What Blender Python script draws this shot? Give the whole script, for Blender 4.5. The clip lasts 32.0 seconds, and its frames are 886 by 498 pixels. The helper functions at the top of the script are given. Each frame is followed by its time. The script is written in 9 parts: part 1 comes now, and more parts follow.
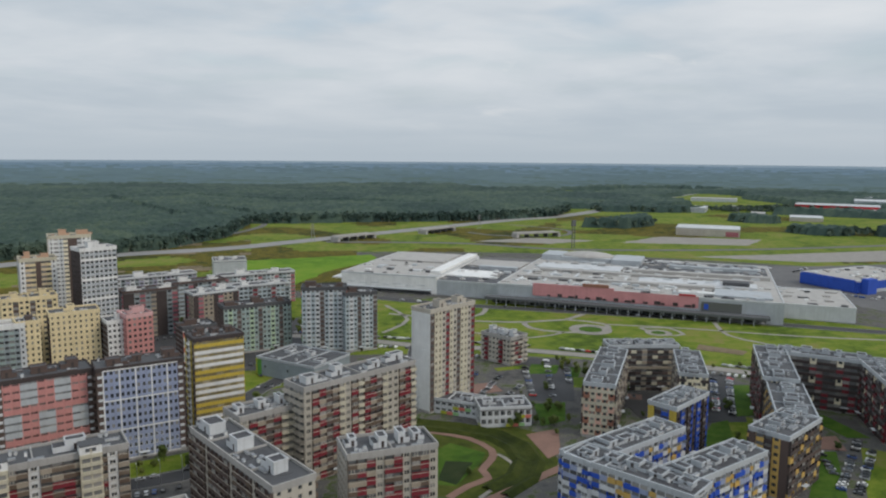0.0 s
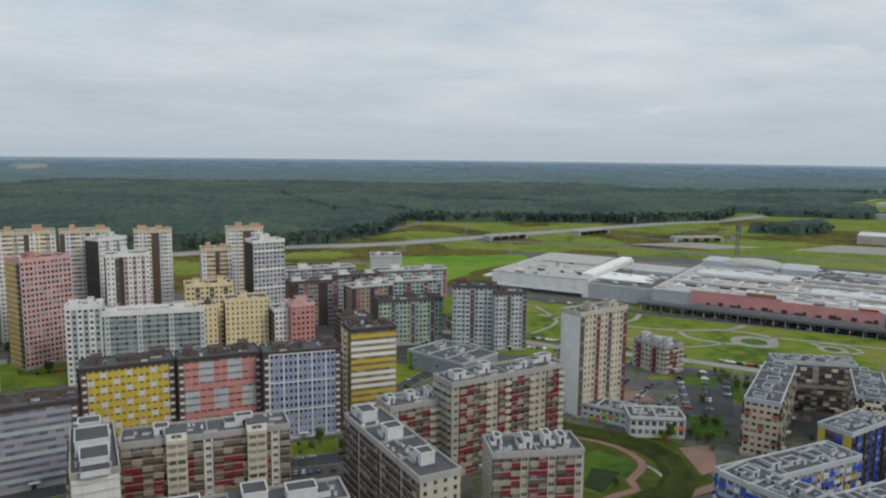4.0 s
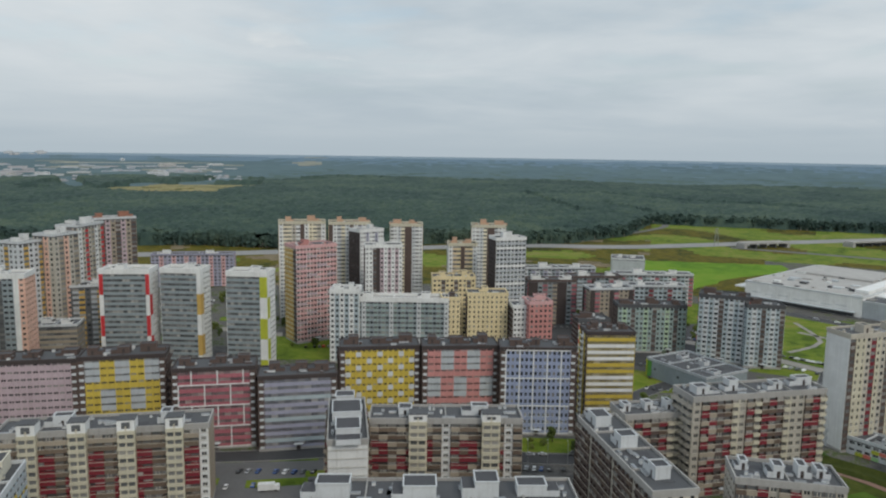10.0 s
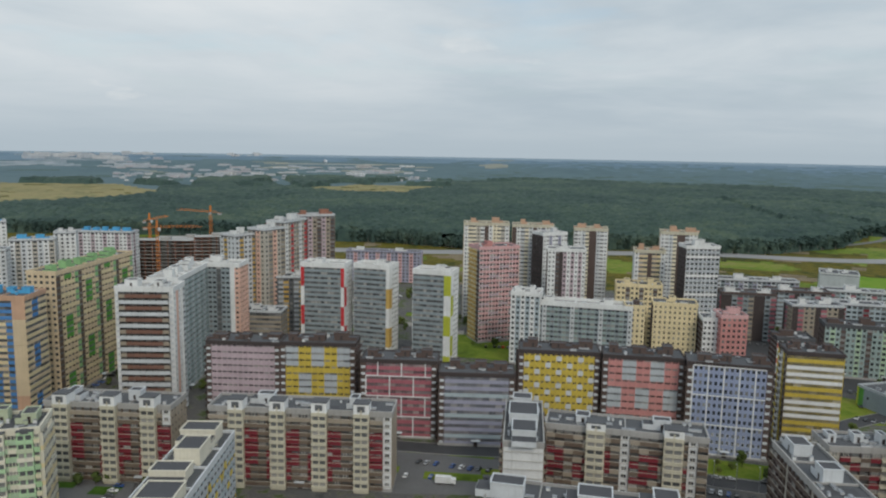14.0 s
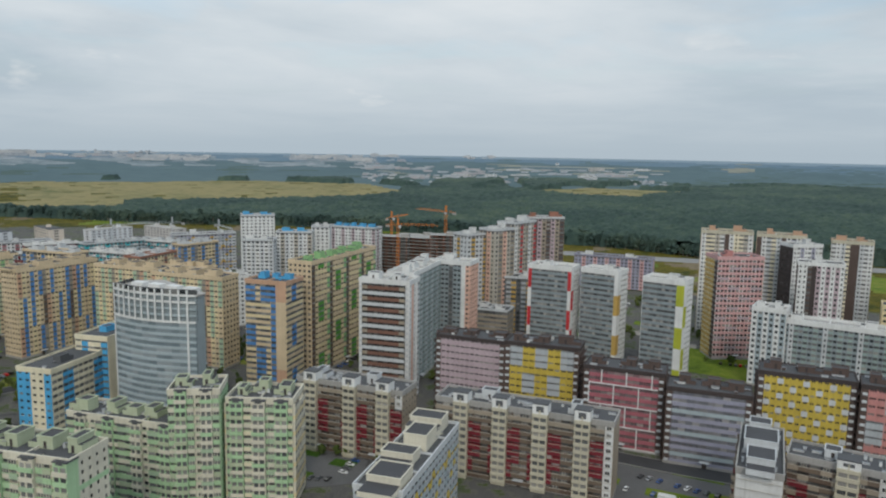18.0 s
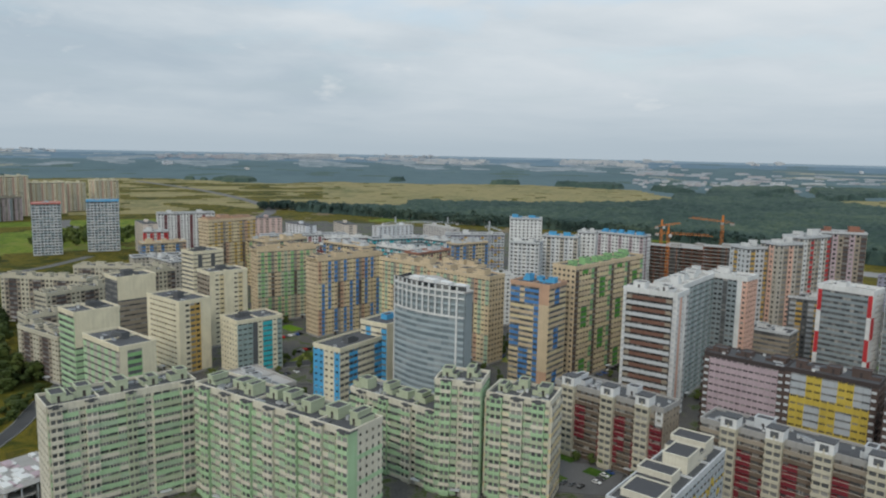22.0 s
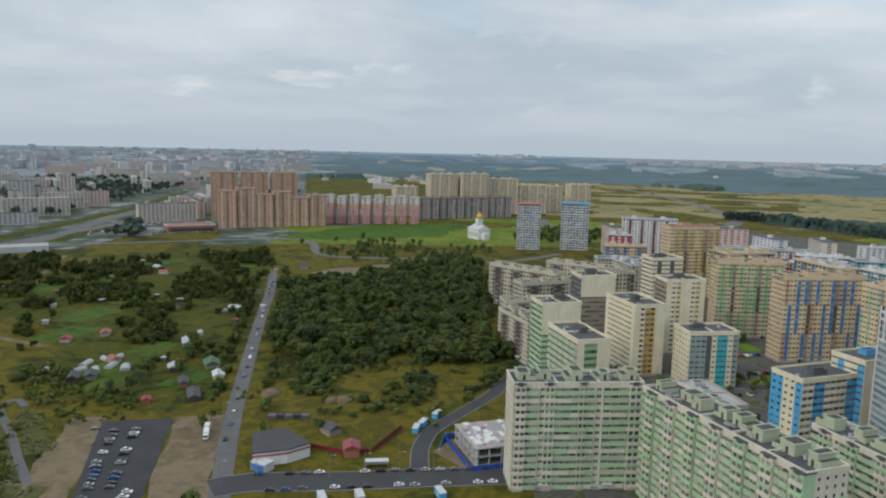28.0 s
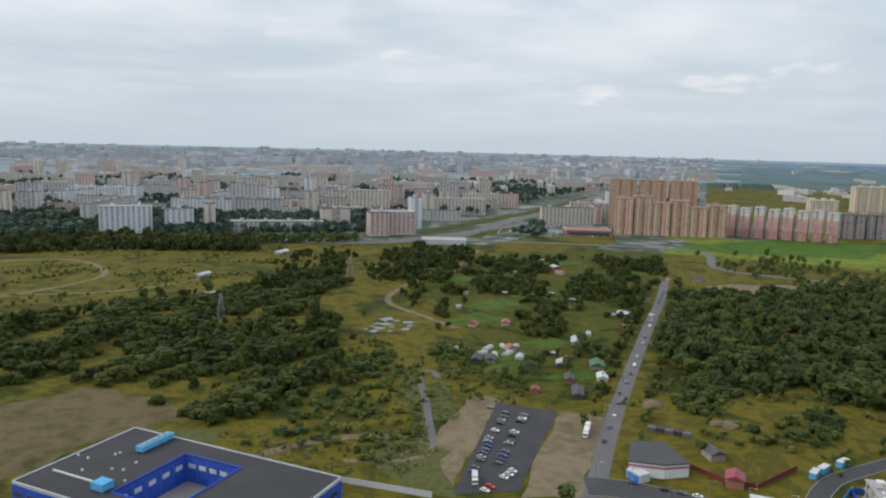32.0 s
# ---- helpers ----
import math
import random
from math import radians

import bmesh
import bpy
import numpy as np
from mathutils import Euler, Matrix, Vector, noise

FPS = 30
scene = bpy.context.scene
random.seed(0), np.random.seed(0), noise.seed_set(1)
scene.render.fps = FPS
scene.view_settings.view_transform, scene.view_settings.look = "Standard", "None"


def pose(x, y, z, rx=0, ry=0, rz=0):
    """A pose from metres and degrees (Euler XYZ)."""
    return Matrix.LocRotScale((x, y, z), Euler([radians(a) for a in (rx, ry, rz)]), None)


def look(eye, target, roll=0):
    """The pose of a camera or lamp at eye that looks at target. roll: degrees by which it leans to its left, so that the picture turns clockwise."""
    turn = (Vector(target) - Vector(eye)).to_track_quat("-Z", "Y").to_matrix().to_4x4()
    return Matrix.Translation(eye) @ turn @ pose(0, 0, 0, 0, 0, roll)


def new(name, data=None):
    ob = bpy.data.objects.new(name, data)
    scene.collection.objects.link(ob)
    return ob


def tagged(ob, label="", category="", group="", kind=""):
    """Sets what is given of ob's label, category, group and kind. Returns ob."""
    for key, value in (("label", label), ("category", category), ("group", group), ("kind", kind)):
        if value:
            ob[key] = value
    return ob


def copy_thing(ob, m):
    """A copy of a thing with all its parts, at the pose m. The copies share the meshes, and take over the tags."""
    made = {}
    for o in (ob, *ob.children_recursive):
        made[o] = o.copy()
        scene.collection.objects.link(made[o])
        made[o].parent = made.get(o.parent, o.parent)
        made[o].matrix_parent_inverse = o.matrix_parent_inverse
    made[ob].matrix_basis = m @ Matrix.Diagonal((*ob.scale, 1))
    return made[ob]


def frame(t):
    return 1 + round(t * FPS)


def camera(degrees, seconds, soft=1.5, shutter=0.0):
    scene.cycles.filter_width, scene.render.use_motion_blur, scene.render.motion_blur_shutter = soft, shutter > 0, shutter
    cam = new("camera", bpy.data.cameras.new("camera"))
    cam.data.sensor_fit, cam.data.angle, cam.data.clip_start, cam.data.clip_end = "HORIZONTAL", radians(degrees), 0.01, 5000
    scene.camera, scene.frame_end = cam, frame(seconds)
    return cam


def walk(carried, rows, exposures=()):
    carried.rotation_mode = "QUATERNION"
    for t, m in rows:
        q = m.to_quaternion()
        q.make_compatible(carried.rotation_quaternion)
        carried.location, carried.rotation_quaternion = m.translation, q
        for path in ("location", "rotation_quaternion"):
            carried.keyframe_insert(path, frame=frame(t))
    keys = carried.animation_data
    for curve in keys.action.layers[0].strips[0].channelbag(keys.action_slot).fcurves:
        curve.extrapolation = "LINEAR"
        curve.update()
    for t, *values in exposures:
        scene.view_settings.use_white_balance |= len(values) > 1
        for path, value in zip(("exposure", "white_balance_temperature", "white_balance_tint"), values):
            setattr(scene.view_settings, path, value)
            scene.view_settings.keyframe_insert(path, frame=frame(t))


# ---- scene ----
EYE = 120.0
cam = camera(62.92, 32.0, soft=2.15)
walk(cam, [
    (0.0, pose(0, 0, EYE, 82.599, -0.469, -0.000)),
    (0.5, pose(0, 0, EYE, 82.568, -0.448, 1.482)),
    (1.0, pose(0, 0, EYE, 82.555, -0.495, 3.005)),
    (1.5, pose(0, 0, EYE, 82.538, -0.460, 4.435)),
    (2.0, pose(0, 0, EYE, 82.535, -0.542, 6.074)),
    (2.5, pose(0, 0, EYE, 82.519, -0.601, 7.719)),
    (3.0, pose(0, 0, EYE, 82.500, -0.626, 9.375)),
    (3.5, pose(0, 0, EYE, 82.487, -0.636, 10.722)),
    (5.5, pose(0, 0, EYE, 82.398, -0.688, 16.458)),
    (6.0, pose(0, 0, EYE, 82.369, -0.675, 17.990)),
    (6.5, pose(0, 0, EYE, 82.360, -0.753, 19.421)),
    (7.0, pose(0, 0, EYE, 82.333, -0.736, 20.865)),
    (7.5, pose(0, 0, EYE, 82.297, -0.736, 22.185)),
    (8.0, pose(0, 0, EYE, 82.281, -0.718, 23.663)),
    (8.5, pose(0, 0, EYE, 82.270, -0.776, 25.399)),
    (9.0, pose(0, 0, EYE, 82.260, -0.783, 27.351)),
    (9.5, pose(0, 0, EYE, 82.236, -0.825, 29.166)),
    (10.0, pose(0, 0, EYE, 82.215, -0.838, 31.126)),
    (10.5, pose(0, 0, EYE, 82.207, -0.827, 32.923)),
    (11.0, pose(0, 0, EYE, 82.200, -0.848, 34.778)),
    (11.5, pose(0, 0, EYE, 82.183, -0.859, 36.463)),
    (12.0, pose(0, 0, EYE, 82.187, -0.884, 38.317)),
    (12.5, pose(0, 0, EYE, 82.183, -0.948, 40.111)),
    (13.0, pose(0, 0, EYE, 82.190, -0.960, 41.906)),
    (13.5, pose(0, 0, EYE, 82.202, -0.916, 43.637)),
    (14.0, pose(0, 0, EYE, 82.212, -0.964, 45.667)),
    (14.5, pose(0, 0, EYE, 82.245, -0.986, 47.720)),
    (16.5, pose(0, 0, EYE, 82.219, -0.962, 56.211)),
    (17.0, pose(0, 0, EYE, 82.191, -0.968, 58.570)),
    (17.5, pose(0, 0, EYE, 82.143, -0.949, 60.993)),
    (18.0, pose(0, 0, EYE, 82.129, -0.983, 63.758)),
    (18.5, pose(0, 0, EYE, 82.132, -1.017, 66.369)),
    (19.0, pose(0, 0, EYE, 82.147, -1.032, 69.042)),
    (19.5, pose(0, 0, EYE, 82.141, -1.024, 71.503)),
    (20.0, pose(0, 0, EYE, 82.114, -1.065, 74.382)),
    (20.5, pose(0, 0, EYE, 82.115, -0.993, 77.076)),
    (21.0, pose(0, 0, EYE, 82.139, -1.067, 79.863)),
    (21.5, pose(0, 0, EYE, 82.129, -1.122, 82.293)),
    (22.0, pose(0, 0, EYE, 82.145, -1.139, 84.745)),
    (22.5, pose(0, 0, EYE, 82.144, -1.198, 87.384)),
    (23.0, pose(0, 0, EYE, 82.135, -1.147, 90.368)),
    (23.5, pose(0, 0, EYE, 82.126, -1.177, 93.040)),
    (24.0, pose(0, 0, EYE, 82.126, -1.249, 95.929)),
    (24.5, pose(0, 0, EYE, 82.105, -1.284, 98.637)),
    (26.5, pose(0, 0, EYE, 82.056, -1.303, 110.052)),
    (27.0, pose(0, 0, EYE, 82.028, -1.337, 113.549)),
    (27.5, pose(0, 0, EYE, 82.004, -1.356, 116.796)),
    (28.0, pose(0, 0, EYE, 81.964, -1.311, 120.374)),
    (28.5, pose(0, 0, EYE, 81.940, -1.296, 123.743)),
    (29.0, pose(0, 0, EYE, 81.912, -1.294, 127.430)),
    (29.5, pose(0, 0, EYE, 81.902, -1.358, 131.008)),
    (30.0, pose(0, 0, EYE, 81.908, -1.438, 135.004)),
    (30.5, pose(0, 0, EYE, 81.890, -1.438, 138.649)),
    (31.0, pose(0, 0, EYE, 81.844, -1.538, 142.483)),
    (31.5, pose(0, 0, EYE, 81.811, -1.547, 146.034)),
    (32.0, pose(0, 0, EYE, 81.817, -1.428, 151.073)),
], exposures=[(0.0, -0.07, 6480, 12), (12.0, -0.11, 6420, 9), (20.0, -0.10, 6300, 9), (28.0, -0.06, 6300, 11), (30.0, 0.06, 6380, 12), (32.0, 0.18, 6480, 13)])

# ---- world and sun ----
world = bpy.data.worlds.new("overcast_sky")
scene.world = world
world.use_nodes = True


def wire(tree, a, out, b, inp):
    tree.links.new(a.outputs[out], b.inputs[inp])


def math_node(tree, op, a, b=None, clamp=False):
    n = tree.nodes.new("ShaderNodeMath")
    n.operation, n.use_clamp = op, clamp
    for k, v in enumerate((a, b)):
        if v is None:
            continue
        if isinstance(v, (int, float)):
            n.inputs[k].default_value = v
        else:
            tree.links.new(v, n.inputs[k])
    return n.outputs[0]


def ramp(tree, value, stops):
    n = tree.nodes.new("ShaderNodeValToRGB")
    tree.links.new(value, n.inputs[0])
    el = n.color_ramp.elements
    while len(el) < len(stops):
        el.new(0.5)
    for e, (p, c) in zip(el, stops):
        e.position, e.color = p, (*c, 1)
    return n.outputs[0]


def mix(tree, fac, a, b, kind="MIX"):
    n = tree.nodes.new("ShaderNodeMix")
    n.data_type, n.blend_type = "RGBA", kind
    for sock, v in ((n.inputs[0], fac), (n.inputs[6], a), (n.inputs[7], b)):
        if isinstance(v, (int, float)):
            sock.default_value = v
        elif isinstance(v, tuple):
            sock.default_value = (*v, 1)
        else:
            tree.links.new(v, sock)
    return n.outputs[2]


def noise_node(tree, vec, scale, detail=4.0, rough=0.5, distort=0.0):
    n = tree.nodes.new("ShaderNodeTexNoise")
    n.inputs["Scale"].default_value, n.inputs["Detail"].default_value = scale, detail
    n.inputs["Roughness"].default_value, n.inputs["Distortion"].default_value = rough, distort
    if vec is not None:
        tree.links.new(vec, n.inputs["Vector"])
    return n.outputs[0]


SUN_AZ, SUN_EL = 245.0, 38.0  # compass turn from +y towards -x, and height


def build_sky():
    tree = world.node_tree
    tree.nodes.clear()
    out = tree.nodes.new("ShaderNodeOutputWorld")
    bg = tree.nodes.new("ShaderNodeBackground")
    wire(tree, bg, 0, out, 0)
    sky = tree.nodes.new("ShaderNodeTexSky")
    sky.sky_type, sky.sun_disc = "NISHITA", False
    sky.sun_elevation, sky.sun_rotation = radians(SUN_EL), radians(-SUN_AZ)
    sky.air_density, sky.dust_density = 1.2, 2.0
    co = tree.nodes.new("ShaderNodeTexCoord")
    sep = tree.nodes.new("ShaderNodeSeparateXYZ")
    wire(tree, co, "Generated", sep, 0)
    up = math_node(tree, "MAXIMUM", sep.outputs[2], 0.0)
    lift = math_node(tree, "ADD", up, 0.09)
    flat = tree.nodes.new("ShaderNodeCombineXYZ")
    tree.links.new(math_node(tree, "DIVIDE", sep.outputs[0], lift), flat.inputs[0])
    tree.links.new(math_node(tree, "DIVIDE", sep.outputs[1], lift), flat.inputs[1])
    # broad layers of cloud seen from below, thin gaps of blue, small puffs low down
    sheet = noise_node(tree, flat.outputs[0], 0.28, 7.0, 0.52, 0.5)
    streak = noise_node(tree, flat.outputs[0], 0.9, 6.0, 0.55, 0.3)
    puff = noise_node(tree, flat.outputs[0], 0.9, 5.0, 0.5, 0.2)
    both = math_node(tree, "ADD", math_node(tree, "MULTIPLY", sheet, 0.7), math_node(tree, "MULTIPLY", streak, 0.3))
    cloud = ramp(tree, both, [(0.39, (0.48, 0.565, 0.635)), (0.455, (0.57, 0.645, 0.70)), (0.515, (0.665, 0.725, 0.765)), (0.57, (0.735, 0.785, 0.815)), (0.64, (0.82, 0.85, 0.865))])
    low = ramp(tree, up, [(0.0, (0.49, 0.565, 0.62)), (0.05, (0.53, 0.60, 0.65)), (0.16, (0.60, 0.665, 0.705)), (0.40, (0.72, 0.765, 0.785))])
    haze = ramp(tree, up, [(0.0, (0.0,) * 3), (0.04, (0.3,) * 3), (0.1, (0.75,) * 3), (0.2, (1.0,) * 3)])
    veil = mix(tree, haze, low, cloud)
    gap = math_node(tree, "MULTIPLY", ramp(tree, puff, [(0.35, (0.55,) * 3), (0.50, (0.0,) * 3)]), ramp(tree, up, [(0.06, (0.0,) * 3), (0.2, (1.0,) * 3)]))
    scaled = mix(tree, 1.0, sky.outputs[0], (0.16, 0.16, 0.16), "MULTIPLY")
    lit = mix(tree, gap, veil, scaled)
    # a few small lit heaps of cloud low down
    mp = tree.nodes.new("ShaderNodeMapping")
    mp.inputs["Scale"].default_value = (5.0, 5.0, 16.0)
    tree.links.new(co.outputs["Generated"], mp.inputs[0])
    heap = noise_node(tree, mp.outputs[0], 1.0, 5.0, 0.55, 0.3)
    belt = ramp(tree, up, [(0.03, (0.0,) * 3), (0.07, (1.0,) * 3), (0.12, (1.0,) * 3), (0.17, (0.0,) * 3)])
    lit = mix(tree, math_node(tree, "MULTIPLY", ramp(tree, heap, [(0.62, (0.0,) * 3), (0.72, (0.55,) * 3)]), belt), lit, (0.95, 0.94, 0.91))
    # thinner cloud higher up lets more light through
    glow = ramp(tree, up, [(0.22, (0.645,) * 3), (0.40, (0.92,) * 3), (0.70, (0.92,) * 3), (1.0, (0.80,) * 3)])
    lit = mix(tree, 1.0, lit, glow, "MULTIPLY")
    tree.links.new(lit, bg.inputs[0])
    bg.inputs[1].default_value = 1.5


build_sky()
sun = new("sun", bpy.data.lights.new("sun", "SUN"))
sun.data.energy, sun.data.angle, sun.data.color = 1.3, radians(16), (1.0, 0.91, 0.78)
sun.matrix_world = look((-math.sin(radians(SUN_AZ)) * math.cos(radians(SUN_EL)) * 100, math.cos(radians(SUN_AZ)) * math.cos(radians(SUN_EL)) * 100, math.sin(radians(SUN_EL)) * 100), (0, 0, 0))

# ---- materials ----
MATS = {}


def surface(name, rgb, rough=0.8, grain=0.12, size=0.35, big=18.0, blotch=0.18, bump=0.15, metal=0.0, jitter=0.0, streaks=0.0):
    """A procedural surface: base colour varied at two scales, worn, with fine relief."""
    if name in MATS:
        return MATS[name]
    m = bpy.data.materials.new(name)
    m.use_nodes = True
    t = m.node_tree
    p = t.nodes["Principled BSDF"]
    co = t.nodes.new("ShaderNodeTexCoord")
    vec = co.outputs["Object"]
    fine = noise_node(t, vec, 1.0 / size, 5.0, 0.6)
    wide = noise_node(t, vec, 1.0 / big, 3.0, 0.55, 0.4)
    col = mix(t, ramp(t, fine, [(0.3, (1,) * 3), (0.7, (0,) * 3)]), rgb, tuple(c * (1 - grain) for c in rgb))
    col = mix(t, ramp(t, wide, [(0.35, (1,) * 3), (0.65, (0,) * 3)]), col, mix(t, 1.0, col, ((1 - blotch),) * 3, "MULTIPLY"))
    if streaks:
        mp = t.nodes.new("ShaderNodeMapping")
        mp.inputs["Scale"].default_value = (1.2, 1.2, 0.06)
        t.links.new(vec, mp.inputs[0])
        run = noise_node(t, mp.outputs[0], 1.0, 4.0, 0.6)
        col = mix(t, ramp(t, run, [(0.5, (0,) * 3), (0.75, (streaks,) * 3)]), col, mix(t, 1.0, col, (0.55, 0.53, 0.5), "MULTIPLY"))
    if jitter:
        info = t.nodes.new("ShaderNodeObjectInfo")
        geo = t.nodes.new("ShaderNodeNewGeometry")
        r = math_node(t, "FRACT", math_node(t, "ADD", info.outputs["Random"], geo.outputs["Random Per Island"]))
        col = mix(t, 1.0, col, ramp(t, r, [(0.0, (1 - jitter,) * 3), (1.0, (1.0,) * 3)]), "MULTIPLY")
    t.links.new(col, p.inputs["Base Color"])
    p.inputs["Roughness"].default_value, p.inputs["Metallic"].default_value = rough, metal
    if bump:
        b = t.nodes.new("ShaderNodeBump")
        b.inputs["Strength"].default_value, b.inputs["Distance"].default_value = bump, size * 0.3
        t.links.new(fine, b.inputs["Height"])
        t.links.new(b.outputs[0], p.inputs["Normal"])
    MATS[name] = m
    return m


def window_glass():
    """Dark panes with rooms and curtains behind; each pane differs."""
    m = bpy.data.materials.new("window_glass")
    m.use_nodes = True
    t = m.node_tree
    p = t.nodes["Principled BSDF"]
    info = t.nodes.new("ShaderNodeObjectInfo")
    geo = t.nodes.new("ShaderNodeNewGeometry")
    r = math_node(t, "FRACT", math_node(t, "ADD", info.outputs["Random"], geo.outputs["Random Per Island"]))
    col = ramp(t, r, [(0.0, (0.022, 0.025, 0.028)), (0.5, (0.05, 0.055, 0.06)), (0.8, (0.10, 0.105, 0.105)), (1.0, (0.26, 0.255, 0.24))])
    t.links.new(col, p.inputs["Base Color"])
    p.inputs["Roughness"].default_value = 0.12
    p.inputs["IOR"].default_value = 1.55
    p.inputs["Specular IOR Level"].default_value = 0.45
    MATS["glass"] = m
    return m


window_glass()


def loggia_glass():
    """Glazed balconies: panes with clutter and blinds behind, paled by sky reflection put into the colour."""
    m = MATS["glass"].copy()
    m.name = "loggia_glass"
    for n in m.node_tree.nodes:
        if n.type == "VALTORGB":
            for e, c in zip(n.color_ramp.elements, ((0.062, 0.066, 0.069), (0.135, 0.139, 0.140), (0.195, 0.193, 0.185), (0.31, 0.30, 0.28))):
                e.color = (*c, 1)
    m.node_tree.nodes["Principled BSDF"].inputs["Specular IOR Level"].default_value = 0.2
    m.node_tree.nodes["Principled BSDF"].inputs["Roughness"].default_value = 0.3
    MATS["loggia_glass"] = m


loggia_glass()


def curtain_glass():
    """Pale blue-grey curtain walling."""
    m = MATS["glass"].copy()
    m.name = "curtain_glass"
    for n in m.node_tree.nodes:
        if n.type == "VALTORGB":
            for e, c in zip(n.color_ramp.elements, ((0.15, 0.185, 0.205), (0.20, 0.24, 0.26), (0.25, 0.285, 0.305), (0.33, 0.36, 0.37))):
                e.color = (*c, 1)
    MATS["curtain_glass"] = m


curtain_glass()
PAINT = {
    "white": (0.72, 0.725, 0.71), "offwhite": (0.47, 0.435, 0.37), "cream": (0.78, 0.71, 0.52), "beige": (0.335, 0.285, 0.22),
    "tan": (0.64, 0.51, 0.335), "brown": (0.10, 0.07, 0.06), "darkbrown": (0.055, 0.042, 0.04), "maroon": (0.185, 0.018, 0.028),
    "red": (0.52, 0.035, 0.04), "crimson": (0.38, 0.125, 0.15), "salmon": (0.52, 0.235, 0.215), "pink": (0.62, 0.37, 0.36),
    "palepink": (0.47, 0.37, 0.395), "lilac": (0.32, 0.32, 0.40), "paleblue": (0.28, 0.325, 0.46), "ecru": (0.55, 0.51, 0.39), "blue": (0.06, 0.20, 0.52),
    "sky": (0.09, 0.40, 0.70), "teal": (0.05, 0.45, 0.50), "yellow": (0.55, 0.415, 0.065), "ochre": (0.55, 0.36, 0.10),
    "sand": (0.72, 0.60, 0.36), "grey": (0.43, 0.46, 0.48), "greyblue": (0.375, 0.44, 0.465), "lightgrey": (0.57, 0.59, 0.60), "darkgrey": (0.11, 0.115, 0.12),
    "mint": (0.42, 0.60, 0.36), "leafgreen": (0.28, 0.50, 0.22), "green": (0.10, 0.30, 0.05), "lime": (0.42, 0.45, 0.04),
    "orange": (0.66, 0.22, 0.04), "peach": (0.70, 0.44, 0.34), "brick": (0.33, 0.15, 0.10), "concrete": (0.36, 0.35, 0.33),
    "roofgrey": (0.078, 0.080, 0.085), "umber": (0.125, 0.088, 0.064), "terracotta": (0.56, 0.355, 0.235), "taupe": (0.165, 0.125, 0.092), "ivory": (0.68, 0.64, 0.52), "ruby": (0.19, 0.018, 0.028), "snow": (0.78, 0.78, 0.76), "celadon": (0.47, 0.52, 0.36), "roofdark": (0.060, 0.060, 0.065), "rooflight": (0.41, 0.395, 0.37), "greygreen": (0.30, 0.38, 0.36), "coral": (0.60, 0.17, 0.13), "jade": (0.40, 0.52, 0.36), "rust": (0.20, 0.105, 0.075), "slate": (0.265, 0.31, 0.325), "azure": (0.085, 0.235, 0.50), "royal": (0.02, 0.08, 0.45), "rose": (0.60, 0.27, 0.275),
}
for key, rgb in PAINT.items():
    surface(key, rgb, 0.82, 0.10, 0.5, 9.0, 0.14, 0.1, streaks=0.0 if key.startswith("roof") else 0.35)
surface("asphalt", (0.060, 0.060, 0.062), 0.9, 0.25, 0.6, 14.0, 0.25)
surface("lot_asphalt", (0.045, 0.045, 0.050), 0.9, 0.25, 0.6, 10.0, 0.25)
surface("kerb_stone", (0.22, 0.215, 0.205), 0.85)
surface("paving", (0.30, 0.28, 0.25), 0.9, 0.2, 0.7, 10.0, 0.2)
surface("pinkpath", (0.25, 0.145, 0.11), 0.9, 0.2, 0.7, 10.0, 0.2)
surface("tyre", (0.02, 0.02, 0.02), 0.9)
surface("steel", (0.35, 0.36, 0.37), 0.5, metal=0.6)


# ---- mesh helpers ----
BOX_V = np.array([[0, 2, 4], [1, 2, 4], [1, 3, 4], [0, 3, 4], [0, 2, 5], [1, 2, 5], [1, 3, 5], [0, 3, 5]])
BOX_F = np.array([[0, 3, 2, 1], [4, 5, 6, 7], [0, 1, 5, 4], [1, 2, 6, 5], [2, 3, 7, 6], [3, 0, 4, 7]])


def box_arrays(bx, side=None, only=False):
    """Corners and faces of boxes (x0, x1, y0, y1, z0, z1). side: for each box the side of the house it lies on: its hidden
    back is left out, or, with only, all but its front."""
    a = np.asarray(bx, dtype=np.float64)
    v = a[:, BOX_V].reshape(-1, 3)
    faces = (BOX_F[None] + 8 * np.arange(len(a))[:, None, None])
    if side is None:
        return v, faces.reshape(-1, 4)
    face = np.array([2, 3, 4, 5])[np.asarray(side)]
    back = np.array([4, 5, 2, 3])[np.asarray(side)]
    keep = np.arange(6)[None] == face[:, None] if only else np.arange(6)[None] != back[:, None]
    f = faces[keep]
    used, inv = np.unique(f, return_inverse=True)
    return v[used], inv.reshape(-1, 4)


def boxes_mesh(name, bx, mat, side=None, only=False):
    """One mesh out of boxes."""
    v, f = box_arrays(bx, side, only)
    return raw_mesh(name, v, f, mat)


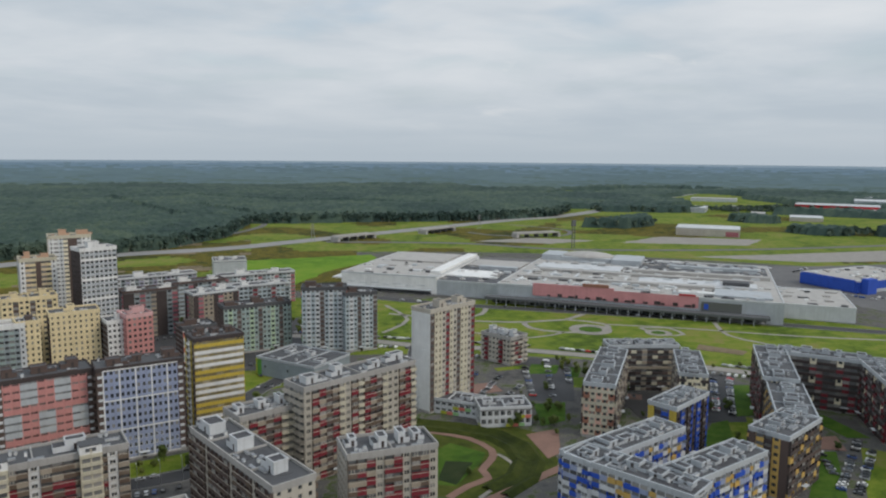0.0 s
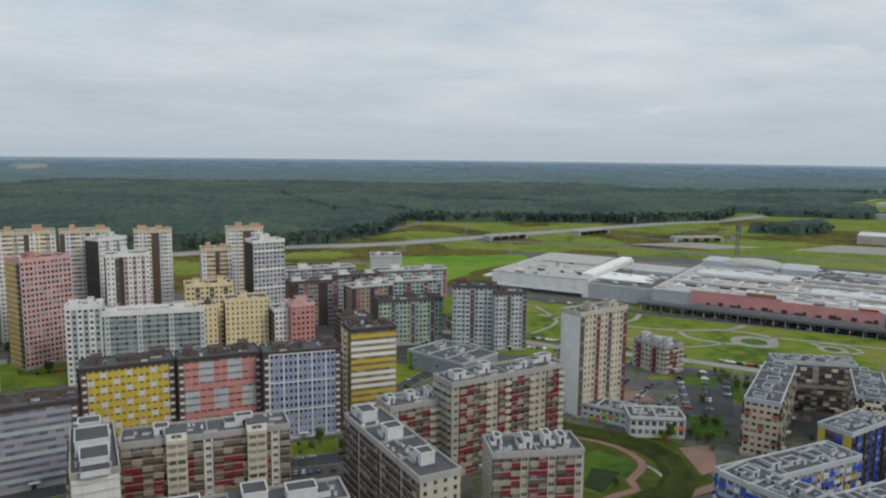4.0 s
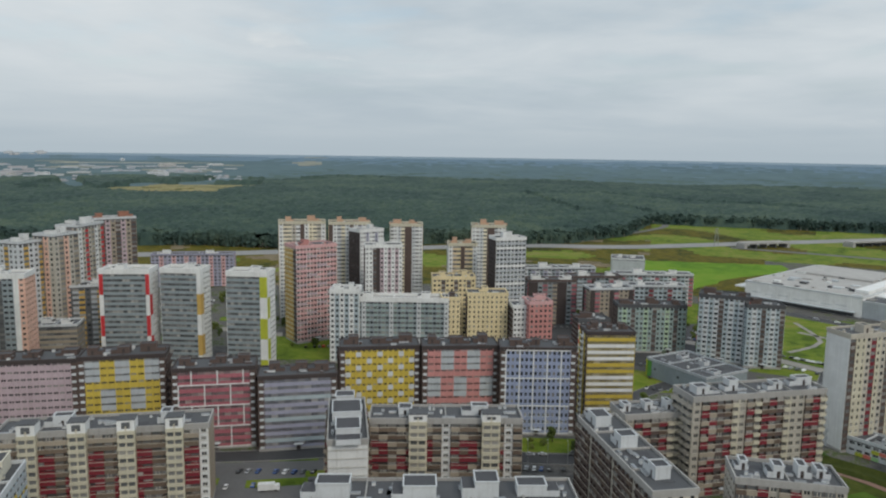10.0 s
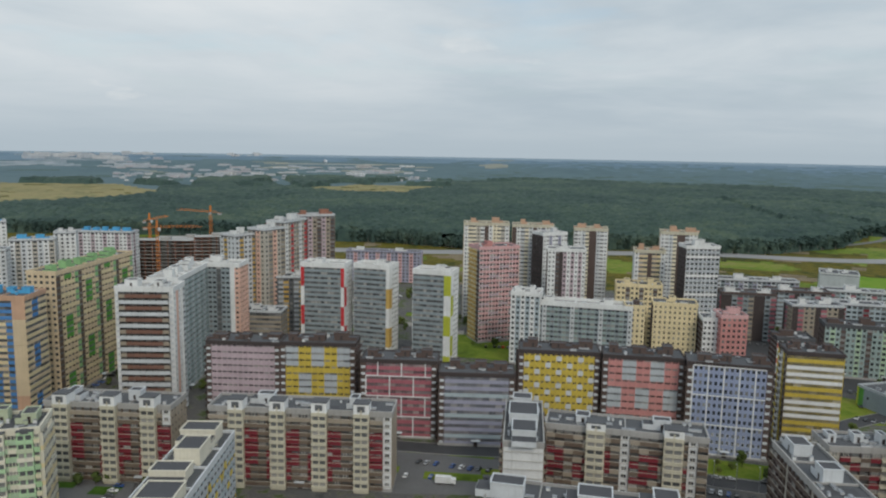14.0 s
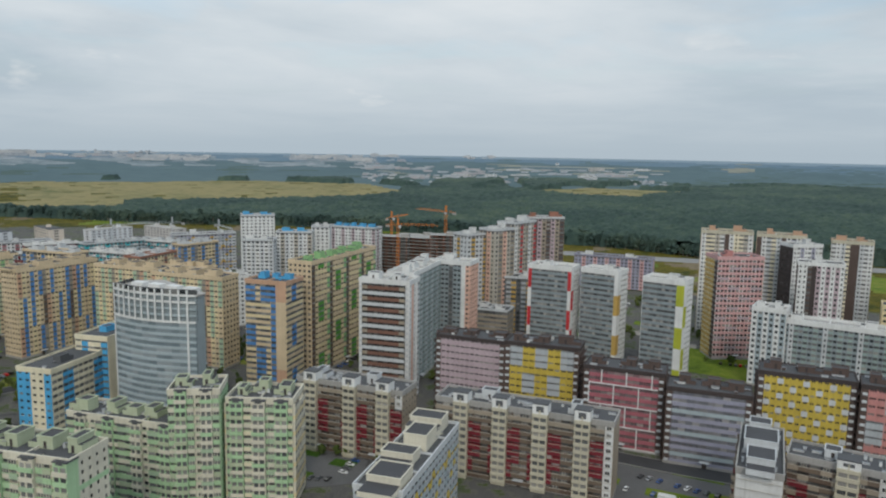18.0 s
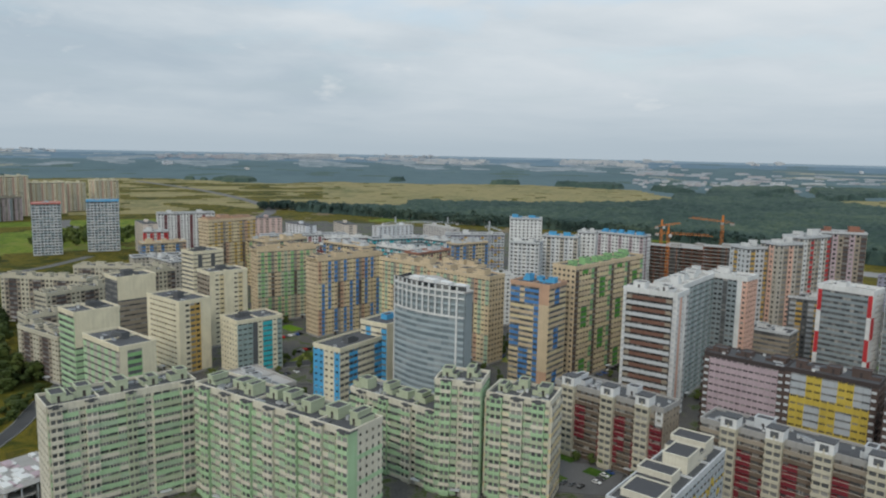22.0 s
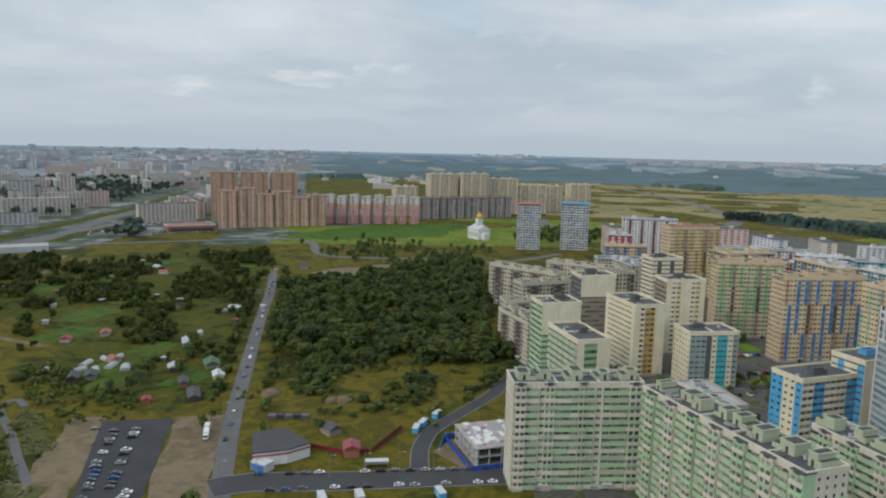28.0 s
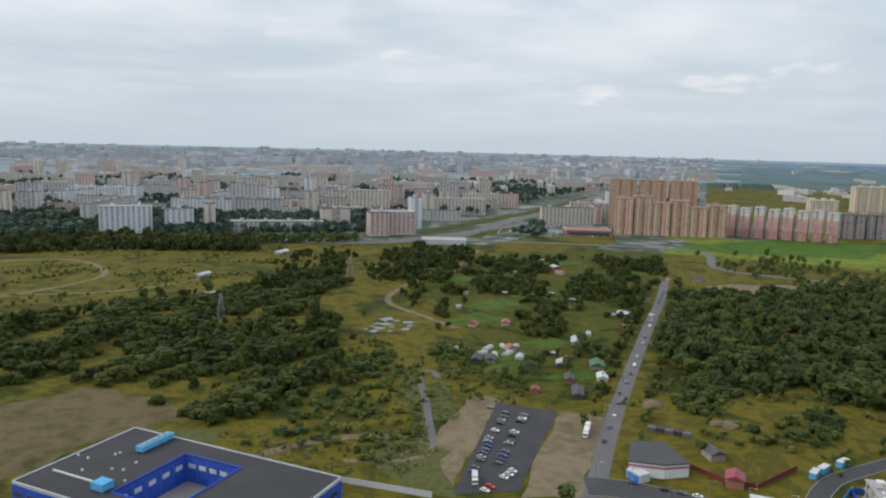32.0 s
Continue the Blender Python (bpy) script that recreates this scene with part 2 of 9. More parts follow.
def raw_mesh(name, v, faces, mat):
    me = bpy.data.meshes.new(name)
    v, faces = np.asarray(v, dtype=np.float32), np.asarray(faces, dtype=np.int32)
    k = faces.shape[1]
    me.vertices.add(len(v))
    me.vertices.foreach_set("co", v.ravel())
    me.loops.add(faces.size)
    me.loops.foreach_set("vertex_index", faces.ravel())
    me.polygons.add(len(faces))
    me.polygons.foreach_set("loop_start", np.arange(0, faces.size, k, dtype=np.int32))
    me.polygons.foreach_set("use_smooth", np.zeros(len(faces), dtype=bool))
    me.update(calc_edges=True)
    if mat is not None:
        me.materials.append(MATS[mat] if isinstance(mat, str) else mat)
    return me


def part_of(name, me, parent, label="", m=None):
    ob = new(name, me)
    ob.parent = parent
    if m is not None:
        ob.matrix_local = m
    if label:
        ob["label"] = label
    return ob


def bm_mesh(name, bm, mat):
    me = bpy.data.meshes.new(name)
    bm.to_mesh(me)
    bm.free()
    me.materials.append(MATS[mat] if isinstance(mat, str) else mat)
    return me


def turned(p, q):
    """Distance and turn from p to q in plan."""
    return math.hypot(q[0] - p[0], q[1] - p[1]), math.degrees(math.atan2(q[1] - p[1], q[0] - p[0]))


# ---- buildings ----
def pane_mesh(w, h, framed="white", gl="glass"):
    """A window: a frame with one mullion and two sunk panes, in one skin; shared by all windows of its size."""
    key = "window_%d_%d_%s" % (round(w * 100), round(h * 100), gl)
    me = bpy.data.meshes.get(key)
    if me:
        return me
    k, m = 0.08, w * 0.12
    xs = [-w / 2, -w / 2 + k, m - k / 2, m + k / 2, w / 2 - k, w / 2]
    zs = [0, k, h - k, h]
    v = [(x, -0.09, z) for z in zs for x in xs]
    f, mats = [], []
    for j in range(3):
        for i in range(5):
            q = [j * 6 + i, j * 6 + i + 1, (j + 1) * 6 + i + 1, (j + 1) * 6 + i]
            if j == 1 and i in (1, 3):
                n = len(v)
                v += [(v[c][0], -0.02, v[c][2]) for c in q]
                f += [(q[c], q[(c + 1) % 4], n + (c + 1) % 4, n + c) for c in range(4)] + [(n, n + 1, n + 2, n + 3)]
                mats += [1, 1, 1, 1, 0]
            else:
                f.append(tuple(q))
                mats.append(1)
    ring = [0, 5, 23, 18]
    n = len(v)
    v += [(v[c][0], 0.0, v[c][2]) for c in ring]
    f += [(ring[(c + 1) % 4], ring[c], n + c, n + (c + 1) % 4) for c in range(4)]
    mats += [1] * 4
    me = raw_mesh(key, v, np.array(f), gl)
    me.materials.append(MATS[framed])
    me.polygons.foreach_set("material_index", np.array(mats, dtype=np.int32))
    return me


def side_axes(s, w, d):
    """Start, run, inward way and length of side s (front, right, back, left)."""
    return [((-w / 2, -d / 2), (1, 0), (0, 1), w), ((w / 2, -d / 2), (0, 1), (-1, 0), d), ((w / 2, d / 2), (-1, 0), (0, -1), w), ((-w / 2, d / 2), (0, -1), (1, 0), d)][s]


def housing_shell(x0, x1, y0, y1, u, h, low, top, off, swapped):
    """A roof housing in one skin: walls, a rim that oversails, a sunk top, and a lower lean-to out to u."""
    v, f = [], []
    for e, z in ((0, h), (0, top), (0.15, top), (0.15, top + 0.4), (-0.2, top + 0.4), (-0.2, top)):
        k = len(v)
        v += [(x0 - e, y0 - e, z), (x1 + e, y0 - e, z), (x1 + e, y1 + e, z), (x0 - e, y1 + e, z)]
        if k:
            f += [(k - 4 + q, k - 4 + (q + 1) % 4, k + (q + 1) % 4, k + q) for q in range(4)]
    f.append((20, 21, 22, 23))
    w, p, q = (x1, 1, 2) if u > x1 else (x0, 3, 0)
    ya, yb = v[p][1], v[q][1]
    v += [(u, ya, h), (u, yb, h), (u, ya, low), (u, yb, low), (w, ya, low), (w, yb, low)]
    f += [(24, 25, 27, 26), (p, 24, 26, 28), (25, q, 29, 27), (28, 26, 27, 29)]
    if swapped:
        v, f = [(b, a, z) for a, b, z in v], [t[::-1] for t in f]
    return [(a + off[0], b + off[1], z) for a, b, z in v], f


class Block:
    """One house: gathers boxes by part and material, then makes the parts."""

    def __init__(self, name, label, x, y, rot, category="building", group=""):
        self.root = tagged(new(name), label, category, group)
        self.root.matrix_world = pose(x, y, 0, 0, 0, rot)
        self.bx, self.win, self.sides, self.huts = {}, [], {}, []
        self.ldeep, self.glazed, self.mull = 0.28, 1.0, None

    def box(self, name, mat, *b):
        self.bx.setdefault((name, mat), []).append((min(b[0], b[1]), max(b[0], b[1]), min(b[2], b[3]), max(b[2], b[3]), b[4], b[5]))

    def on_side(self, name, mat, s, w, d, u0, u1, out0, out1, z0, z1, off=(0, 0)):
        (sx, sy), (rx, ry), (nx, ny), _ = side_axes(s, w, d)
        ax, ay = off[0] + sx + rx * u0 - nx * out0, off[1] + sy + ry * u0 - ny * out0
        bx_, by = off[0] + sx + rx * u1 - nx * out1, off[1] + sy + ry * u1 - ny * out1
        self.box(name, mat, ax, bx_, ay, by, z0, z1)

    def clad(self, mat, s, w, d, u0, u1, out, z0, z1, off):
        self.on_side("cladding", mat, s, w, d, u0, u1, 0, out, z0, z1, off)
        self.sides.setdefault(mat, []).append(s)

    def facade(self, s, w, d, nf, fh, bay, cell, z0=0.0, off=(0, 0), ends=(0, 0), near=False, base="darkgrey", head=0.5, sill=1.0):
        """Cells of bay x storey: spandrel, pier and a sunk opening each. cell(i, j, n, nf) gives (kind, paint)."""
        (sx, sy), (rx, ry), (nx, ny), ln = side_axes(s, w, d)
        run = ln - ends[0] - ends[1]
        n = max(1, round(run / bay))
        bw = run / n
        chance = random.Random(int(ln * 13 + nf * 7 + s))
        for j in range(nf):
            zb = z0 + j * fh
            last = None
            open_pier = None
            for i in range(n + 1):
                got = cell(i, j, n, nf) if i < n else None
                deep = self.ldeep if got and got[0] in "lD" else 0.28
                if last and (got is None or got[1] != last[1] or (got[0] == "b") != (last[0] == "b") or deep != last[3]):
                    u0, u1 = ends[0] + last[2] * bw, ends[0] + i * bw
                    self.clad(last[1], s, w, d, u0, u1, last[3], zb - head + 0.02, zb + (fh - head if last[0] == "b" else sill), off)
                    last = None
                if got and last is None:
                    last = (got[0], got[1], i, deep)
                if got is None or got[0] == "b":
                    if open_pier:
                        self.clad(open_pier[2], s, w, d, open_pier[0], open_pier[1], open_pier[3] - 0.01, zb + sill, zb + fh - head + 0.02, off)
                        open_pier = None
                    continue
                kind, col = got[0], got[1]
                u = ends[0] + (i + 0.5) * bw
                ww = {"w": min(1.6, bw * 0.55), "W": bw * 0.72, "l": bw - 0.16, "D": bw - 0.08, "B": bw - 0.3, "n": bw * 0.36}[kind]
                zt = zb + fh - head
                pier = got[2] if len(got) > 2 else col
                first = (u - bw / 2, u - ww / 2, pier)
                if open_pier and open_pier[2] == pier and open_pier[3] == deep:
                    first = (open_pier[0], u - ww / 2, pier)
                elif open_pier:
                    self.clad(open_pier[2], s, w, d, open_pier[0], open_pier[1], open_pier[3] - 0.01, zb + sill, zt + 0.02, off)
                if near or first[1] - first[0] > 0.3:
                    self.clad(pier, s, w, d, first[0], first[1], deep - 0.01, zb + sill, zt + 0.02, off)
                open_pier = (u + ww / 2, u + bw / 2, pier, deep)
                if len(got) > 3:
                    self.clad(col, s, w, d, u - ww / 2, u + ww / 2, deep - 0.02, zb + sill, zb + sill + got[3], off)
                # a glazed loggia carries its panes at the front, an open one far back in its shade
                out = deep - 0.16 if kind == "l" and deep > 0.5 and chance.random() < self.glazed else 0.03
                self.win.append((s, u, zb + sill, ww, zt - zb - sill, (w, d), off, near, "loggia_glass" if kind in "lB" else "glass", out))
                if self.mull and near and s == 0 and out > 0.0 and (kind in "wW" or out > 0.1 or deep < 0.5):
                    m = max(1, round(ww / self.mull[1]))
                    for q in range(1, m):
                        um = u - ww / 2 + q * ww / m
                        self.on_side("window_mullion", self.mull[0] or pier, s, w, d, um - 0.09, um + 0.09, out, out + 0.12, zb + sill, zt, off)
                if kind == "B":
                    self.on_side("balcony", pier, s, w, d, u - bw * 0.42, u + bw * 0.42, deep, deep + 1.0, zb - 0.1, zb + 0.06, off)
                    self.on_side("balcony", pier, s, w, d, u - bw * 0.42, u + bw * 0.42, deep + 0.94, deep + 1.0, zb + 0.06, zb + 1.05, off)

    def roof(self, w, d, h, off=(0, 0), rim="offwhite", top="roofgrey", huts=2, hut="offwhite", lip=0.9, vents=6, hut_h=2.8, z0=0.0, hut_w=5.5, hut_d=4.5):
        x, y = off
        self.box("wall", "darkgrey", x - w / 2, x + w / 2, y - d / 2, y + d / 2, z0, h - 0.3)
        self.box("roof", top, x - w / 2 - 0.2, x + w / 2 + 0.2, y - d / 2 - 0.2, y + d / 2 + 0.2, h - 0.3, h)
        e = 0.35
        for b in ((x - w / 2 - e, x + w / 2 + e, y - d / 2 - e, y - d / 2 + 0.1), (x - w / 2 - e, x + w / 2 + e, y + d / 2 - 0.1, y + d / 2 + e), (x - w / 2 - e, x - w / 2 + 0.1, y - d / 2 + 0.1, y + d / 2 - 0.1), (x + w / 2 - 0.1, x + w / 2 + e, y - d / 2 + 0.1, y + d / 2 - 0.1)):
            self.box("parapet", rim, *b, h - 0.5, h + lip)
        rnd = random.Random(int(w * 31 + d * 17 + h * 7 + x * 3))
        along = d > w * 1.3
        ln, sh = (d, w) if along else (w, d)
        for k in range(huts):
            hl = min(hut_w, ln / huts * (0.5 if hut_w < 6 else 0.8)) * rnd.uniform(0.55, 1.2)
            hs = min(hut_d, sh * (0.4 if hut_d < 5 else 0.7)) * rnd.uniform(0.7, 1.2)
            a = -ln / 2 + (k + 0.5) * ln / huts + rnd.uniform(-0.2, 0.2) * ln / huts
            c = rnd.uniform(-0.14, 0.14) * sh
            top = h + hut_h * rnd.uniform(0.7, 1.2)
            low = h + (top - h) * rnd.uniform(0.45, 0.7)
            e1 = rnd.choice((-1, 1))
            u0, u1 = a + e1 * hl / 2, a + e1 * hl * rnd.uniform(0.85, 1.15)
            lids = [(a - hl / 2 + 0.2, a + hl / 2 - 0.2, c - hs / 2 + 0.2, c + hs / 2 - 0.2, top, top + 0.08), (min(u0, u1) + 0.1, max(u0, u1) - 0.1, c - hs / 2 + 0.1, c + hs / 2 - 0.1, low, low + 0.1)]
            door = (a - 0.45, a + 0.45, c - hs / 2 - 0.04, c - hs / 2, h + 0.1, h + 2.1)
            self.huts.append((hut, housing_shell(a - hl / 2, a + hl / 2, c - hs / 2, c + hs / 2, u1, h, low, top, (x, y), along)))
            for mat, lst in (("roofdark", lids), ("darkbrown", [door])):
                self.huts.append((mat, [(x + q[2], x + q[3], y + q[0], y + q[1], q[4], q[5]) if along else (x + q[0], x + q[1], y + q[2], y + q[3], q[4], q[5]) for q in lst]))
        if w > 18 and d > 9:
            for k in range(1, max(2, int(w / 13))):
                u = x - w / 2 + k * w / max(2, int(w / 13))
                self.box("party_wall", rim, u - 0.2, u + 0.2, y - d / 2 + 0.1, y + d / 2 - 0.1, h, h + lip * 0.7)
        for k in range(vents // 3 if vents >= 12 else 0):
            u, v, a, b = rnd.uniform(-0.42, 0.42) * ln, rnd.uniform(-0.25, 0.25) * sh, rnd.uniform(1.5, 5.0), rnd.uniform(1.0, sh * 0.22)
            q = (x + v - b, x + v + b, y + u - a, y + u + a) if along else (x + u - a, x + u + a, y + v - b, y + v + b)
            self.box("roof_felt", "roofdark" if k % 2 else "roofgrey", *q, h, h + 0.05 + 0.01 * (k % 5))
        for k in range(vents):
            u, v = (rnd.random() - 0.5) * (ln - 4), (rnd.random() - 0.5) * (sh - 2.5)
            a, b, c = (rnd.uniform(1.0, 2.2), 0.45, rnd.uniform(0.4, 0.7)) if k % 2 else (rnd.uniform(0.3, 0.6), rnd.uniform(0.3, 0.5), rnd.uniform(0.7, 1.4))
            if along:
                u, v, a, b = v, u, b, a
            col = (hut, "lightgrey", "white")[k % 3]
            self.box("vent_shaft", col, x + u - a, x + u + a, y + v - b, y + v + b, h, h + c)
            self.box("vent_cap", "steel", x + u - a - 0.1, x + u + a + 0.1, y + v - b - 0.1, y + v + b + 0.1, h + c, h + c + 0.08)

    SINGLE = ("vent_shaft", "tower_cap", "membrane_roof", "roof_cooler", "yard_window", "yard_rib", "yard_coping", "wall_panel", "strip_window", "balcony_tower", "tower_roof", "tower_louvre", "entrance_door", "porch_roof", "stair_column", "cooler_leg", "fan_cowl", "roof_seam")

    def done(self, cap=300):
        for (name, mat), lst in self.bx.items():
            if name in Block.SINGLE and len(lst) <= (8 if name == "vent_shaft" else 50) and cap:
                for b in lst:
                    part_of(name, boxes_mesh(name, [b], mat), self.root)
            else:
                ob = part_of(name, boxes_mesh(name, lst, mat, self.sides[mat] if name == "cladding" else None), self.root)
                if len(lst) > 24 or name in ("cladding", "window_mullion", "balcony_rail", "bay_window", "rail_cap", "balcony_post", "stair_balcony", "party_wall", "roof_light", "air_handler", "duct", "frame_post", "frame_band", "roof_felt", "vent_cap", "side_window", "brace", "mast", "jib_brace", "mast_brace", "raised_roof", "roof_sheet"):
                    ob["kind"] = "stuff"
        for mat, lst in self.huts:
            if mat == "roofdark":
                part_of("housing_roof", boxes_mesh("housing_roof", lst, mat), self.last_hut)
            elif mat == "darkbrown" and len(lst) == 1:
                if cap:
                    part_of("housing_door", boxes_mesh("housing_door", lst, mat), self.last_hut)
            else:
                self.last_hut = part_of("stair_housing", raw_mesh("stair_housing", *lst, mat), self.root)
        rest = {}
        count = 0
        for s, u, z, ww, hh, (w, d), off, near, gl, out in self.win:
            (sx, sy), (rx, ry), (nx, ny), _ = side_axes(s, w, d)
            px_, py = off[0] + sx + rx * u - nx * out, off[1] + sy + ry * u - ny * out
            if near and count < cap:
                part_of("window", pane_mesh(ww, hh, "white" if gl == "glass" else "umber", gl), self.root, m=pose(px_, py, z, 0, 0, 90 * s))
                count += 1
            else:
                ax, ay = px_ - rx * ww / 2, py - ry * ww / 2
                bx_, by = px_ + rx * ww / 2 - nx * 0.05, py + ry * ww / 2 - ny * 0.05
                rest.setdefault(gl, []).append((min(ax, bx_), max(ax, bx_), min(ay, by), max(ay, by), z, z + hh, s))
        for gl, lst in rest.items():
            part_of("far_panes", boxes_mesh("far_panes", [q[:6] for q in lst], gl, [q[6] for q in lst], True), self.root)["kind"] = "stuff"
        return self.root


# ---- facade patterns: cell(i, j, n, nf) -> kind, paint of spandrel, paint of pier ----
def plain(col, kind="w", pier=None):
    return lambda i, j, n, nf: (kind, col, pier or col)


def blank(col):
    return lambda i, j, n, nf: ("b", col)


def checker(a, b, kind="w", wide=2):
    return lambda i, j, n, nf: (kind, b if (i + wide * (j % 2)) % 4 == 0 else a, a)


def patches(a, b, odd=0, bw=2, tall=4):
    """Rectangles of b, two bays by three storeys, set like a chessboard on a."""
    def cell(i, j, n, nf):
        top = nf - 1 - j
        if (i // bw + top // tall + odd) % 2 == 0 and top % tall < 3:
            return "l", b, b
        return "W", a, a
    return cell


def gridded(a, frame_col, vx=2, vz=4, kind="w"):
    return lambda i, j, n, nf: (kind, frame_col if j % vz == 0 else a, frame_col if i % vx == 0 else a)


def bands(cols, kind="l", pier=None):
    return lambda i, j, n, nf: (kind, cols[j % len(cols)], pier or cols[j % len(cols)])


def columns(cols, kinds="w"):
    return lambda i, j, n, nf: (kinds[i % len(kinds)], cols[i % len(cols)])


def panels(base, red, towers="beige", every=4):
    """Panel house: balcony stacks, loggias between them in red, brown and beige."""
    def cell(i, j, n, nf):
        k = i % every
        if k == 0:
            return "B", towers, towers
        if k == every - 1:
            return "w", base, base
        q = (i * 7 + j * 5 + (j // 2) * 3 + i * j) % 7
        return "l", red if q < 3 else ("umber" if q < 6 else base), "umber"
    return cell


def mosaic(cols, kind="w", seed=1):
    def cell(i, j, n, nf):
        c = cols[(i * 13 + j * 7 + (i * j) * 3 + seed) % len(cols)]
        return kind, c, cols[(i * 5 + j * 11 + seed) % len(cols)]
    return cell


def rings(base, red, white):
    """Dark wall with white squares set apart."""
    def cell(i, j, n, nf):
        if i % 4 == 1 and j % 3 == 1:
            return "w", white, white
        return "l", red if (i + j // 3) % 4 == 3 else base, red if (i + j // 3) % 4 == 3 else base
    return cell


def tall_patch(base, a, b, cols=(0, 1), kind="w"):
    """A coloured stack on some bays: a and b by turns up the height, base elsewhere."""
    def cell(i, j, n, nf):
        k = i if i < n / 2 else i - n
        if k in cols:
            return "b", (a if ((nf - 1 - j) // 4) % 2 == 0 else b)
        return kind, base, base
    return cell


def tan_slab(accent, shift=0, light="sand", deep="terracotta"):
    """Tall slab in strips: orange and sand by turns up the height, coloured glazed strips between, dark joints."""
    def cell(i, j, n, nf):
        part, k = (j * 3) // nf, (i + shift) % 7
        if k == 6:
            return "l", "umber" if part % 2 else "beige", "umber"
        if k in (1, 3, 5) and (part + (i + shift) // 7 + k) % 3:
            return "l", accent, accent
        if k == 0 and (part + (i + shift) // 7) % 2 == 0:
            return "W", deep, deep
        return "W", light if (part + k) % 2 else "tan", light
    return cell


def blue_corner(i, j, n, nf):
    """Beige bands of loggias, blue glazed fields set by fifths of the height, a plain orange and sand corner."""
    part = (j * 5) // nf
    if i >= n - 2:
        return "b", "terracotta" if part in (0, 4) else "tan"
    if i == n - 3 or i in ((2, 3), (2, 3), (0, 1), (5,), (0, 1, 3, 4))[part]:
        return "l", "azure", "azure"
    return "l", "sand" if j % 2 else "tan", "tan"


def panel_front(centres):
    """Beige panel wall: pale stacks at the given bays, maroon loggia groups beside them on the middle storeys."""
    def cell(i, j, n, nf):
        off = min((i - c for c in centres), key=abs)
        if off == 0:
            return "w", "offwhite", "offwhite"
        top = nf - 1 - j
        group = (i + off * 3) % 4
        if off in (1, 2) and 2 <= top < 7 + group % 2 and (off == 1 or top < 7):
            return "l", "maroon", "maroon" if top % 2 else "brown", (0.5, 0.8, 0.05, 0.6)[(i * 3 + j) % 4]
        if off in (1, -1) and top >= 5 and j > 0 and group != 2:
            return "l", "maroon", "brown", (0.7, 0.4, 0.9)[(i + j) % 3]
        if i == n - 1:
            return "w", "white", "white"
        # brown bays; taupe and umber also hold the recess's shade between the stacks
        return "l", "beige" if top < 1 else ("taupe" if (i // 2) % 2 or j % 3 else "umber"), "umber"
    return cell


def spelled(text, red="ruby", stack="ecru"):
    """Bays by letter: W white with window, R loggia with scattered red panels, D dark loggia, S balcony stack."""
    def cell(i, j, n, nf):
        c = text[i % len(text)]
        if c == "W":
            return "w", "offwhite", "offwhite"
        if c == "S":
            return "B", stack, stack
        q = (i * 7 + j * 13 + i * j * 5 + j * j * 3) % 11
        if c == "D":
            return "l", "brown" if q < 8 else "umber", "brown"
        if q < 5:
            return "l", red, "brown", 0.25 + 0.5 * (q % 2)
        return "l", "beige" if q < 8 else "umber", "brown"
    return cell


def loggia_rows(i, j, n, nf):
    """Wide rows of crimson loggias between pale stacks, with a white strip of windows in the middle."""
    top = nf - 1 - j
    if i in (5, 13):
        return "w", "ecru", "ecru"
    if i in (8, n - 2):
        return "w", "white", "white"
    if top >= 1 and (i * 7 + j * 3 + i * j) % 5 < (3 if j < nf - 4 else 2) and i != n - 1:
        return "l", "maroon", "brown", 0.3 + 0.4 * ((i + j) % 2)
    return "l", "beige" if (i + j) % 3 == 0 else ("taupe" if j % 2 else "umber"), "brown"


def bay_stack(b, w, d, nf, fh, z0, h, u, sw, out, rise, col):
    """A stack of bays that stands out of the front and rises over the roof, with a window pair and a slab edge on each storey."""
    top = h + rise
    rails = col if isinstance(col, tuple) else (col,)
    col = rails[0]
    b.on_side("balcony_tower", col, 0, w, d, u - sw / 2, u + sw / 2, -2.5, out, 0.1, top - 0.3)
    b.on_side("tower_roof", "roofgrey", 0, w, d, u - sw / 2 - 0.2, u + sw / 2 + 0.2, -2.7, out + 0.2, top - 0.3, top)
    for j in range(nf + (1 if rise > 2 else 0)):
        z = z0 + j * fh
        b.on_side("bay_window", "loggia_glass", 0, w, d, u - sw * 0.42, u + sw * 0.42, out, out + 0.06, z + 1.05, z + fh - 0.35)
        b.on_side("balcony_rail", rails[j % len(rails)], 0, w, d, u - sw / 2 - 0.1, u + sw / 2 + 0.1, out, out + 0.5, z - 0.12, z + 1.05)
        b.on_side("balcony_post", col, 0, w, d, u - 0.22, u + 0.22, out, out + 0.3, z + 1.05, z + fh - 0.12)
    if rise > 2:
        b.on_side("tower_cap", "white", 0, w, d, u - sw / 2 - 0.12, u + sw / 2 + 0.12, -2.6, out + 0.12, h + 0.4, top - 0.3)
    b.on_side("tower_louvre", "darkgrey", 0, w, d, u - sw * 0.25, u + sw * 0.25, out + 0.12, out + 0.18, h + 1.2, h + rise - 0.9)


BUILT = []


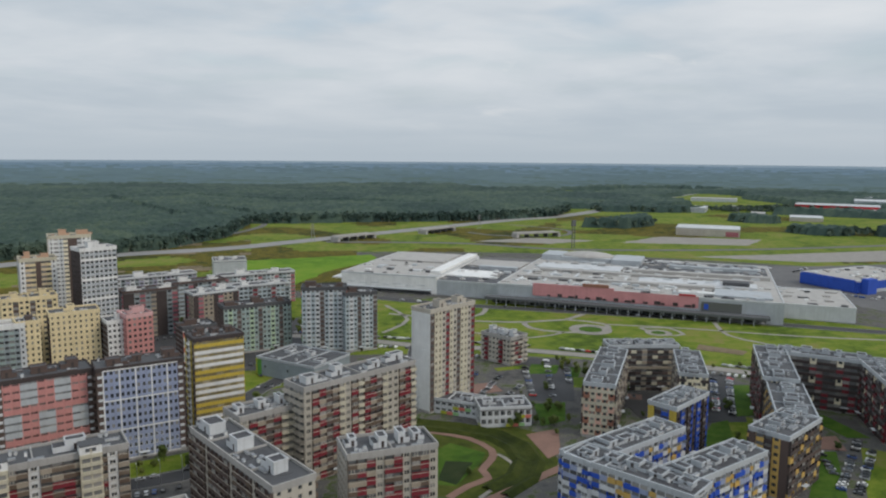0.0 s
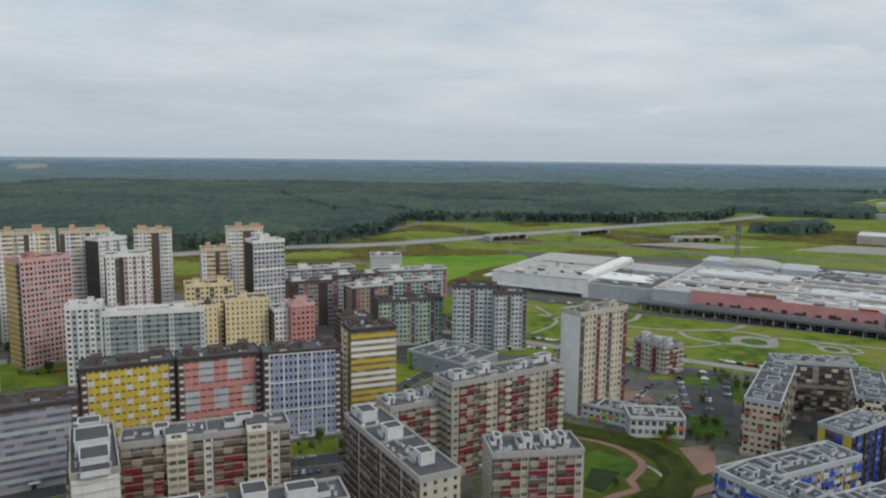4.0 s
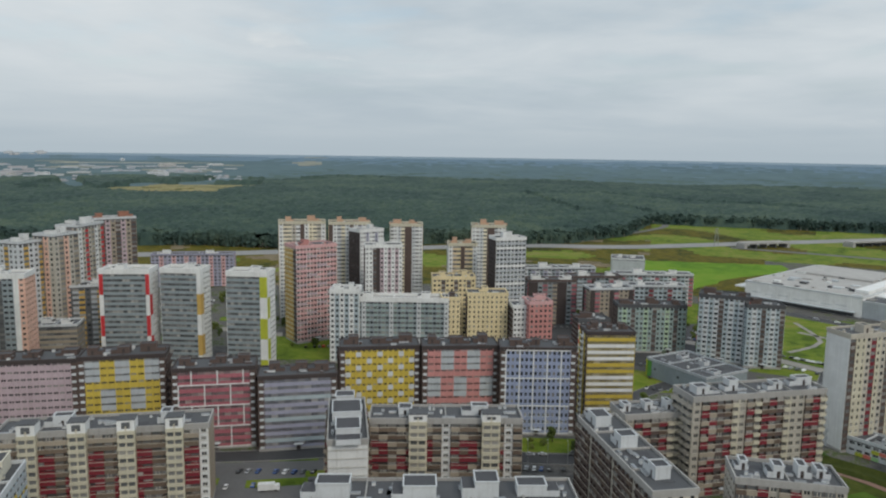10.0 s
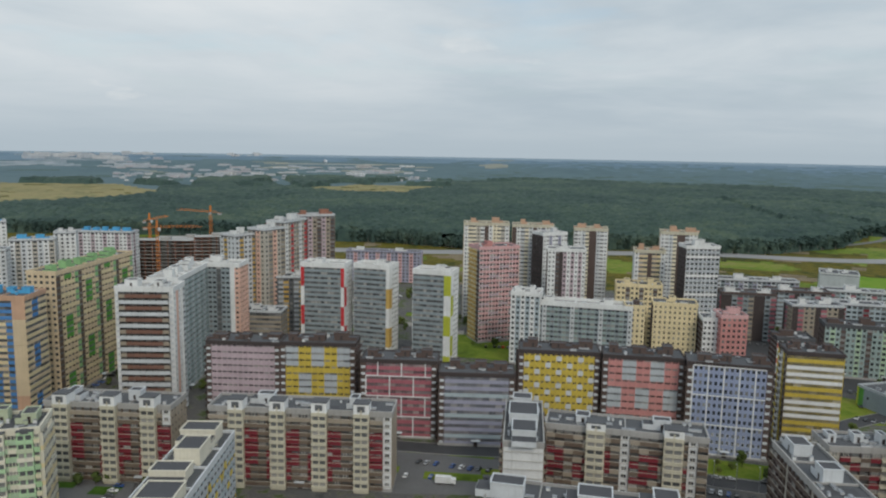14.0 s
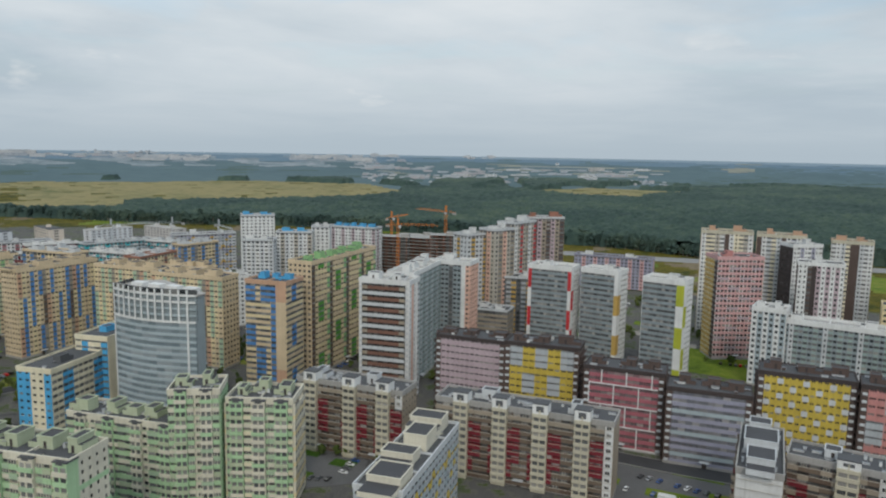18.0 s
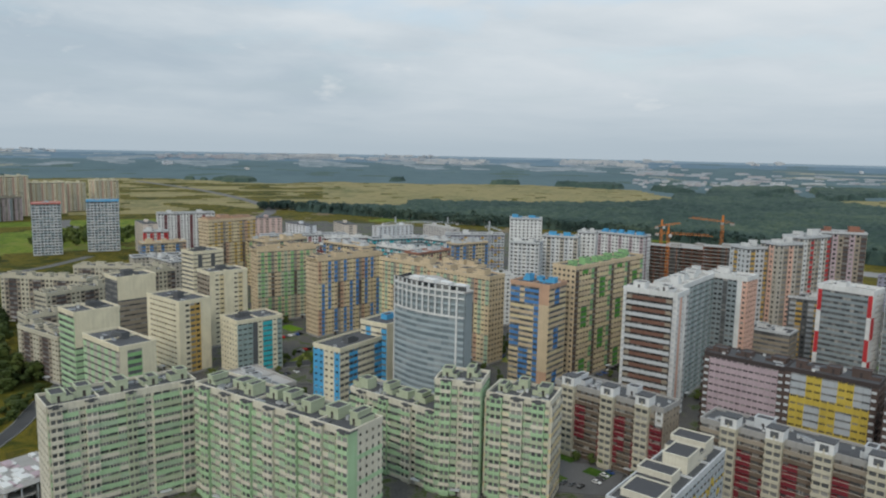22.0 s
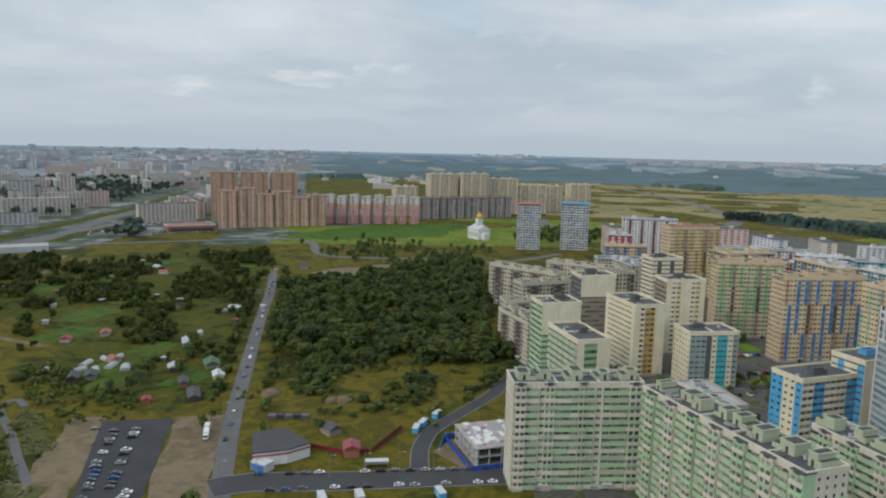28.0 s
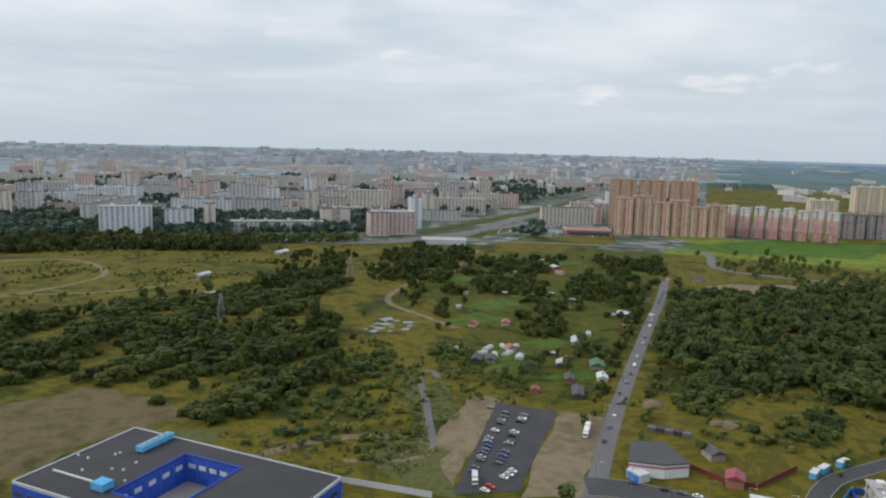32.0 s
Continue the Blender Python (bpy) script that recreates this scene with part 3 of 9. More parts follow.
def apt(label, x, y, rot, w, d, nf, h, front, side=None, bay=3.2, near=False, ends=None, endcol="brown", back=None, plinth=1.2, category="apartment building", group="apartment buildings of the district", name="apartment_building", cap=300, stacks=(), sill=1.0, fine=True, lines=None, posts=None, ldeep=0.28, glazed=1.0, mull=None, **roof):
    """A block of flats: storeys of cells on all four sides, plinth, roof with huts and shafts."""
    b = Block(name, label, x, y, rot, category, group)
    BUILT.append((x, y, radians(rot), w, d))
    b.ldeep, b.glazed, b.mull = ldeep, glazed, mull
    side = side or front
    fh = (h - plinth - 0.6) / nf
    ew = ends or 0.0
    b.facade(0, w, d, nf, fh, bay, front, plinth, near=near, ends=(ew, ew), sill=sill)
    b.facade(2, w, d, nf, fh, bay, back or front, plinth, ends=(ew, ew))
    for s in (1, 3):
        b.facade(s, w, d, nf, fh, bay, side, plinth, near=near and d * nf < 400)
    if ends:
        for s in (0, 2):
            for u in (0.0, w - ew):
                b.on_side("stair_column", endcol, s, w, d, u, u + ew, 0, 0.1, plinth, h - 0.5)
                for j in range(nf):
                    z = plinth + j * fh
                    b.on_side("stair_balcony", "lightgrey", s, w, d, u + 0.3, u + ew - 0.3, 0.1, 0.75, z + 0.1, z + 0.95)
    for s in range(4) if fine else ():
        ln = side_axes(s, w, d)[3]
        b.on_side("plinth", "concrete", s, w, d, -0.05, ln + 0.05, -0.2, 0.36, 0, plinth)
        b.on_side("frieze", roof.get("rim", "offwhite"), s, w, d, -0.02, ln + 0.02, -0.1, 0.31, h - 1.25, h - 0.5)
        for k in range(max(1, int(ln / 18))):
            if s in (0, 2):
                u = (k + 0.5) * ln / max(1, int(ln / 18))
                b.on_side("porch_roof", "lightgrey", s, w, d, u - 1.8, u + 1.8, 0.3, 2.2, 2.7, 2.9)
                b.on_side("entrance_door", "darkbrown", s, w, d, u - 0.8, u + 0.8, 0.36, 0.42, 0.02, 2.2)
    if ldeep > 0.5 and mull:
        for j in range(nf):
            z = plinth + j * fh + sill
            b.on_side("rail_cap", mull[-1] if len(mull) > 2 else mull[0], 0, w, d, ew, w - ew, ldeep - 0.02, ldeep + 0.07, z - 0.04, z + 0.12)
    if lines:
        for j in range(0, nf + 1, lines[0]):
            z = plinth + j * fh - 0.25
            b.on_side("frame_band", lines[1], 0, w, d, ew, w - ew, 0.2, 0.45, z - 0.22, z + 0.22)
    if posts:
        n = max(1, round((w - 2 * ew) / bay))
        for j in range(0, nf, lines[0]):
            for i in range(posts[2] * (j // lines[0] % 2), n + 1, posts[0]):
                u = ew + i * (w - 2 * ew) / n
                b.on_side("frame_post", posts[1], 0, w, d, u - 0.22, u + 0.22, 0.2, 0.42, plinth + j * fh - 0.2, plinth + min(nf, j + lines[0]) * fh - 0.3)
    for u, sw, out, rise, col in stacks:
        bay_stack(b, w, d, nf, fh, plinth, h, u, sw, out, rise, col)
    b.roof(w, d, h, **roof)
    return b.done(int(cap * 0.15) if near else 0)


ROW = "colour-coded slabs along one street"
BROWNTOP = dict(rim="darkbrown", top="roofgrey", hut="brown", huts=3, vents=10, hut_h=2.6, lip=0.5, mull=("", 0.75))
apt("pale pink slab block of flats with dark stair columns", -280.2, 156.1, 42, 32, 14, 12, 36.8, plain("palepink", "W"), plain("brown", "B"), 2.3, True, 2.2, group=ROW, sill=1.55, cap=200, **BROWNTOP)
apt("yellow slab block of flats with grey patches", -256.4, 178.0, 44, 32, 14, 12, 37.3, patches("yellow", "grey", 0), plain("brown", "B"), 2.8, True, 2.2, group=ROW, sill=1.55, cap=200, **BROWNTOP)
apt("crimson and white slab block of flats", -224.1, 196.0, 42, 31.6, 14, 11, 33.4, plain("crimson", "l"), plain("brown", "B"), 2.4, True, 2.2, lines=(3, "white"), posts=(4, "white", 2), group=ROW, cap=220, **BROWNTOP)
apt("lilac-grey slab block of flats with long glazed balconies", -196.4, 213.6, 43, 30.4, 14, 10, 30.6, bands(["lilac", "greyblue", "lilac"], "l", "lilac"), plain("brown", "B"), 2.5, True, 2.2, group=ROW, cap=220, **BROWNTOP)
apt("yellow slab block of flats with white chequers", -180.3, 247.4, 39.4, 33.6, 14, 12, 37.0, checker("yellow", "lightgrey", "w", 2), plain("brown", "B"), 2.3, True, 2.2, group=ROW, sill=1.55, cap=250, **BROWNTOP)
apt("salmon slab block of flats with grey patches", -151.6, 266.8, 36.3, 32.4, 14, 12, 37.2, patches("salmon", "grey", 1), plain("brown", "B"), 2.8, True, 2.2, group=ROW, sill=1.55, cap=250, **BROWNTOP)
apt("pale blue slab block of flats with a white grid", -121.1, 280.5, 31.5, 31.6, 14, 12, 38.0, plain("paleblue", "w"), plain("brown", "B"), 2.0, True, 2.2, lines=(4, "white"), posts=(3, "white", 0), group=ROW, cap=260, **BROWNTOP)
apt("taller yellow and white striped block of flats", -99.5, 309.0, 34, 21, 14, 14, 42.0, bands(["white", "white", "white", "yellow", "yellow"], "l", "yellow"), columns(["yellow", "brown", "white"], "wlB"), 3.0, True, group=ROW, cap=200, **BROWNTOP)

PANEL = "beige and maroon panel houses"


LIGHTTOP = dict(rim="concrete", top="roofgrey", hut="lightgrey", huts=4, vents=16, hut_h=3.2, ldeep=0.95, glazed=0.28, mull=("offwhite", 0.8))
apt("beige panel block with maroon balconies and pale stacks", -212.8, 140.3, 42, 65, 13, 10, 28.6, panel_front((3, 8, 13, 18)), plain("beige", "n"), 2.955, True, group=PANEL, stacks=[((3.5 + k * 5) * 2.955, 5.2, 2.4, 4.2, "ecru") for k in range(4)], **dict(LIGHTTOP, huts=2))
apt("beige panel block with maroon balconies", -263.0, 93.1, 42, 46, 13, 10, 28.6, panel_front((2, 8, 13)), plain("beige", "n"), 2.875, True, group=PANEL, stacks=[((c + 0.5) * 2.875, 5.2, 2.4, 4.2, "ecru") for c in (2, 8, 13)], **dict(LIGHTTOP, huts=2))
apt("cream panel block with crimson loggias", -123.9, 209.5, 33, 52, 13, 10, 28.6, loggia_rows, plain("offwhite", "n"), 3.06, True, group=PANEL, stacks=[(16.4, 6.0, 2.4, 3.2, "ecru"), (41.2, 6.0, 2.4, 3.2, "ecru")], **dict(LIGHTTOP, huts=2))
apt("panel block wing with blank white end wall", -146.9, 183.7, 39, 12.4, 38, 10, 30.0, blank("white"), panels("beige", "maroon", "beige", 4), 3.0, False, group=PANEL, **dict(LIGHTTOP, huts=3, hut_w=12, hut_d=9, hut_h=3.8))
apt("low panel wing with grey roof and white housings", -96.9, 163.7, 33, 72, 13, 9, 26.0, panels("beige", "maroon", "beige", 4), plain("offwhite", "n"), 3.0, False, group=PANEL, **dict(LIGHTTOP, huts=4, hut_w=9, hut_d=6.5, hut_h=4.0, vents=22))
apt("white and red panel block, tall wing", -34.5, 274.5, 43.6, 53, 13, 12, 36.0, spelled("WRRDRSWRSRRDSWWRRS"), plain("offwhite", "B"), 3.0, True, group=PANEL, **LIGHTTOP)
apt("white and red panel block, lower wing", -63.8, 257.1, 41, 28, 13, 9, 28.0, spelled("WRRDRSSRDW"), plain("offwhite", "n"), 3.0, True, group=PANEL, cap=100, **LIGHTTOP)
apt("dark brown panel wing with loggias", -58.7, 211.2, -49, 56, 13, 10, 30.0, spelled("DDDDWDDDDDW"), plain("offwhite", "n"), 3.0, True, group=PANEL, cap=200, **dict(LIGHTTOP, huts=3, hut_w=8, hut_d=6, hut_h=3.6))
apt("white and maroon panel wing with grey roof", -16.9, 218.4, 20, 28.5, 14, 10, 30.08, spelled("RRRWRRWRRWW"), plain("offwhite", "w"), 2.9, True, group=PANEL, cap=150, **LIGHTTOP)
apt("block with cream rooftop housings and blue-grey glazing", -190.6, 85.0, -44, 52, 14, 10, 29.0, mosaic(["greyblue", "grey", "greyblue", "yellow", "grey"], "W"), plain("grey", "W"), 3.0, True, cap=150, rim="lightgrey", top="roofgrey", hut="ivory", huts=4, vents=14, hut_h=4.0, hut_w=10, hut_d=10)

# white tower with its low school wing
apt("tall pale slab tower with dark loggia stacks", 1.0, 341.0, 47, 31, 12, 16, 48.8, columns(["brown", "ecru", "ecru", "offwhite", "maroon", "ecru", "offwhite"], "lnnwlnw"), blank("white"), 2.6, True, group=PANEL, rim="offwhite", top="roofgrey", hut="offwhite", huts=2, vents=8)
apt("low pale block with maroon loggias", 37.0, 417.0, 45, 15, 22, 5, 16.0, panels("offwhite", "maroon", "offwhite", 4), columns(["offwhite", "maroon", "offwhite", "offwhite"], "wlww"), 2.8, False, group=PANEL, **LIGHTTOP)

BLUE = "low blocks with grey roofs round courts"
FLAT = dict(rim="grey", top="roofgrey", hut="grey", huts=5, vents=18, hut_h=1.6, lip=0.6, ldeep=0.8, glazed=0.5)


def mosaic_blue(i, j, n, nf):
    """Deep blue glazed loggias in pairs between pale strips, with ochre panels strewn in."""
    q = (i * 5 + j * 7 + i * j * 3) % 9
    if i % 4 == 3:
        return "w", "lightgrey" if q < 6 else "ochre", "lightgrey"
    return "l", ("royal" if q < 3 else ("paleblue" if q < 5 else ("ochre" if q < 6 else "lightgrey"))), "royal" if j % 3 == 0 else "lightgrey"



apt("blue, white and yellow mosaic block, back wing", 61.3, 230.3, 37.6, 49, 12, 9, 27.0, mosaic_blue, mosaic_blue, 2.6, True, group=BLUE, cap=160, **FLAT)
apt("blue, white and yellow mosaic block, middle wing", 58.4, 207.5, -42.7, 42, 12, 9, 27.08, mosaic_blue, mosaic_blue, 2.6, True, group=BLUE, cap=160, **FLAT)
apt("blue and white mosaic block, end wing", 84.7, 214.1, 35.7, 39, 12, 9, 26.92, mosaic_blue, mosaic_blue, 2.6, True, group=BLUE, cap=160, **FLAT)
apt("block with yellow end wall and dark blue windows", 96.0, 282.0, 45, 27, 12, 8, 24.0, columns(["darkbrown", "royal", "darkbrown", "darkbrown", "royal"], "WlWlW"), columns(["yellow", "darkbrown", "royal", "yellow"], "bllb"), 2.8, True, group=BLUE, cap=100, **FLAT)
court = mosaic(["darkbrown", "beige", "darkbrown", "ecru", "brown"], "l", 3)
apt("court block with brown and cream chequered walls, side wing", 77.0, 326.0, 71, 60, 13, 8, 24.0, court, mosaic(["ecru", "peach", "ecru", "brick"], "w"), 2.8, False, group=BLUE, **FLAT)
apt("court block with brown and cream chequered walls, back wing", 103.7, 367.0, 2, 36, 12, 8, 24.07, court, court, 2.8, False, group=BLUE, **FLAT)
apt("court block with brown and cream chequered walls, second side wing", 117.5, 332.5, 76, 40, 12, 8, 23.93, court, mosaic(["cream", "cream", "darkbrown"], "w"), 2.8, False, group=BLUE, **FLAT)
dark = rings("darkbrown", "maroon", "cream")
apt("dark red court block with white window squares, side wing", 155.0, 327.0, 71, 56, 14, 8, 26.0, dark, dark, 2.8, False, group=BLUE, **FLAT)
apt("dark red court block with white window squares, back wing", 185.0, 341.0, -27, 40, 12, 8, 26.07, dark, dark, 2.8, False, group=BLUE, **FLAT)
apt("dark red court block with white window squares, second side wing", 199.0, 312.0, -104, 44, 13, 8, 25.93, dark, dark, 2.8, False, group=BLUE, **FLAT)
apt("dark block with cream and yellow end", 126.1, 254.2, 42.4, 28, 14, 8, 24.0, mosaic(["darkbrown", "ochre", "darkbrown", "darkbrown", "brown"], "l"), columns(["brown", "ochre", "darkbrown", "ochre", "brown"], "bllwb"), 2.8, True, group=BLUE, cap=100, **FLAT)
apt("dark block with bent grey roof", 140.5, 281.0, 71, 42, 14, 8, 24.09, mosaic(["darkbrown", "ochre", "darkbrown"], "l"), court, 2.8, False, group=BLUE, **FLAT)
apt("grey-green block at the edge of the court", 196.0, 268.0, 71, 40, 14, 9, 27.0, mosaic(["jade", "greygreen", "white"], "w"), None, 2.8, False, group=BLUE, **FLAT)

MID = "towers behind the street"
GREYTOP = dict(rim="white", top="rooflight", hut="white", huts=2, vents=6, hut_h=3.0, lip=1.4)
apt("grey and white tower with dark end and red panels", -72.5, 440.0, 8, 27, 14, 13, 39.0, columns(["greyblue", "lightgrey", "greyblue", "lightgrey", "brown"], "wWwWl"), mosaic(["darkbrown", "coral", "darkbrown", "green"], "b"), 2.6, False, group=MID, rim="roofgrey", hut="brown", huts=2)
apt("grey and white tower, lower half", -52.0, 440.5, 24, 20, 14, 12, 36.0, columns(["greyblue", "lightgrey", "greyblue", "brown"], "wWwl"), plain("greyblue"), 2.6, False, group=MID, rim="roofgrey", hut="brown", huts=1)
apt("grey-green block with coloured loggia stacks", -114.9, 437.0, 30, 41, 14, 9, 29.0, columns(["greygreen", "jade", "greygreen", "brown", "greygreen"], "wWwlw"), plain("brown"), 2.6, False, group=MID, rim="roofgrey", hut="brown", huts=3)
apt("long grey-teal block with white stair towers", -233.0, 334.2, 31, 62, 13, 12, 36.0, columns(["greygreen", "slate", "greygreen", "slate", "greygreen", "slate", "lightgrey"], "lWlWlWn"), plain("lightgrey", "W"), 2.2, False, group=MID, **GREYTOP)
apt("white-framed grey end block", -255.0, 318.0, 31, 16, 14, 13, 41.0, columns(["white", "greyblue"], "ww"), plain("white"), 2.8, False, group=MID, **GREYTOP)
apt("sand-yellow block of flats", -190.5, 366.8, 33.5, 23, 14, 13, 39.0, plain("sand", "n"), plain("brown", "l"), 2.5, False, group=MID, rim="sand", hut="sand", huts=1)
apt("narrow sand-yellow block of flats", -206.8, 352.6, 38, 10, 14, 12, 37.0, plain("sand", "n"), plain("brown", "l"), 2.5, False, group=MID, rim="sand", hut="brown", huts=1)
apt("white block of flats with dark windows", -170.2, 369.4, 38.5, 11, 14, 11, 34.0, plain("white"), plain("brown", "l"), 2.2, False, group=MID, rim="white", hut="white", huts=1)
apt("pink block of flats with dark windows", -160.5, 371.0, 42, 13, 14, 12, 37.0, plain("salmon"), None, 2.4, False, group=MID, rim="pink", hut="pink", huts=1)
apt("low coral and grey block", -136.0, 392.0, 36, 18, 14, 9, 26.0, mosaic(["coral", "greygreen", "white"], "w"), plain("brown", "l"), 2.6, False, group=MID, rim="roofgrey", hut="brown", huts=1)
def pink_grid(i, j, n, nf):
    """Two bays of rose glazing between white posts, a white band on every third storey set off from column to column."""
    return "W", "palepink" if (j + i // 3 * 2) % 4 == 0 else "pink", "white" if i % 3 == 0 else "pink"


apt("pink and white tower with ochre side", -302.4, 342.3, 66, 27, 17, 20, 60.4, pink_grid, lambda i, j, n, nf: ("l", "brown", "brown") if i >= n - 2 else ("n", "ochre", "sand"), 2.2, False, group=MID, rim="pink", hut="salmon", huts=1)
grey_t = dict(rim="white", top="rooflight", hut="white", huts=1, vents=5, hut_h=3.6, lip=1.6)
apt("grey tower with white and yellow-green end panels", -288.0, 277.5, 28, 22, 14, 18, 53.0, tall_patch("slate", "lime", "white", (-2, -1), "l"), tall_patch("white", "white", "lime", (0, 1), "w"), 2.0, False, group=MID, **grey_t)
apt("grey tower with white and ochre end panels", -324.3, 264.1, 28, 22, 14, 18, 53.0, tall_patch("slate", "white", "ochre", (-1,), "l"), tall_patch("white", "white", "ochre", (0, 1), "w"), 2.0, False, group=MID, **grey_t)
apt("grey tower with red end panels", -346.9, 245.1, 36, 26, 15, 18, 53.0, tall_patch("slate", "red", "white", (-1, 0), "l"), tall_patch("white", "white", "red", (0, 1), "w"), 2.0, False, group=MID, **grey_t)
ft = dict(rim="ecru", top="roofgrey", hut="terracotta", huts=2, vents=4, hut_h=3.2, lip=1.0)
SLIM = ["white", "white", "lightgrey", "cream", "brown", "brown", "lightgrey", "white", "white"]
PALE = ["white", "cream", "cream", "offwhite", "white"]
apt("dark and white tower block", -302.0, 399.0, 70, 19, 14, 22, 65.0, columns(["white", "white", "lilac"], "nln"), plain("darkbrown", "n"), 2.4, False, group=MID, rim="white", hut="white", huts=1)
apt("white tower with rose window columns", -266.0, 369.0, 40, 23, 14, 20, 60.4, columns(["white", "white", "brown", "darkbrown", "palepink", "white", "palepink", "white", "palepink"], "nnlbwnwnw"), plain("brown", "l"), 2.4, False, group=MID, rim="white", hut="white", huts=1)
apt("white gridded tower with dark side", -203.0, 418.0, 46, 20, 14, 22, 65.0, gridded("grey", "white", 2, 4, "W"), plain("darkbrown", "n"), 2.4, False, group=MID, rim="white", hut="white", huts=1)
apt("sand and white towers seen behind, tall", -242.0, 466.0, 32, 24, 15, 24, 66.5, columns(SLIM, "nlnlbblnn"), columns(["tan", "white"], "l"), 2.6, False, group=MID, **ft)
apt("white and grey tall tower with ochre roof hut", -293.0, 435.0, 36, 23, 15, 24, 66.5, columns(SLIM, "lnnlbbnln"), columns(["tan", "white"], "l"), 2.6, False, group=MID, **ft)
apt("white and sand tall tower with ochre roof hut", -349.0, 386.0, 44, 32, 15, 24, 68.5, columns(PALE + ["brown"] + PALE, "nllnlbnnlln"), columns(["tan", "white"], "l"), 2.8, False, group=MID, **ft)
apt("grey and sand tall tower with ochre roof hut", -324.0, 408.0, 40, 29, 15, 24, 68.0, columns(["brown", "white", "lightgrey", "cream", "lightgrey", "brown", "white", "lilac", "white"], "bnllnbnln"), columns(["tan", "white"], "l"), 2.9, False, group=MID, **ft)
apt("sand-coloured tower beside the white one", -241.0, 426.0, 34, 19, 14, 19, 57.4, columns(["white", "tan", "sand", "brown", "tan", "sand"], "nllbll"), plain("lightgrey", "n"), 2.8, False, group=MID, **ft)
apt("sand-yellow stepped block of flats", -222.0, 382.0, 35, 26, 14, 14, 43.0, columns(["sand", "sand", "brown"], "wwl"), plain("sand"), 2.6, False, group=MID, rim="sand", hut="sand", huts=2)

# the striped tower, its long wing, and its neighbours
STR = dict(rim="white", top="rooflight", hut="white", huts=2, vents=6, hut_h=3.4, lip=1.2)
apt("white-framed tower with black, white and rust balcony stripes", -318.5, 129.7, 47, 25, 15, 21, 57.6, lambda i, j, n, nf: ("D", "lightgrey" if j % 2 else ("rust" if 0 < i < n - 1 else "beige"), "darkgrey", 0.42), columns(["white", "peach", "white", "lightgrey"], "nbnl"), 2.8, True, 1.8, "white", sill=0.6, ldeep=1.3, **STR)
apt("long pale grey wing with white roof rim", -348.0, 157.0, 137, 50, 14, 21, 57.6, columns(["greygreen", "grey", "greygreen", "slate"], "lWlW"), plain("lightgrey"), 2.3, False, **dict(STR, huts=4))
apt("grey wing with white and peach end", -359.0, 186.2, 42, 22, 14, 21, 57.6, columns(["slate", "darkgrey", "slate", "slate", "darkgrey", "slate", "slate", "white", "peach"], "WlWWlWWbw"), plain("peach"), 2.5, False, **dict(STR, huts=1))
apt("beige tower with blue and brown glazed corners", -352.0, 82.0, 47, 22, 17, 19, 55.0, blue_corner, lambda i, j, n, nf: ("l", "azure", "azure") if i in (2, 3) and (j * 5 // nf) in (0, 2, 4) else ("l", "sand" if j % 2 else "tan", "tan"), 2.6, False, rim="terracotta", top="roofgrey", hut="sky", huts=3)
def sand_green(i, j, n, nf):
    """Sand walls with flat umber bays painted as shaded recesses, pale green stacks and tall green panels set in turn.
    """
    k = i % 6
    if k == 0:
        return "l", "umber", "umber"
    if k in (2, 3) and (j + 5 * (i // 6)) % 10 < 4:
        return "l", "green", "green"
    if k == 5:
        return "l", "leafgreen" if j % 3 else "sand", "jade"
    return "W", "sand" if j % 2 else "tan", "tan"


apt("long sand block with green balcony stacks", -386.0, 124.0, 131, 69, 14, 21, 61.0, sand_green, plain("tan"), 2.9, False, sill=1.4, rim="tan", top="roofgrey", hut="leafgreen", huts=6)
apt("white block with dark dots", -488.7, 83.6, 100, 22, 14, 11, 34.0, plain("white"), None, 3.0, False, rim="white", hut="white", huts=3)
for k, (x, y) in enumerate(((-411.0, 52.0), (-451.0, 24.0))):
    apt("tan block with blue and green stacks", x, y, 44, 46, 14, 17, 50.0, tan_slab("jade", k), plain("tan"), 2.6, False, sill=1.4, rim="tan", top="roofgrey", hut="tan", huts=3, hut_w=8, hut_d=7)
apt("tan and orange block with blue balcony stacks", -473.0, -19.6, 127, 50, 14, 17, 50.0, tan_slab("azure"), plain("tan"), 2.4, False, sill=1.4, rim="tan", top="roofgrey", hut="tan", huts=4, hut_w=8, hut_d=8)
apt("tan and green block with orange panels", -507.5, -63.5, 118, 42, 14, 17, 50.0, tan_slab("leafgreen", 2, "celadon", "tan"), plain("tan"), 2.4, False, sill=1.4, rim="tan", top="roofgrey", hut="tan", huts=4, hut_w=8, hut_d=8)
apt("tall tan block with stepped roof", -627.0, -125.2, 132, 44, 16, 19, 58.0, tan_slab("ochre", 1), plain("tan"), 2.6, False, sill=1.4, rim="tan", top="roofgrey", hut="terracotta", huts=4, hut_w=9, hut_d=9)

# green panel estate
GREEN = "pale green panel houses"
GTOP = dict(rim="ivory", top="roofgrey", hut="celadon", huts=5, hut_w=5.5, hut_d=6, vents=16, hut_h=3.4, lip=1.0, ldeep=0.85, glazed=0.6, mull=("ivory", 0.8, "mint"))
def gcell(i, j, n, nf):
    """Storeys banded in mint, cream and jade, stepping by one at each stair; a cream stair strip between."""
    if i % 7 == 3:
        return "w", "ivory", "ivory"
    return "l", ("mint", "jade", "ivory", "mint", "celadon")[(j + i // 7 * 2) % 5], "ivory" if i % 7 in (2, 4) else "celadon"


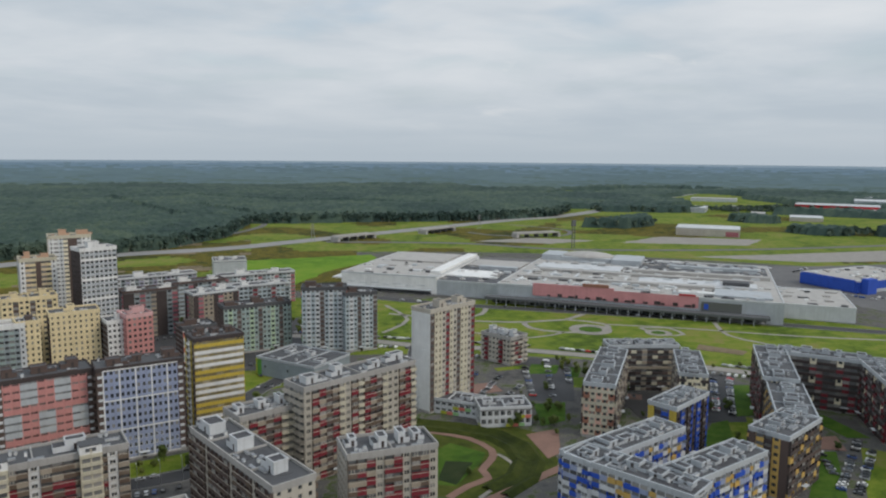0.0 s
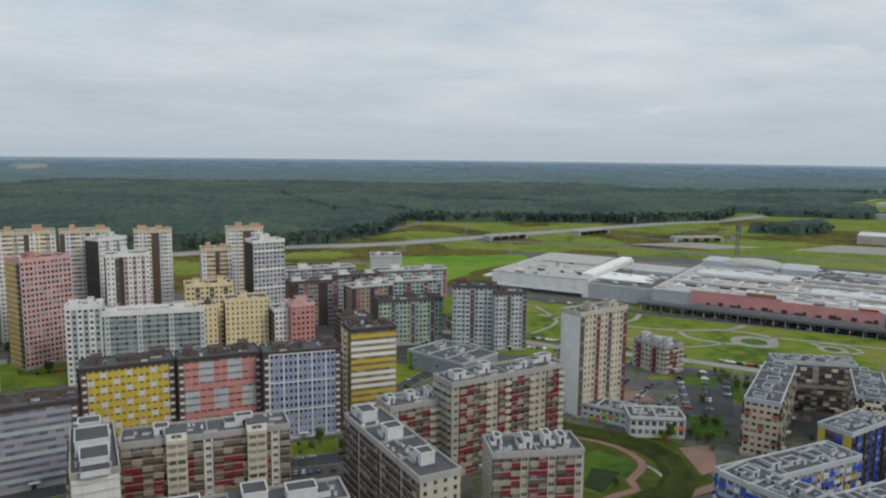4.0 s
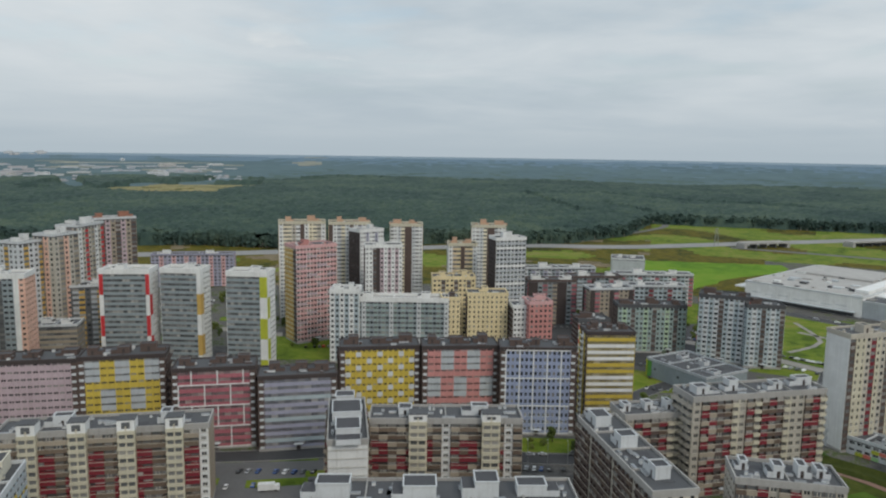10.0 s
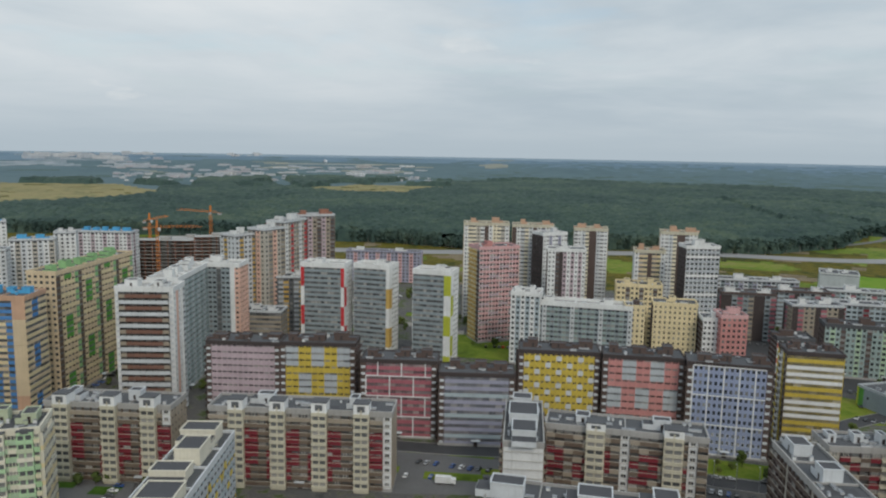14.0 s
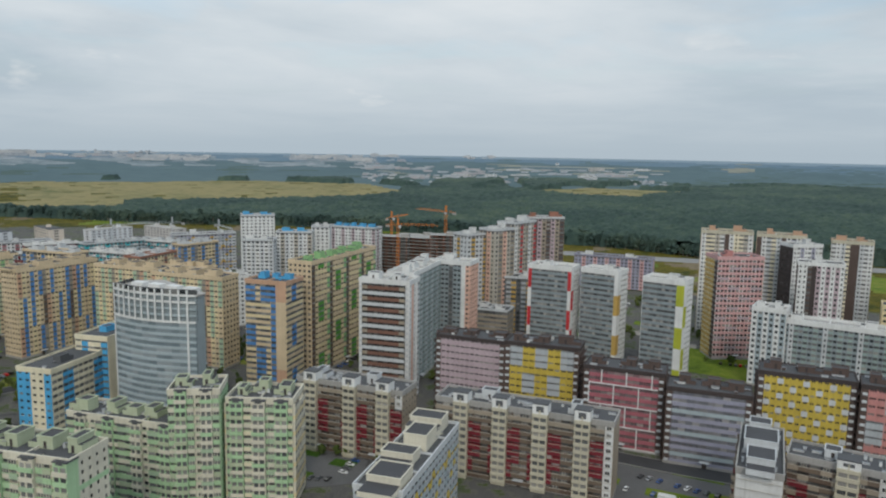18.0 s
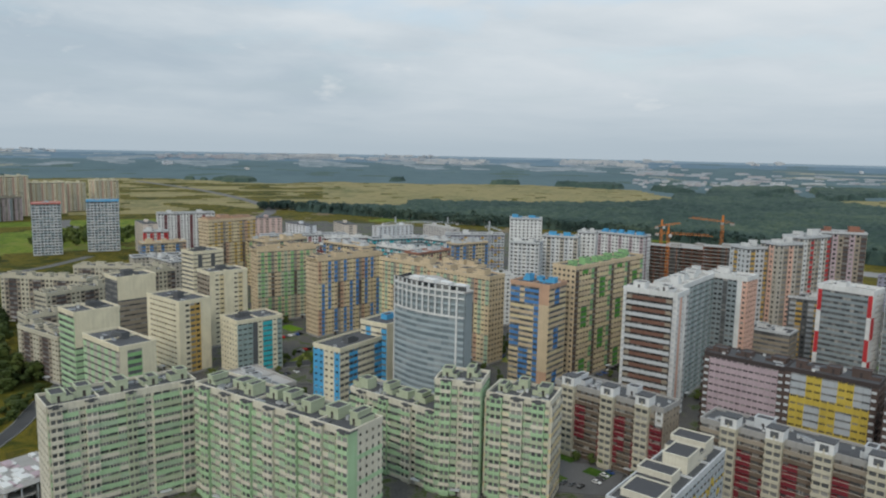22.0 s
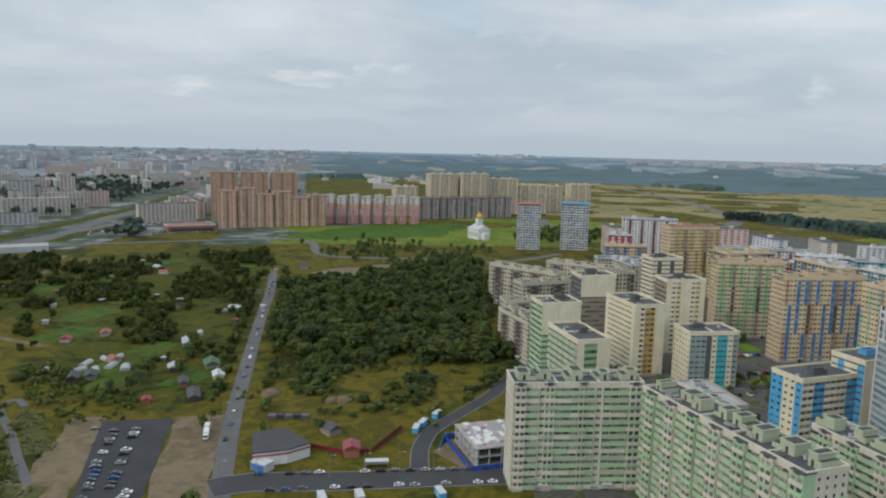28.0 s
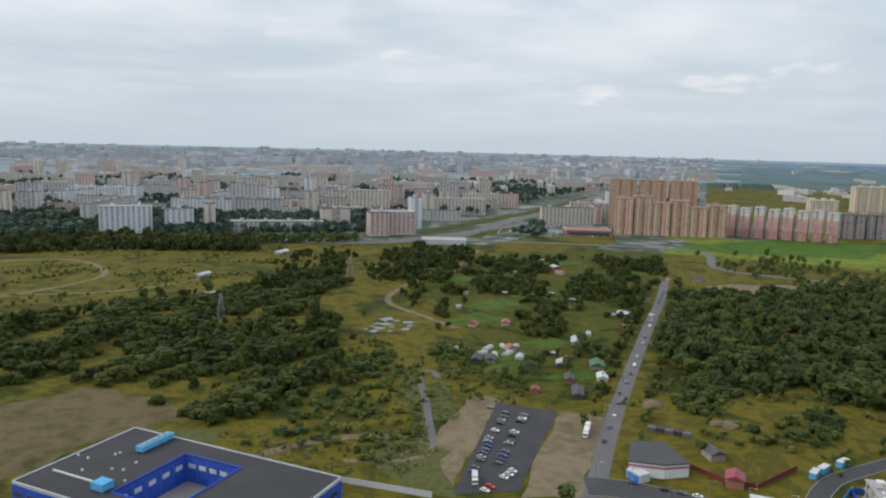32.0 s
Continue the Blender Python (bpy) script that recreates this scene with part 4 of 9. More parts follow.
def gstack(i, j, n, nf):
    k = i % 4
    if k == 1:
        return "w", "ivory", "ivory"
    return "l", ("mint", "ivory", "jade", "mint", "celadon")[(j + i // 4) % 5], "ivory" if k == 0 else "celadon"


BAND = ("ivory", "mint", "ivory", "jade")
DUSK = ("mint", "ivory", "celadon")
apt("pale green panel block with banded balconies", -240.9, -84.5, 125, 46, 14, 14, 39.0, gcell, plain("ivory", "w"), 2.9, True, group=GREEN, cap=280, stacks=[(2.2, 3.6, 1.2, 0.6, "ivory"), (12.5, 3.4, 0.9, 0.6, BAND), (24.5, 3.0, 0.9, 0.8, "celadon"), (43, 4.0, 1.2, 0.6, BAND)], **GTOP)
apt("pale green panel block with balcony stacks", -227.0, -29.0, 50, 70, 14, 14, 39.06, gstack, bands(["ivory", "ivory", "mint"], "n", "ivory"), 2.6, True, group=GREEN, cap=300, stacks=[(6 + k * 10.4, 4.2, 1.6, 0.6, BAND if k % 2 else DUSK) for k in range(7)], **dict(GTOP, huts=8, vents=24))
apt("green and cream panel block, lower wing", -258.0, 12.0, 48, 44, 13, 10, 29.0, gcell, plain("ivory", "w"), 2.9, False, group=GREEN, stacks=[(6 + k * 11, 4.0, 1.2, 0.5, DUSK if k % 2 else BAND) for k in range(4)], **GTOP)
apt("green and cream panel tower", -244.0, 31.0, 70, 16, 14, 14, 41.0, gcell, plain("mint", "w"), 2.9, True, group=GREEN, cap=100, stacks=[(4, 3.6, 1.4, 0.9, DUSK), (12, 3.6, 1.4, 0.9, BAND)], **dict(GTOP, huts=2))
apt("green and cream panel tower with stepped bays", -238.5, 52.0, 62, 22, 15, 13, 37.0, lambda i, j, n, nf: ("l", ("mint", "jade", "ivory", "cream")[(i + j % 2) % 4], "ivory"), lambda i, j, n, nf: ("l", "sand" if j % 2 else "ivory", "ivory"), 2.8, True, group=GREEN, cap=150, stacks=[(3.6, 4.2, 1.6, 0.4, DUSK), (11, 4.2, 1.9, 0.4, BAND), (18.4, 4.2, 1.6, 0.4, DUSK)], **dict(GTOP, huts=3))

# curved glass tower: a bowed front of flat bays
def curved_tower():
    b = Block("apartment_tower", "curved grey glass tower with white frames and open top storeys", -308.6, 26.8, 41, "apartment tower")
    w, d, h, nf = 40.0, 18.0, 61.4, 20
    fh = (h - 8.0) / nf
    n = 12
    v, f, walls = [], [], {}
    def rad(a):
        return Vector((-w / 2 + w * a, -d / 2 + 4.5 * (1 - math.sin(math.pi * (0.15 + 0.85 * a)))))
    rows = {"greyblue": [], "white": [], "curtain_glass": [], "glass": []}
    for i in range(n):
        p, q = rad(i / n), rad((i + 1) / n)
        for j in range(nf + 2):
            z = 5.0 + j * fh
            top = j >= nf - 3
            rows["white" if top and (j == nf - 3 or j >= nf) else "greyblue"].append((p, q, z, z + (0.85 if top else 1.1), 0.0))
            rows["glass" if top else "curtain_glass"].append((p, q, z + (0.6 if top else 1.1), z + fh, 0.25 if not top else 1.2))
            if top or i in (0, n - 1) or j == 0:
                m = p.lerp(q, 0.2)
                rows["white"].append((p, m, z, z + fh, -0.25))
    for col, quads in rows.items():
        vs, fs = [], []
        for p, q, z0, z1, back in quads:
            k = len(vs)
            c = [(p.x, p.y + back), (q.x, q.y + back), (q.x, q.y + back + 0.3), (p.x, p.y + back + 0.3)]
            vs += [(x, y, z0) for x, y in c] + [(x, y, z1) for x, y in c]
            fs += [(k, k + 1, k + 5, k + 4), (k + 1, k + 2, k + 6, k + 5), (k + 3, k, k + 4, k + 7), (k + 4, k + 5, k + 6, k + 7), (k + 3, k + 2, k + 1, k)]
        ob = part_of("curtain_wall" if "glass" in col else "spandrel_band", raw_mesh("bowed_front", vs, fs, col), b.root)
        ob["kind"] = "stuff"
    plan = [tuple(rad(i / n) + Vector((0, 0.9))) for i in range(n + 1)] + [(w / 2, d / 2 - 8), (-w / 2 + 6, d / 2 + 6), (-w / 2 - 3, d / 2)]
    for name, z0, z1, grow, mat in (("wall", 0, h - 0.2, 1.0, "slate"), ("roof", h - 0.2, h + 0.5, 1.03, "rooflight"), ("podium", 0, 4.8, 1.06, "concrete")):
        bm = bmesh.new()
        lo = [bm.verts.new((x * grow, y * grow, z0)) for x, y in plan]
        hi = [bm.verts.new((x * grow, y * grow, z1)) for x, y in plan]
        bm.faces.new(hi)
        bm.faces.new(lo[::-1])
        for i in range(len(plan)):
            q = (i + 1) % len(plan)
            bm.faces.new((lo[i], lo[q], hi[q], hi[i]))
        bmesh.ops.recalc_face_normals(bm, faces=bm.faces)
        bmesh.ops.triangulate(bm, faces=[fa for fa in bm.faces if len(fa.verts) > 4])
        part_of(name, bm_mesh(name, bm, mat), b.root)
    for j in range(nf + 2):
        z = 5.0 + j * fh
        for k in range(5):
            b.box("side_window", "glass", -w / 2 - 0.6 - k * 0.5, -w / 2 - 0.5 - k * 0.5 + 0.2, -d / 2 + 3 + k * 2.6, -d / 2 + 5 + k * 2.6, z + 1.0, z + fh - 0.3)
    for k in range(4):
        x = -w / 2 + 4 + k * 9
        b.box("plant_room", "white", x, x + 6, -1, 2.5, h + 0.5, h + 2.2)
    b.done(0)


curved_tower()
NEW = "newer blocks with coloured stripes"
BT = dict(sill=1.45, rim="cream", top="roofgrey", hut="darkgrey", huts=1, vents=4, hut_h=2.6)
apt("cream block with blue end and blue balcony bays", -331.0, -11.0, 50, 16, 32, 10, 31.0, columns(["sky", "sky", "cream", "cream"], "www"), columns(["cream", "cream", "sky", "sky", "cream", "cream"], "llllll"), 3.0, True, group=NEW, cap=120, **BT)
apt("cream block with blue balcony bays, rear half", -349.0, 8.0, 50, 16, 26, 12, 37.0, columns(["cream", "sky", "cream"], "lll"), plain("cream", "b"), 3.0, False, group=NEW, **dict(BT, hut="sky"))
apt("cream block with turquoise stripe", -388.0, -65.8, 128, 26, 18, 10, 29.3, columns(["greygreen", "greygreen", "greygreen", "darkgrey", "cream", "teal", "teal", "cream"], "WWWbwllw"), plain("cream", "n"), 3.0, False, group=NEW, **BT)
def cream_face(i, j, n, nf):
    """Cream wall with plain corners and rows of windows in shallow recesses."""
    return ("b", "cream") if i in (0, n - 1) else ("W", "cream", "sand")


apt("cream block with yellow stripe", -393.0, -105.0, 45, 32, 18, 13, 39.0, cream_face, columns(["cream", "cream", "ochre", "ochre", "cream"], "bWlWb"), 3.0, False, group=NEW, **BT)
apt("cream block with yellow stripe, farther one", -443.4, -92.1, 128, 24, 16, 15, 45.0, columns(["cream", "cream", "sand", "cream"], "bWWb"), plain("beige", "W"), 3.0, False, group=NEW, **BT)
apt("mint block with blank cream upper wall", -337.3, -129.9, 134, 20, 16, 15, 45.0, lambda i, j, n, nf: ("b", "cream") if j > nf - 6 else ("l", "mint"), plain("mint", "l"), 3.0, False, group=NEW, **BT)
apt("mint block with green window bays", -302.0, -105.0, 45, 31, 15, 13, 40.0, columns(["mint", "offwhite"], "l"), columns(["cream", "leafgreen", "leafgreen", "cream"], "bllb"), 3.0, False, group=NEW, **BT)
apt("cream block with blank upper wall behind", -425.0, -140.0, 132, 22, 16, 15, 45.0, lambda i, j, n, nf: ("b", "cream") if j > nf - 5 else ("l", "beige"), plain("darkgrey", "l"), 3.0, False, group=NEW, **BT)
apt("cream and dark tower block behind", -505.0, -118.0, 132, 22, 16, 16, 48.0, columns(["cream", "darkgrey", "cream"], "lbl"), plain("cream", "l"), 3.0, False, group=NEW, **BT)
apt("low grey angular block with flat roof", -330.0, -55.0, 40, 34, 22, 4, 13.0, plain("beige", "l"), None, 3.0, False, group=NEW, rim="rooflight", top="rooflight", hut="lightgrey", huts=3)

CREAMS = "cream blocks round a horseshoe court"
ctop = dict(rim="ecru", top="roofgrey", hut="ecru", huts=5, vents=10, hut_h=2.4)
cc = columns(["ecru", "beige", "brown", "brown", "beige", "ecru"], "wWllWw")
for k, (x, y, r, w, h) in enumerate(((-500.0, -217.0, 77, 62, 30.5), (-380.0, -166.0, 50, 40, 24.0), (-545.0, -187.0, 88, 60, 30.5), (-520.0, -165.0, 132, 46, 30.5), (-415.0, -178.0, 132, 34, 26.0), (-468.0, -190.0, 142, 40, 28.0))):
    apt("cream block with brown loggia stacks and dark roof", x, y, r, w, 13, 9, h + k * 0.06, cc, plain("ecru", "l"), 3.0, False, group=CREAMS, **ctop)

# farther blocks, plain enough to share few patterns
FAR = "distant blocks of the district"
def far_apt(label, x, y, rot, w, nf, h, cell, d=14, bay=3.4, **kw):
    return apt(label, x, y, rot, w, d, nf, h, cell, None, bay, False, group=FAR, fine=False, plinth=0.8, **kw)


WT = dict(rim="lightgrey", top="roofgrey", hut="white", huts=2, vents=3)
far_apt("white tower with yellow panels", -409.7, 222.8, 100, 16, 22, 66, columns(["lightgrey", "ochre", "lightgrey"], "wlw"), **WT)
far_apt("white tower with orange panels", -405.0, 240.0, 105, 18, 23, 69, columns(["offwhite", "beige", "peach"], "wlw"), **WT)
far_apt("white tower with red stripe", -416.0, 262.0, 115, 26, 24, 72, columns(["white", "offwhite", "red", "offwhite", "beige"], "wwlwl"), **WT)
far_apt("brown and pink brick tower", -439.5, 300.0, 70, 26, 24, 72, columns(["beige", "brown", "palepink"], "wlw"), **dict(WT, hut="brick"))
far_apt("grey block with yellow balcony bays", -401.2, 250.5, 52, 26, 12, 38, columns(["grey", "ochre", "darkgrey"], "llw"), **WT)
far_apt("low beige block of flats", -376.1, 221.6, 43, 22, 8, 24, plain("beige", "l"), **WT)
far_apt("lilac-grey long block of flats", -505.0, 421.0, 40, 68, 9, 28, columns(["lilac", "lilac", "pink"], "www"), **dict(WT, rim="lilac"))
far_apt("white tower with blue roof hut", -640.0, 135.0, 80, 28, 21, 60, plain("white"), **dict(WT, hut="sky"))
far_apt("white and grey tower block", -549.0, 117.0, 66, 23, 17, 50, columns(["lightgrey", "white"], "wW"), **WT)
far_apt("white tower block of flats", -566.0, 149.0, 66, 28, 18, 53, columns(["white", "offwhite", "lightgrey"], "wWw"), **dict(WT, hut="sky"))
far_apt("white slab tower of flats", -571.0, 172.0, 66, 14, 19, 56, plain("white"), **WT)
far_apt("white long block with blue roof huts", -611.7, 215.3, 44, 46, 17, 50, columns(["white", "palepink", "white"], "wWw"), **dict(WT, hut="sky", huts=5))
far_apt("grey block with yellow squares", -720.0, 100.0, 91, 58, 12, 36, mosaic(["grey", "grey", "lilac", "ochre", "lightgrey"], "w"), **WT)
far_apt("teal and white mosaic block", -700.0, 20.0, 110, 52, 11, 34, mosaic(["slate", "teal", "white", "slate", "greyblue"], "W"), **WT)
far_apt("teal and white mosaic block, farther", -655.0, 56.0, 105, 46, 10, 30, mosaic(["slate", "greyblue", "teal", "white", "slate"], "W"), **WT)
far_apt("long white row with red bays", -770.0, -75.0, 105, 90, 9, 28, columns(["white", "white", "crimson"], "wwl"), **WT)
far_apt("white block with maroon columns", -829.8, -211.0, 110, 60, 14, 44, columns(["white", "white", "maroon", "white"], "wwlw"), **WT)
far_apt("small red and white block of flats", -790.0, -232.0, 100, 24, 9, 28, columns(["red", "white"], "wl"), **WT)
far_apt("low white blocks with flat roofs", -660.0, -185.0, 120, 60, 7, 22, plain("offwhite"), **WT)
far_apt("low white block with flat roof", -610.0, -170.0, 40, 40, 8, 26, plain("offwhite"), **WT)
far_apt("low white block beside it", -700.0, -140.0, 120, 50, 7, 22, plain("offwhite", "l"), **WT)
far_apt("crimson and white court block", -194.0, 470.0, 36, 34, 10, 31, columns(["darkbrown", "darkbrown", "slate", "crimson", "slate", "beige"], "bbWlWl"), **dict(WT, rim="brown"))
far_apt("dark brown and white court block", -180.0, 520.0, 36, 40, 9, 28, columns(["darkbrown", "slate", "greyblue", "slate", "crimson"], "bWlWl"), **dict(WT, rim="brown"))
far_apt("crimson, beige and dark block", -152.0, 470.0, 40, 30, 10, 30, columns(["darkbrown", "crimson", "beige", "beige"], "blww"), **WT)
far_apt("white and maroon low block", -135.0, 520.0, 32, 44, 8, 26, columns(["slate", "maroon", "greyblue", "greyblue"], "WlWW"), **WT)
far_apt("white and crimson low block", -150.0, 575.0, 30, 60, 8, 25, columns(["lightgrey", "crimson", "slate", "greyblue"], "WlWW"), **WT)
far_apt("pale low block beside the meadow", -225.0, 560.0, 36, 60, 8, 25, columns(["lightgrey", "slate", "lilac"], "WWW"), **WT)
far_apt("plain pale grey block of an office", -205.0, 690.0, 20, 30, 5, 19, blank("grey"), d=26, **WT)

# the crowded rows of tan and grey blocks behind the curved tower
MIXED = (tan_slab("azure", 3), tan_slab("leafgreen", 4), columns(["tan", "brick", "sand"], "wlw"), mosaic(["greyblue", "slate", "teal", "slate", "white", "greyblue"], "W"), mosaic(["lightgrey", "slate", "greyblue", "slate", "maroon"], "W"))
for k, (x, y, r, w, nf) in enumerate(((-560, -20, 44, 44, 15), (-585, -75, 134, 40, 15), (-545, 40, 134, 36, 14), (-610, 20, 44, 40, 12), (-660, -30, 134, 46, 11), (-700, -200, 120, 40, 9), (-640, -110, 44, 30, 13), (-690, -90, 134, 36, 9), (-720, 60, 44, 40, 10), (-750, -30, 100, 44, 9), (-620, 80, 120, 34, 13), (-500, 60, 44, 34, 13), (-780, -130, 110, 60, 8))):
    tone = ("tan", "tan", "brick", "white", "white")[k % 5]
    far_apt(("tan block with blue and orange bays", "sand block with green loggia stacks", "tan and brick block of flats", "grey mosaic block with white patches", "white and grey block of flats")[k % 5], x, y, r, w, nf, nf * 3.0 + 1, MIXED[k % 5], rim=tone, top="rooflight", hut=tone if k % 2 else "lightgrey", huts=3, vents=3)

# unfinished frames and cranes
def frame_house(x, y, rot, w, d, nf, h):
    b = Block("unfinished_building", "bare concrete floors of an unfinished block", x, y, rot, "construction")
    fh = h / nf
    for j in range(nf + 1):
        b.box("floor_slab", "concrete", -w / 2, w / 2, -d / 2, d / 2, j * fh - 0.25 if j else 0, j * fh + 0.05)
    n = int(w / 6)
    for i in range(n + 1):
        for k in (-1, 0, 1):
            b.box("column", "brick", -w / 2 + i * (w - 0.6) / n, -w / 2 + i * (w - 0.6) / n + 0.6, k * (d / 2 - 0.5) - 0.3, k * (d / 2 - 0.5) + 0.3, 0, h)
    b.box("core", "concrete", -4, 4, -2.5, 2.5, 0, h + 2.5)
    b.box("infill_wall", "brick", -w / 2 + 1, w / 2 - 1, -0.2, 0.2, 0, h)
    b.done(0)


frame_house(-606.4, 262.1, 50, 58, 16, 13, 40)
frame_house(-567.3, 288.9, 60, 36, 16, 15, 45)
frame_house(-640.0, 300.0, 50, 60, 16, 12, 36)


def crane(x, y, h, jib, rot, col="orange"):
    b = Block("tower_crane", "%s tower crane over the unfinished blocks" % col, x, y, rot, "crane", "tower cranes")
    for k in range(int(h / 4)):
        z = k * 4
        for sx in (-1, 1):
            for sy in (-1, 1):
                b.box("mast", col, sx * 0.8 - 0.13, sx * 0.8 + 0.13, sy * 0.8 - 0.13, sy * 0.8 + 0.13, z, z + 4)
        b.box("mast_brace", col, -0.9, 0.9, -0.95, -0.7, z + 1.8, z + 2.2)
    b.box("jib", col, -jib * 0.3, jib, -0.4, 0.4, h, h + 0.25)
    b.box("jib_chord", col, -jib * 0.2, jib * 0.9, -0.12, 0.12, h + 1.3, h + 1.5)
    for k in range(int(jib / 3)):
        b.box("jib_brace", col, k * 3, k * 3 + 0.3, -0.3, 0.3, h + 0.35, h + 1.3)
    b.box("apex", col, -0.6, 0.6, -0.6, 0.6, h, h + 6)
    b.box("counterweight", "concrete", -jib * 0.3, -jib * 0.3 + 3, -1, 1, h - 1.8, h)
    b.box("cab", "lightgrey", 0.8, 2.8, -1.8, -0.6, h - 2.4, h - 0.1)
    b.done(0)


for x, y, h, jib, rot in ((-560, 235, 62, 34, 60), (-600, 300, 68, 40, 200), (-640, 262, 60, 36, 130), (-720, 20, 52, 40, 100), (-745, 75, 50, 38, 260), (-690, 110, 52, 36, 10)):
    crane(x, y, h - 6, jib, rot, "grey" if y < 120 else "orange")

# twin unfinished towers
for x, y, r, w, hh, top in ((-804, -349, 115, 27, 55, "coral"), (-836, -302, 108, 32, 56, "sky")):
    far_apt("unfinished grey tower with a coloured top band", x, y, r, w, 18, hh, mosaic(["greyblue", "lightgrey", "grey", "greyblue", "lightgrey"], "W"), d=20, rim=top, top="rooflight", hut="grey", huts=1, vents=2, hut_h=2.0)

# brick-coloured estates across the field
for k in range(6):
    far_apt("orange-brown stepped high block", -726 - k * 21, -775 + k * 14.5, 146 if k % 2 else 140, 24, 18 - k, 55 - k * 2.6 + (3 if k % 2 else -3), columns(["terracotta", "peach", "tan", "terracotta", "brick", "peach"], "nblnln"), d=18, bay=2.6, rim="peach", huts=1, vents=2)
for k in range(3):
    far_apt("tall orange-brown block behind", -800 - k * 34, -860 + k * 30, 140, 40, 24, 74, columns(["terracotta", "tan", "terracotta", "peach", "terracotta", "brick"], "nlnlnb"), d=18, bay=2.8, rim="tan", huts=2, vents=2)
for k in range(9):
    far_apt("white and rose round-fronted tower", -858 - k * 11.5, -722 + k * 14.6, 118, 12.5, 13, 41 + 2 * (k % 2), lambda i, j, n, nf: ("l" if i == 1 else "n", *[("salmon" if j < nf * 0.3 else ("pink" if j < nf * 0.55 else ("peach" if j < nf * 0.7 else "white"))) if i != 1 else "pink"] * 2), d=16, bay=3.2, rim="white", huts=1, vents=2)
for k in range(4):
    far_apt("grey-brown midrise block with dark glazing", -1028 - k * 39, -636 + k * 26, 140, 42, 10, 35, columns(["beige", "palepink", "greyblue", "taupe", "palepink"], "lnWWn"), d=26, rim="beige", top="roofgrey", hut="beige", huts=3, vents=4)
for k, (x, y, w, h) in enumerate(((-1108, -650, 52, 72), (-1150, -610, 52, 73), (-1205, -580, 56, 64), (-1262, -545, 54, 52), (-1318, -530, 46, 49), (-1385, -497, 46, 51), (-1050, -690, 40, 50))):
    far_apt("cream tall block behind the midrise ones", x, y, 140, w, round(h / 3), h, columns(["cream", "tan", "cream", "ecru", "peach"], "nwlnw"), d=20, rim="cream", top="roofgrey", hut="cream", huts=3, vents=3)
far_apt("long low cream row between the estates", -1080, -730, 140, 120, 7, 22, plain("ecru", "l"), rim="ecru", huts=2, vents=2)


def chapel(x, y, rot, size):
    b = Block("chapel", "small white chapel with a golden onion dome", x, y, rot, "church")
    b.root.matrix_world = pose(x, y, 0, 0, 0, rot) @ Matrix.Diagonal((size, size, size, 1))
    b.box("wall", "white", -9, 9, -6, 6, 0, 9)
    b.box("apse", "white", -12, -9, -4, 4, 0, 7)
    b.box("porch", "white", 9, 13, -3, 3, 0, 6)
    b.box("tower_drum", "white", -2.4, 2.4, -2.4, 2.4, 9, 18)
    for u in (-6, -2, 2, 6):
        b.box("arched_window", "darkgrey", u - 0.5, u + 0.5, -6.1, -6.0, 2.5, 6)
    b.done(0)
    bm = bmesh.new()
    prof = [(2.2, 18.0), (2.9, 19.2), (2.6, 20.6), (1.4, 22.0), (0.4, 23.2), (0.12, 24.0), (0.1, 26.0)]
    last = None
    for r, z in prof:
        ring = [bm.verts.new((r * math.cos(a * math.pi / 8), r * math.sin(a * math.pi / 8), z)) for a in range(16)]
        if last:
            for a in range(16):
                bm.faces.new((last[a], last[(a + 1) % 16], ring[(a + 1) % 16], ring[a]))
        last = ring
    surface("gold", (0.75, 0.48, 0.10), 0.25, metal=1.0)
    part_of("dome", bm_mesh("dome", bm, "gold"), b.root, "gilded onion dome")
    bm = bmesh.new()
    vs = [bm.verts.new(c) for c in ((-9.4, -6.4, 9), (9.4, -6.4, 9), (9.4, 6.4, 9), (-9.4, 6.4, 9), (-8, 0, 12.5), (8, 0, 12.5))]
    for f in ((0, 1, 5, 4), (2, 3, 4, 5), (1, 2, 5), (3, 0, 4)):
        bm.faces.new([vs[i] for i in f])
    part_of("roof", bm_mesh("roof", bm, "lightgrey"), b.root)


chapel(-852, -441, 60, 1.5)


# ---- ground ----
FLAT_END, SHEET_END, LAST = 2600.0, 4850.0, 12500.0


def lift(r):
    """Rise of the far land, so that the sheet ends on the true skyline."""
    if r <= FLAT_END:
        return 0.0
    inv = 1 / FLAT_END + (1 / LAST - 1 / FLAT_END) * (r - FLAT_END) / (SHEET_END - FLAT_END)
    return EYE * (1 - r * inv)


def true_range(r):
    if r <= FLAT_END:
        return r
    return 1 / (1 / FLAT_END + (1 / LAST - 1 / FLAT_END) * (r - FLAT_END) / (SHEET_END - FLAT_END))


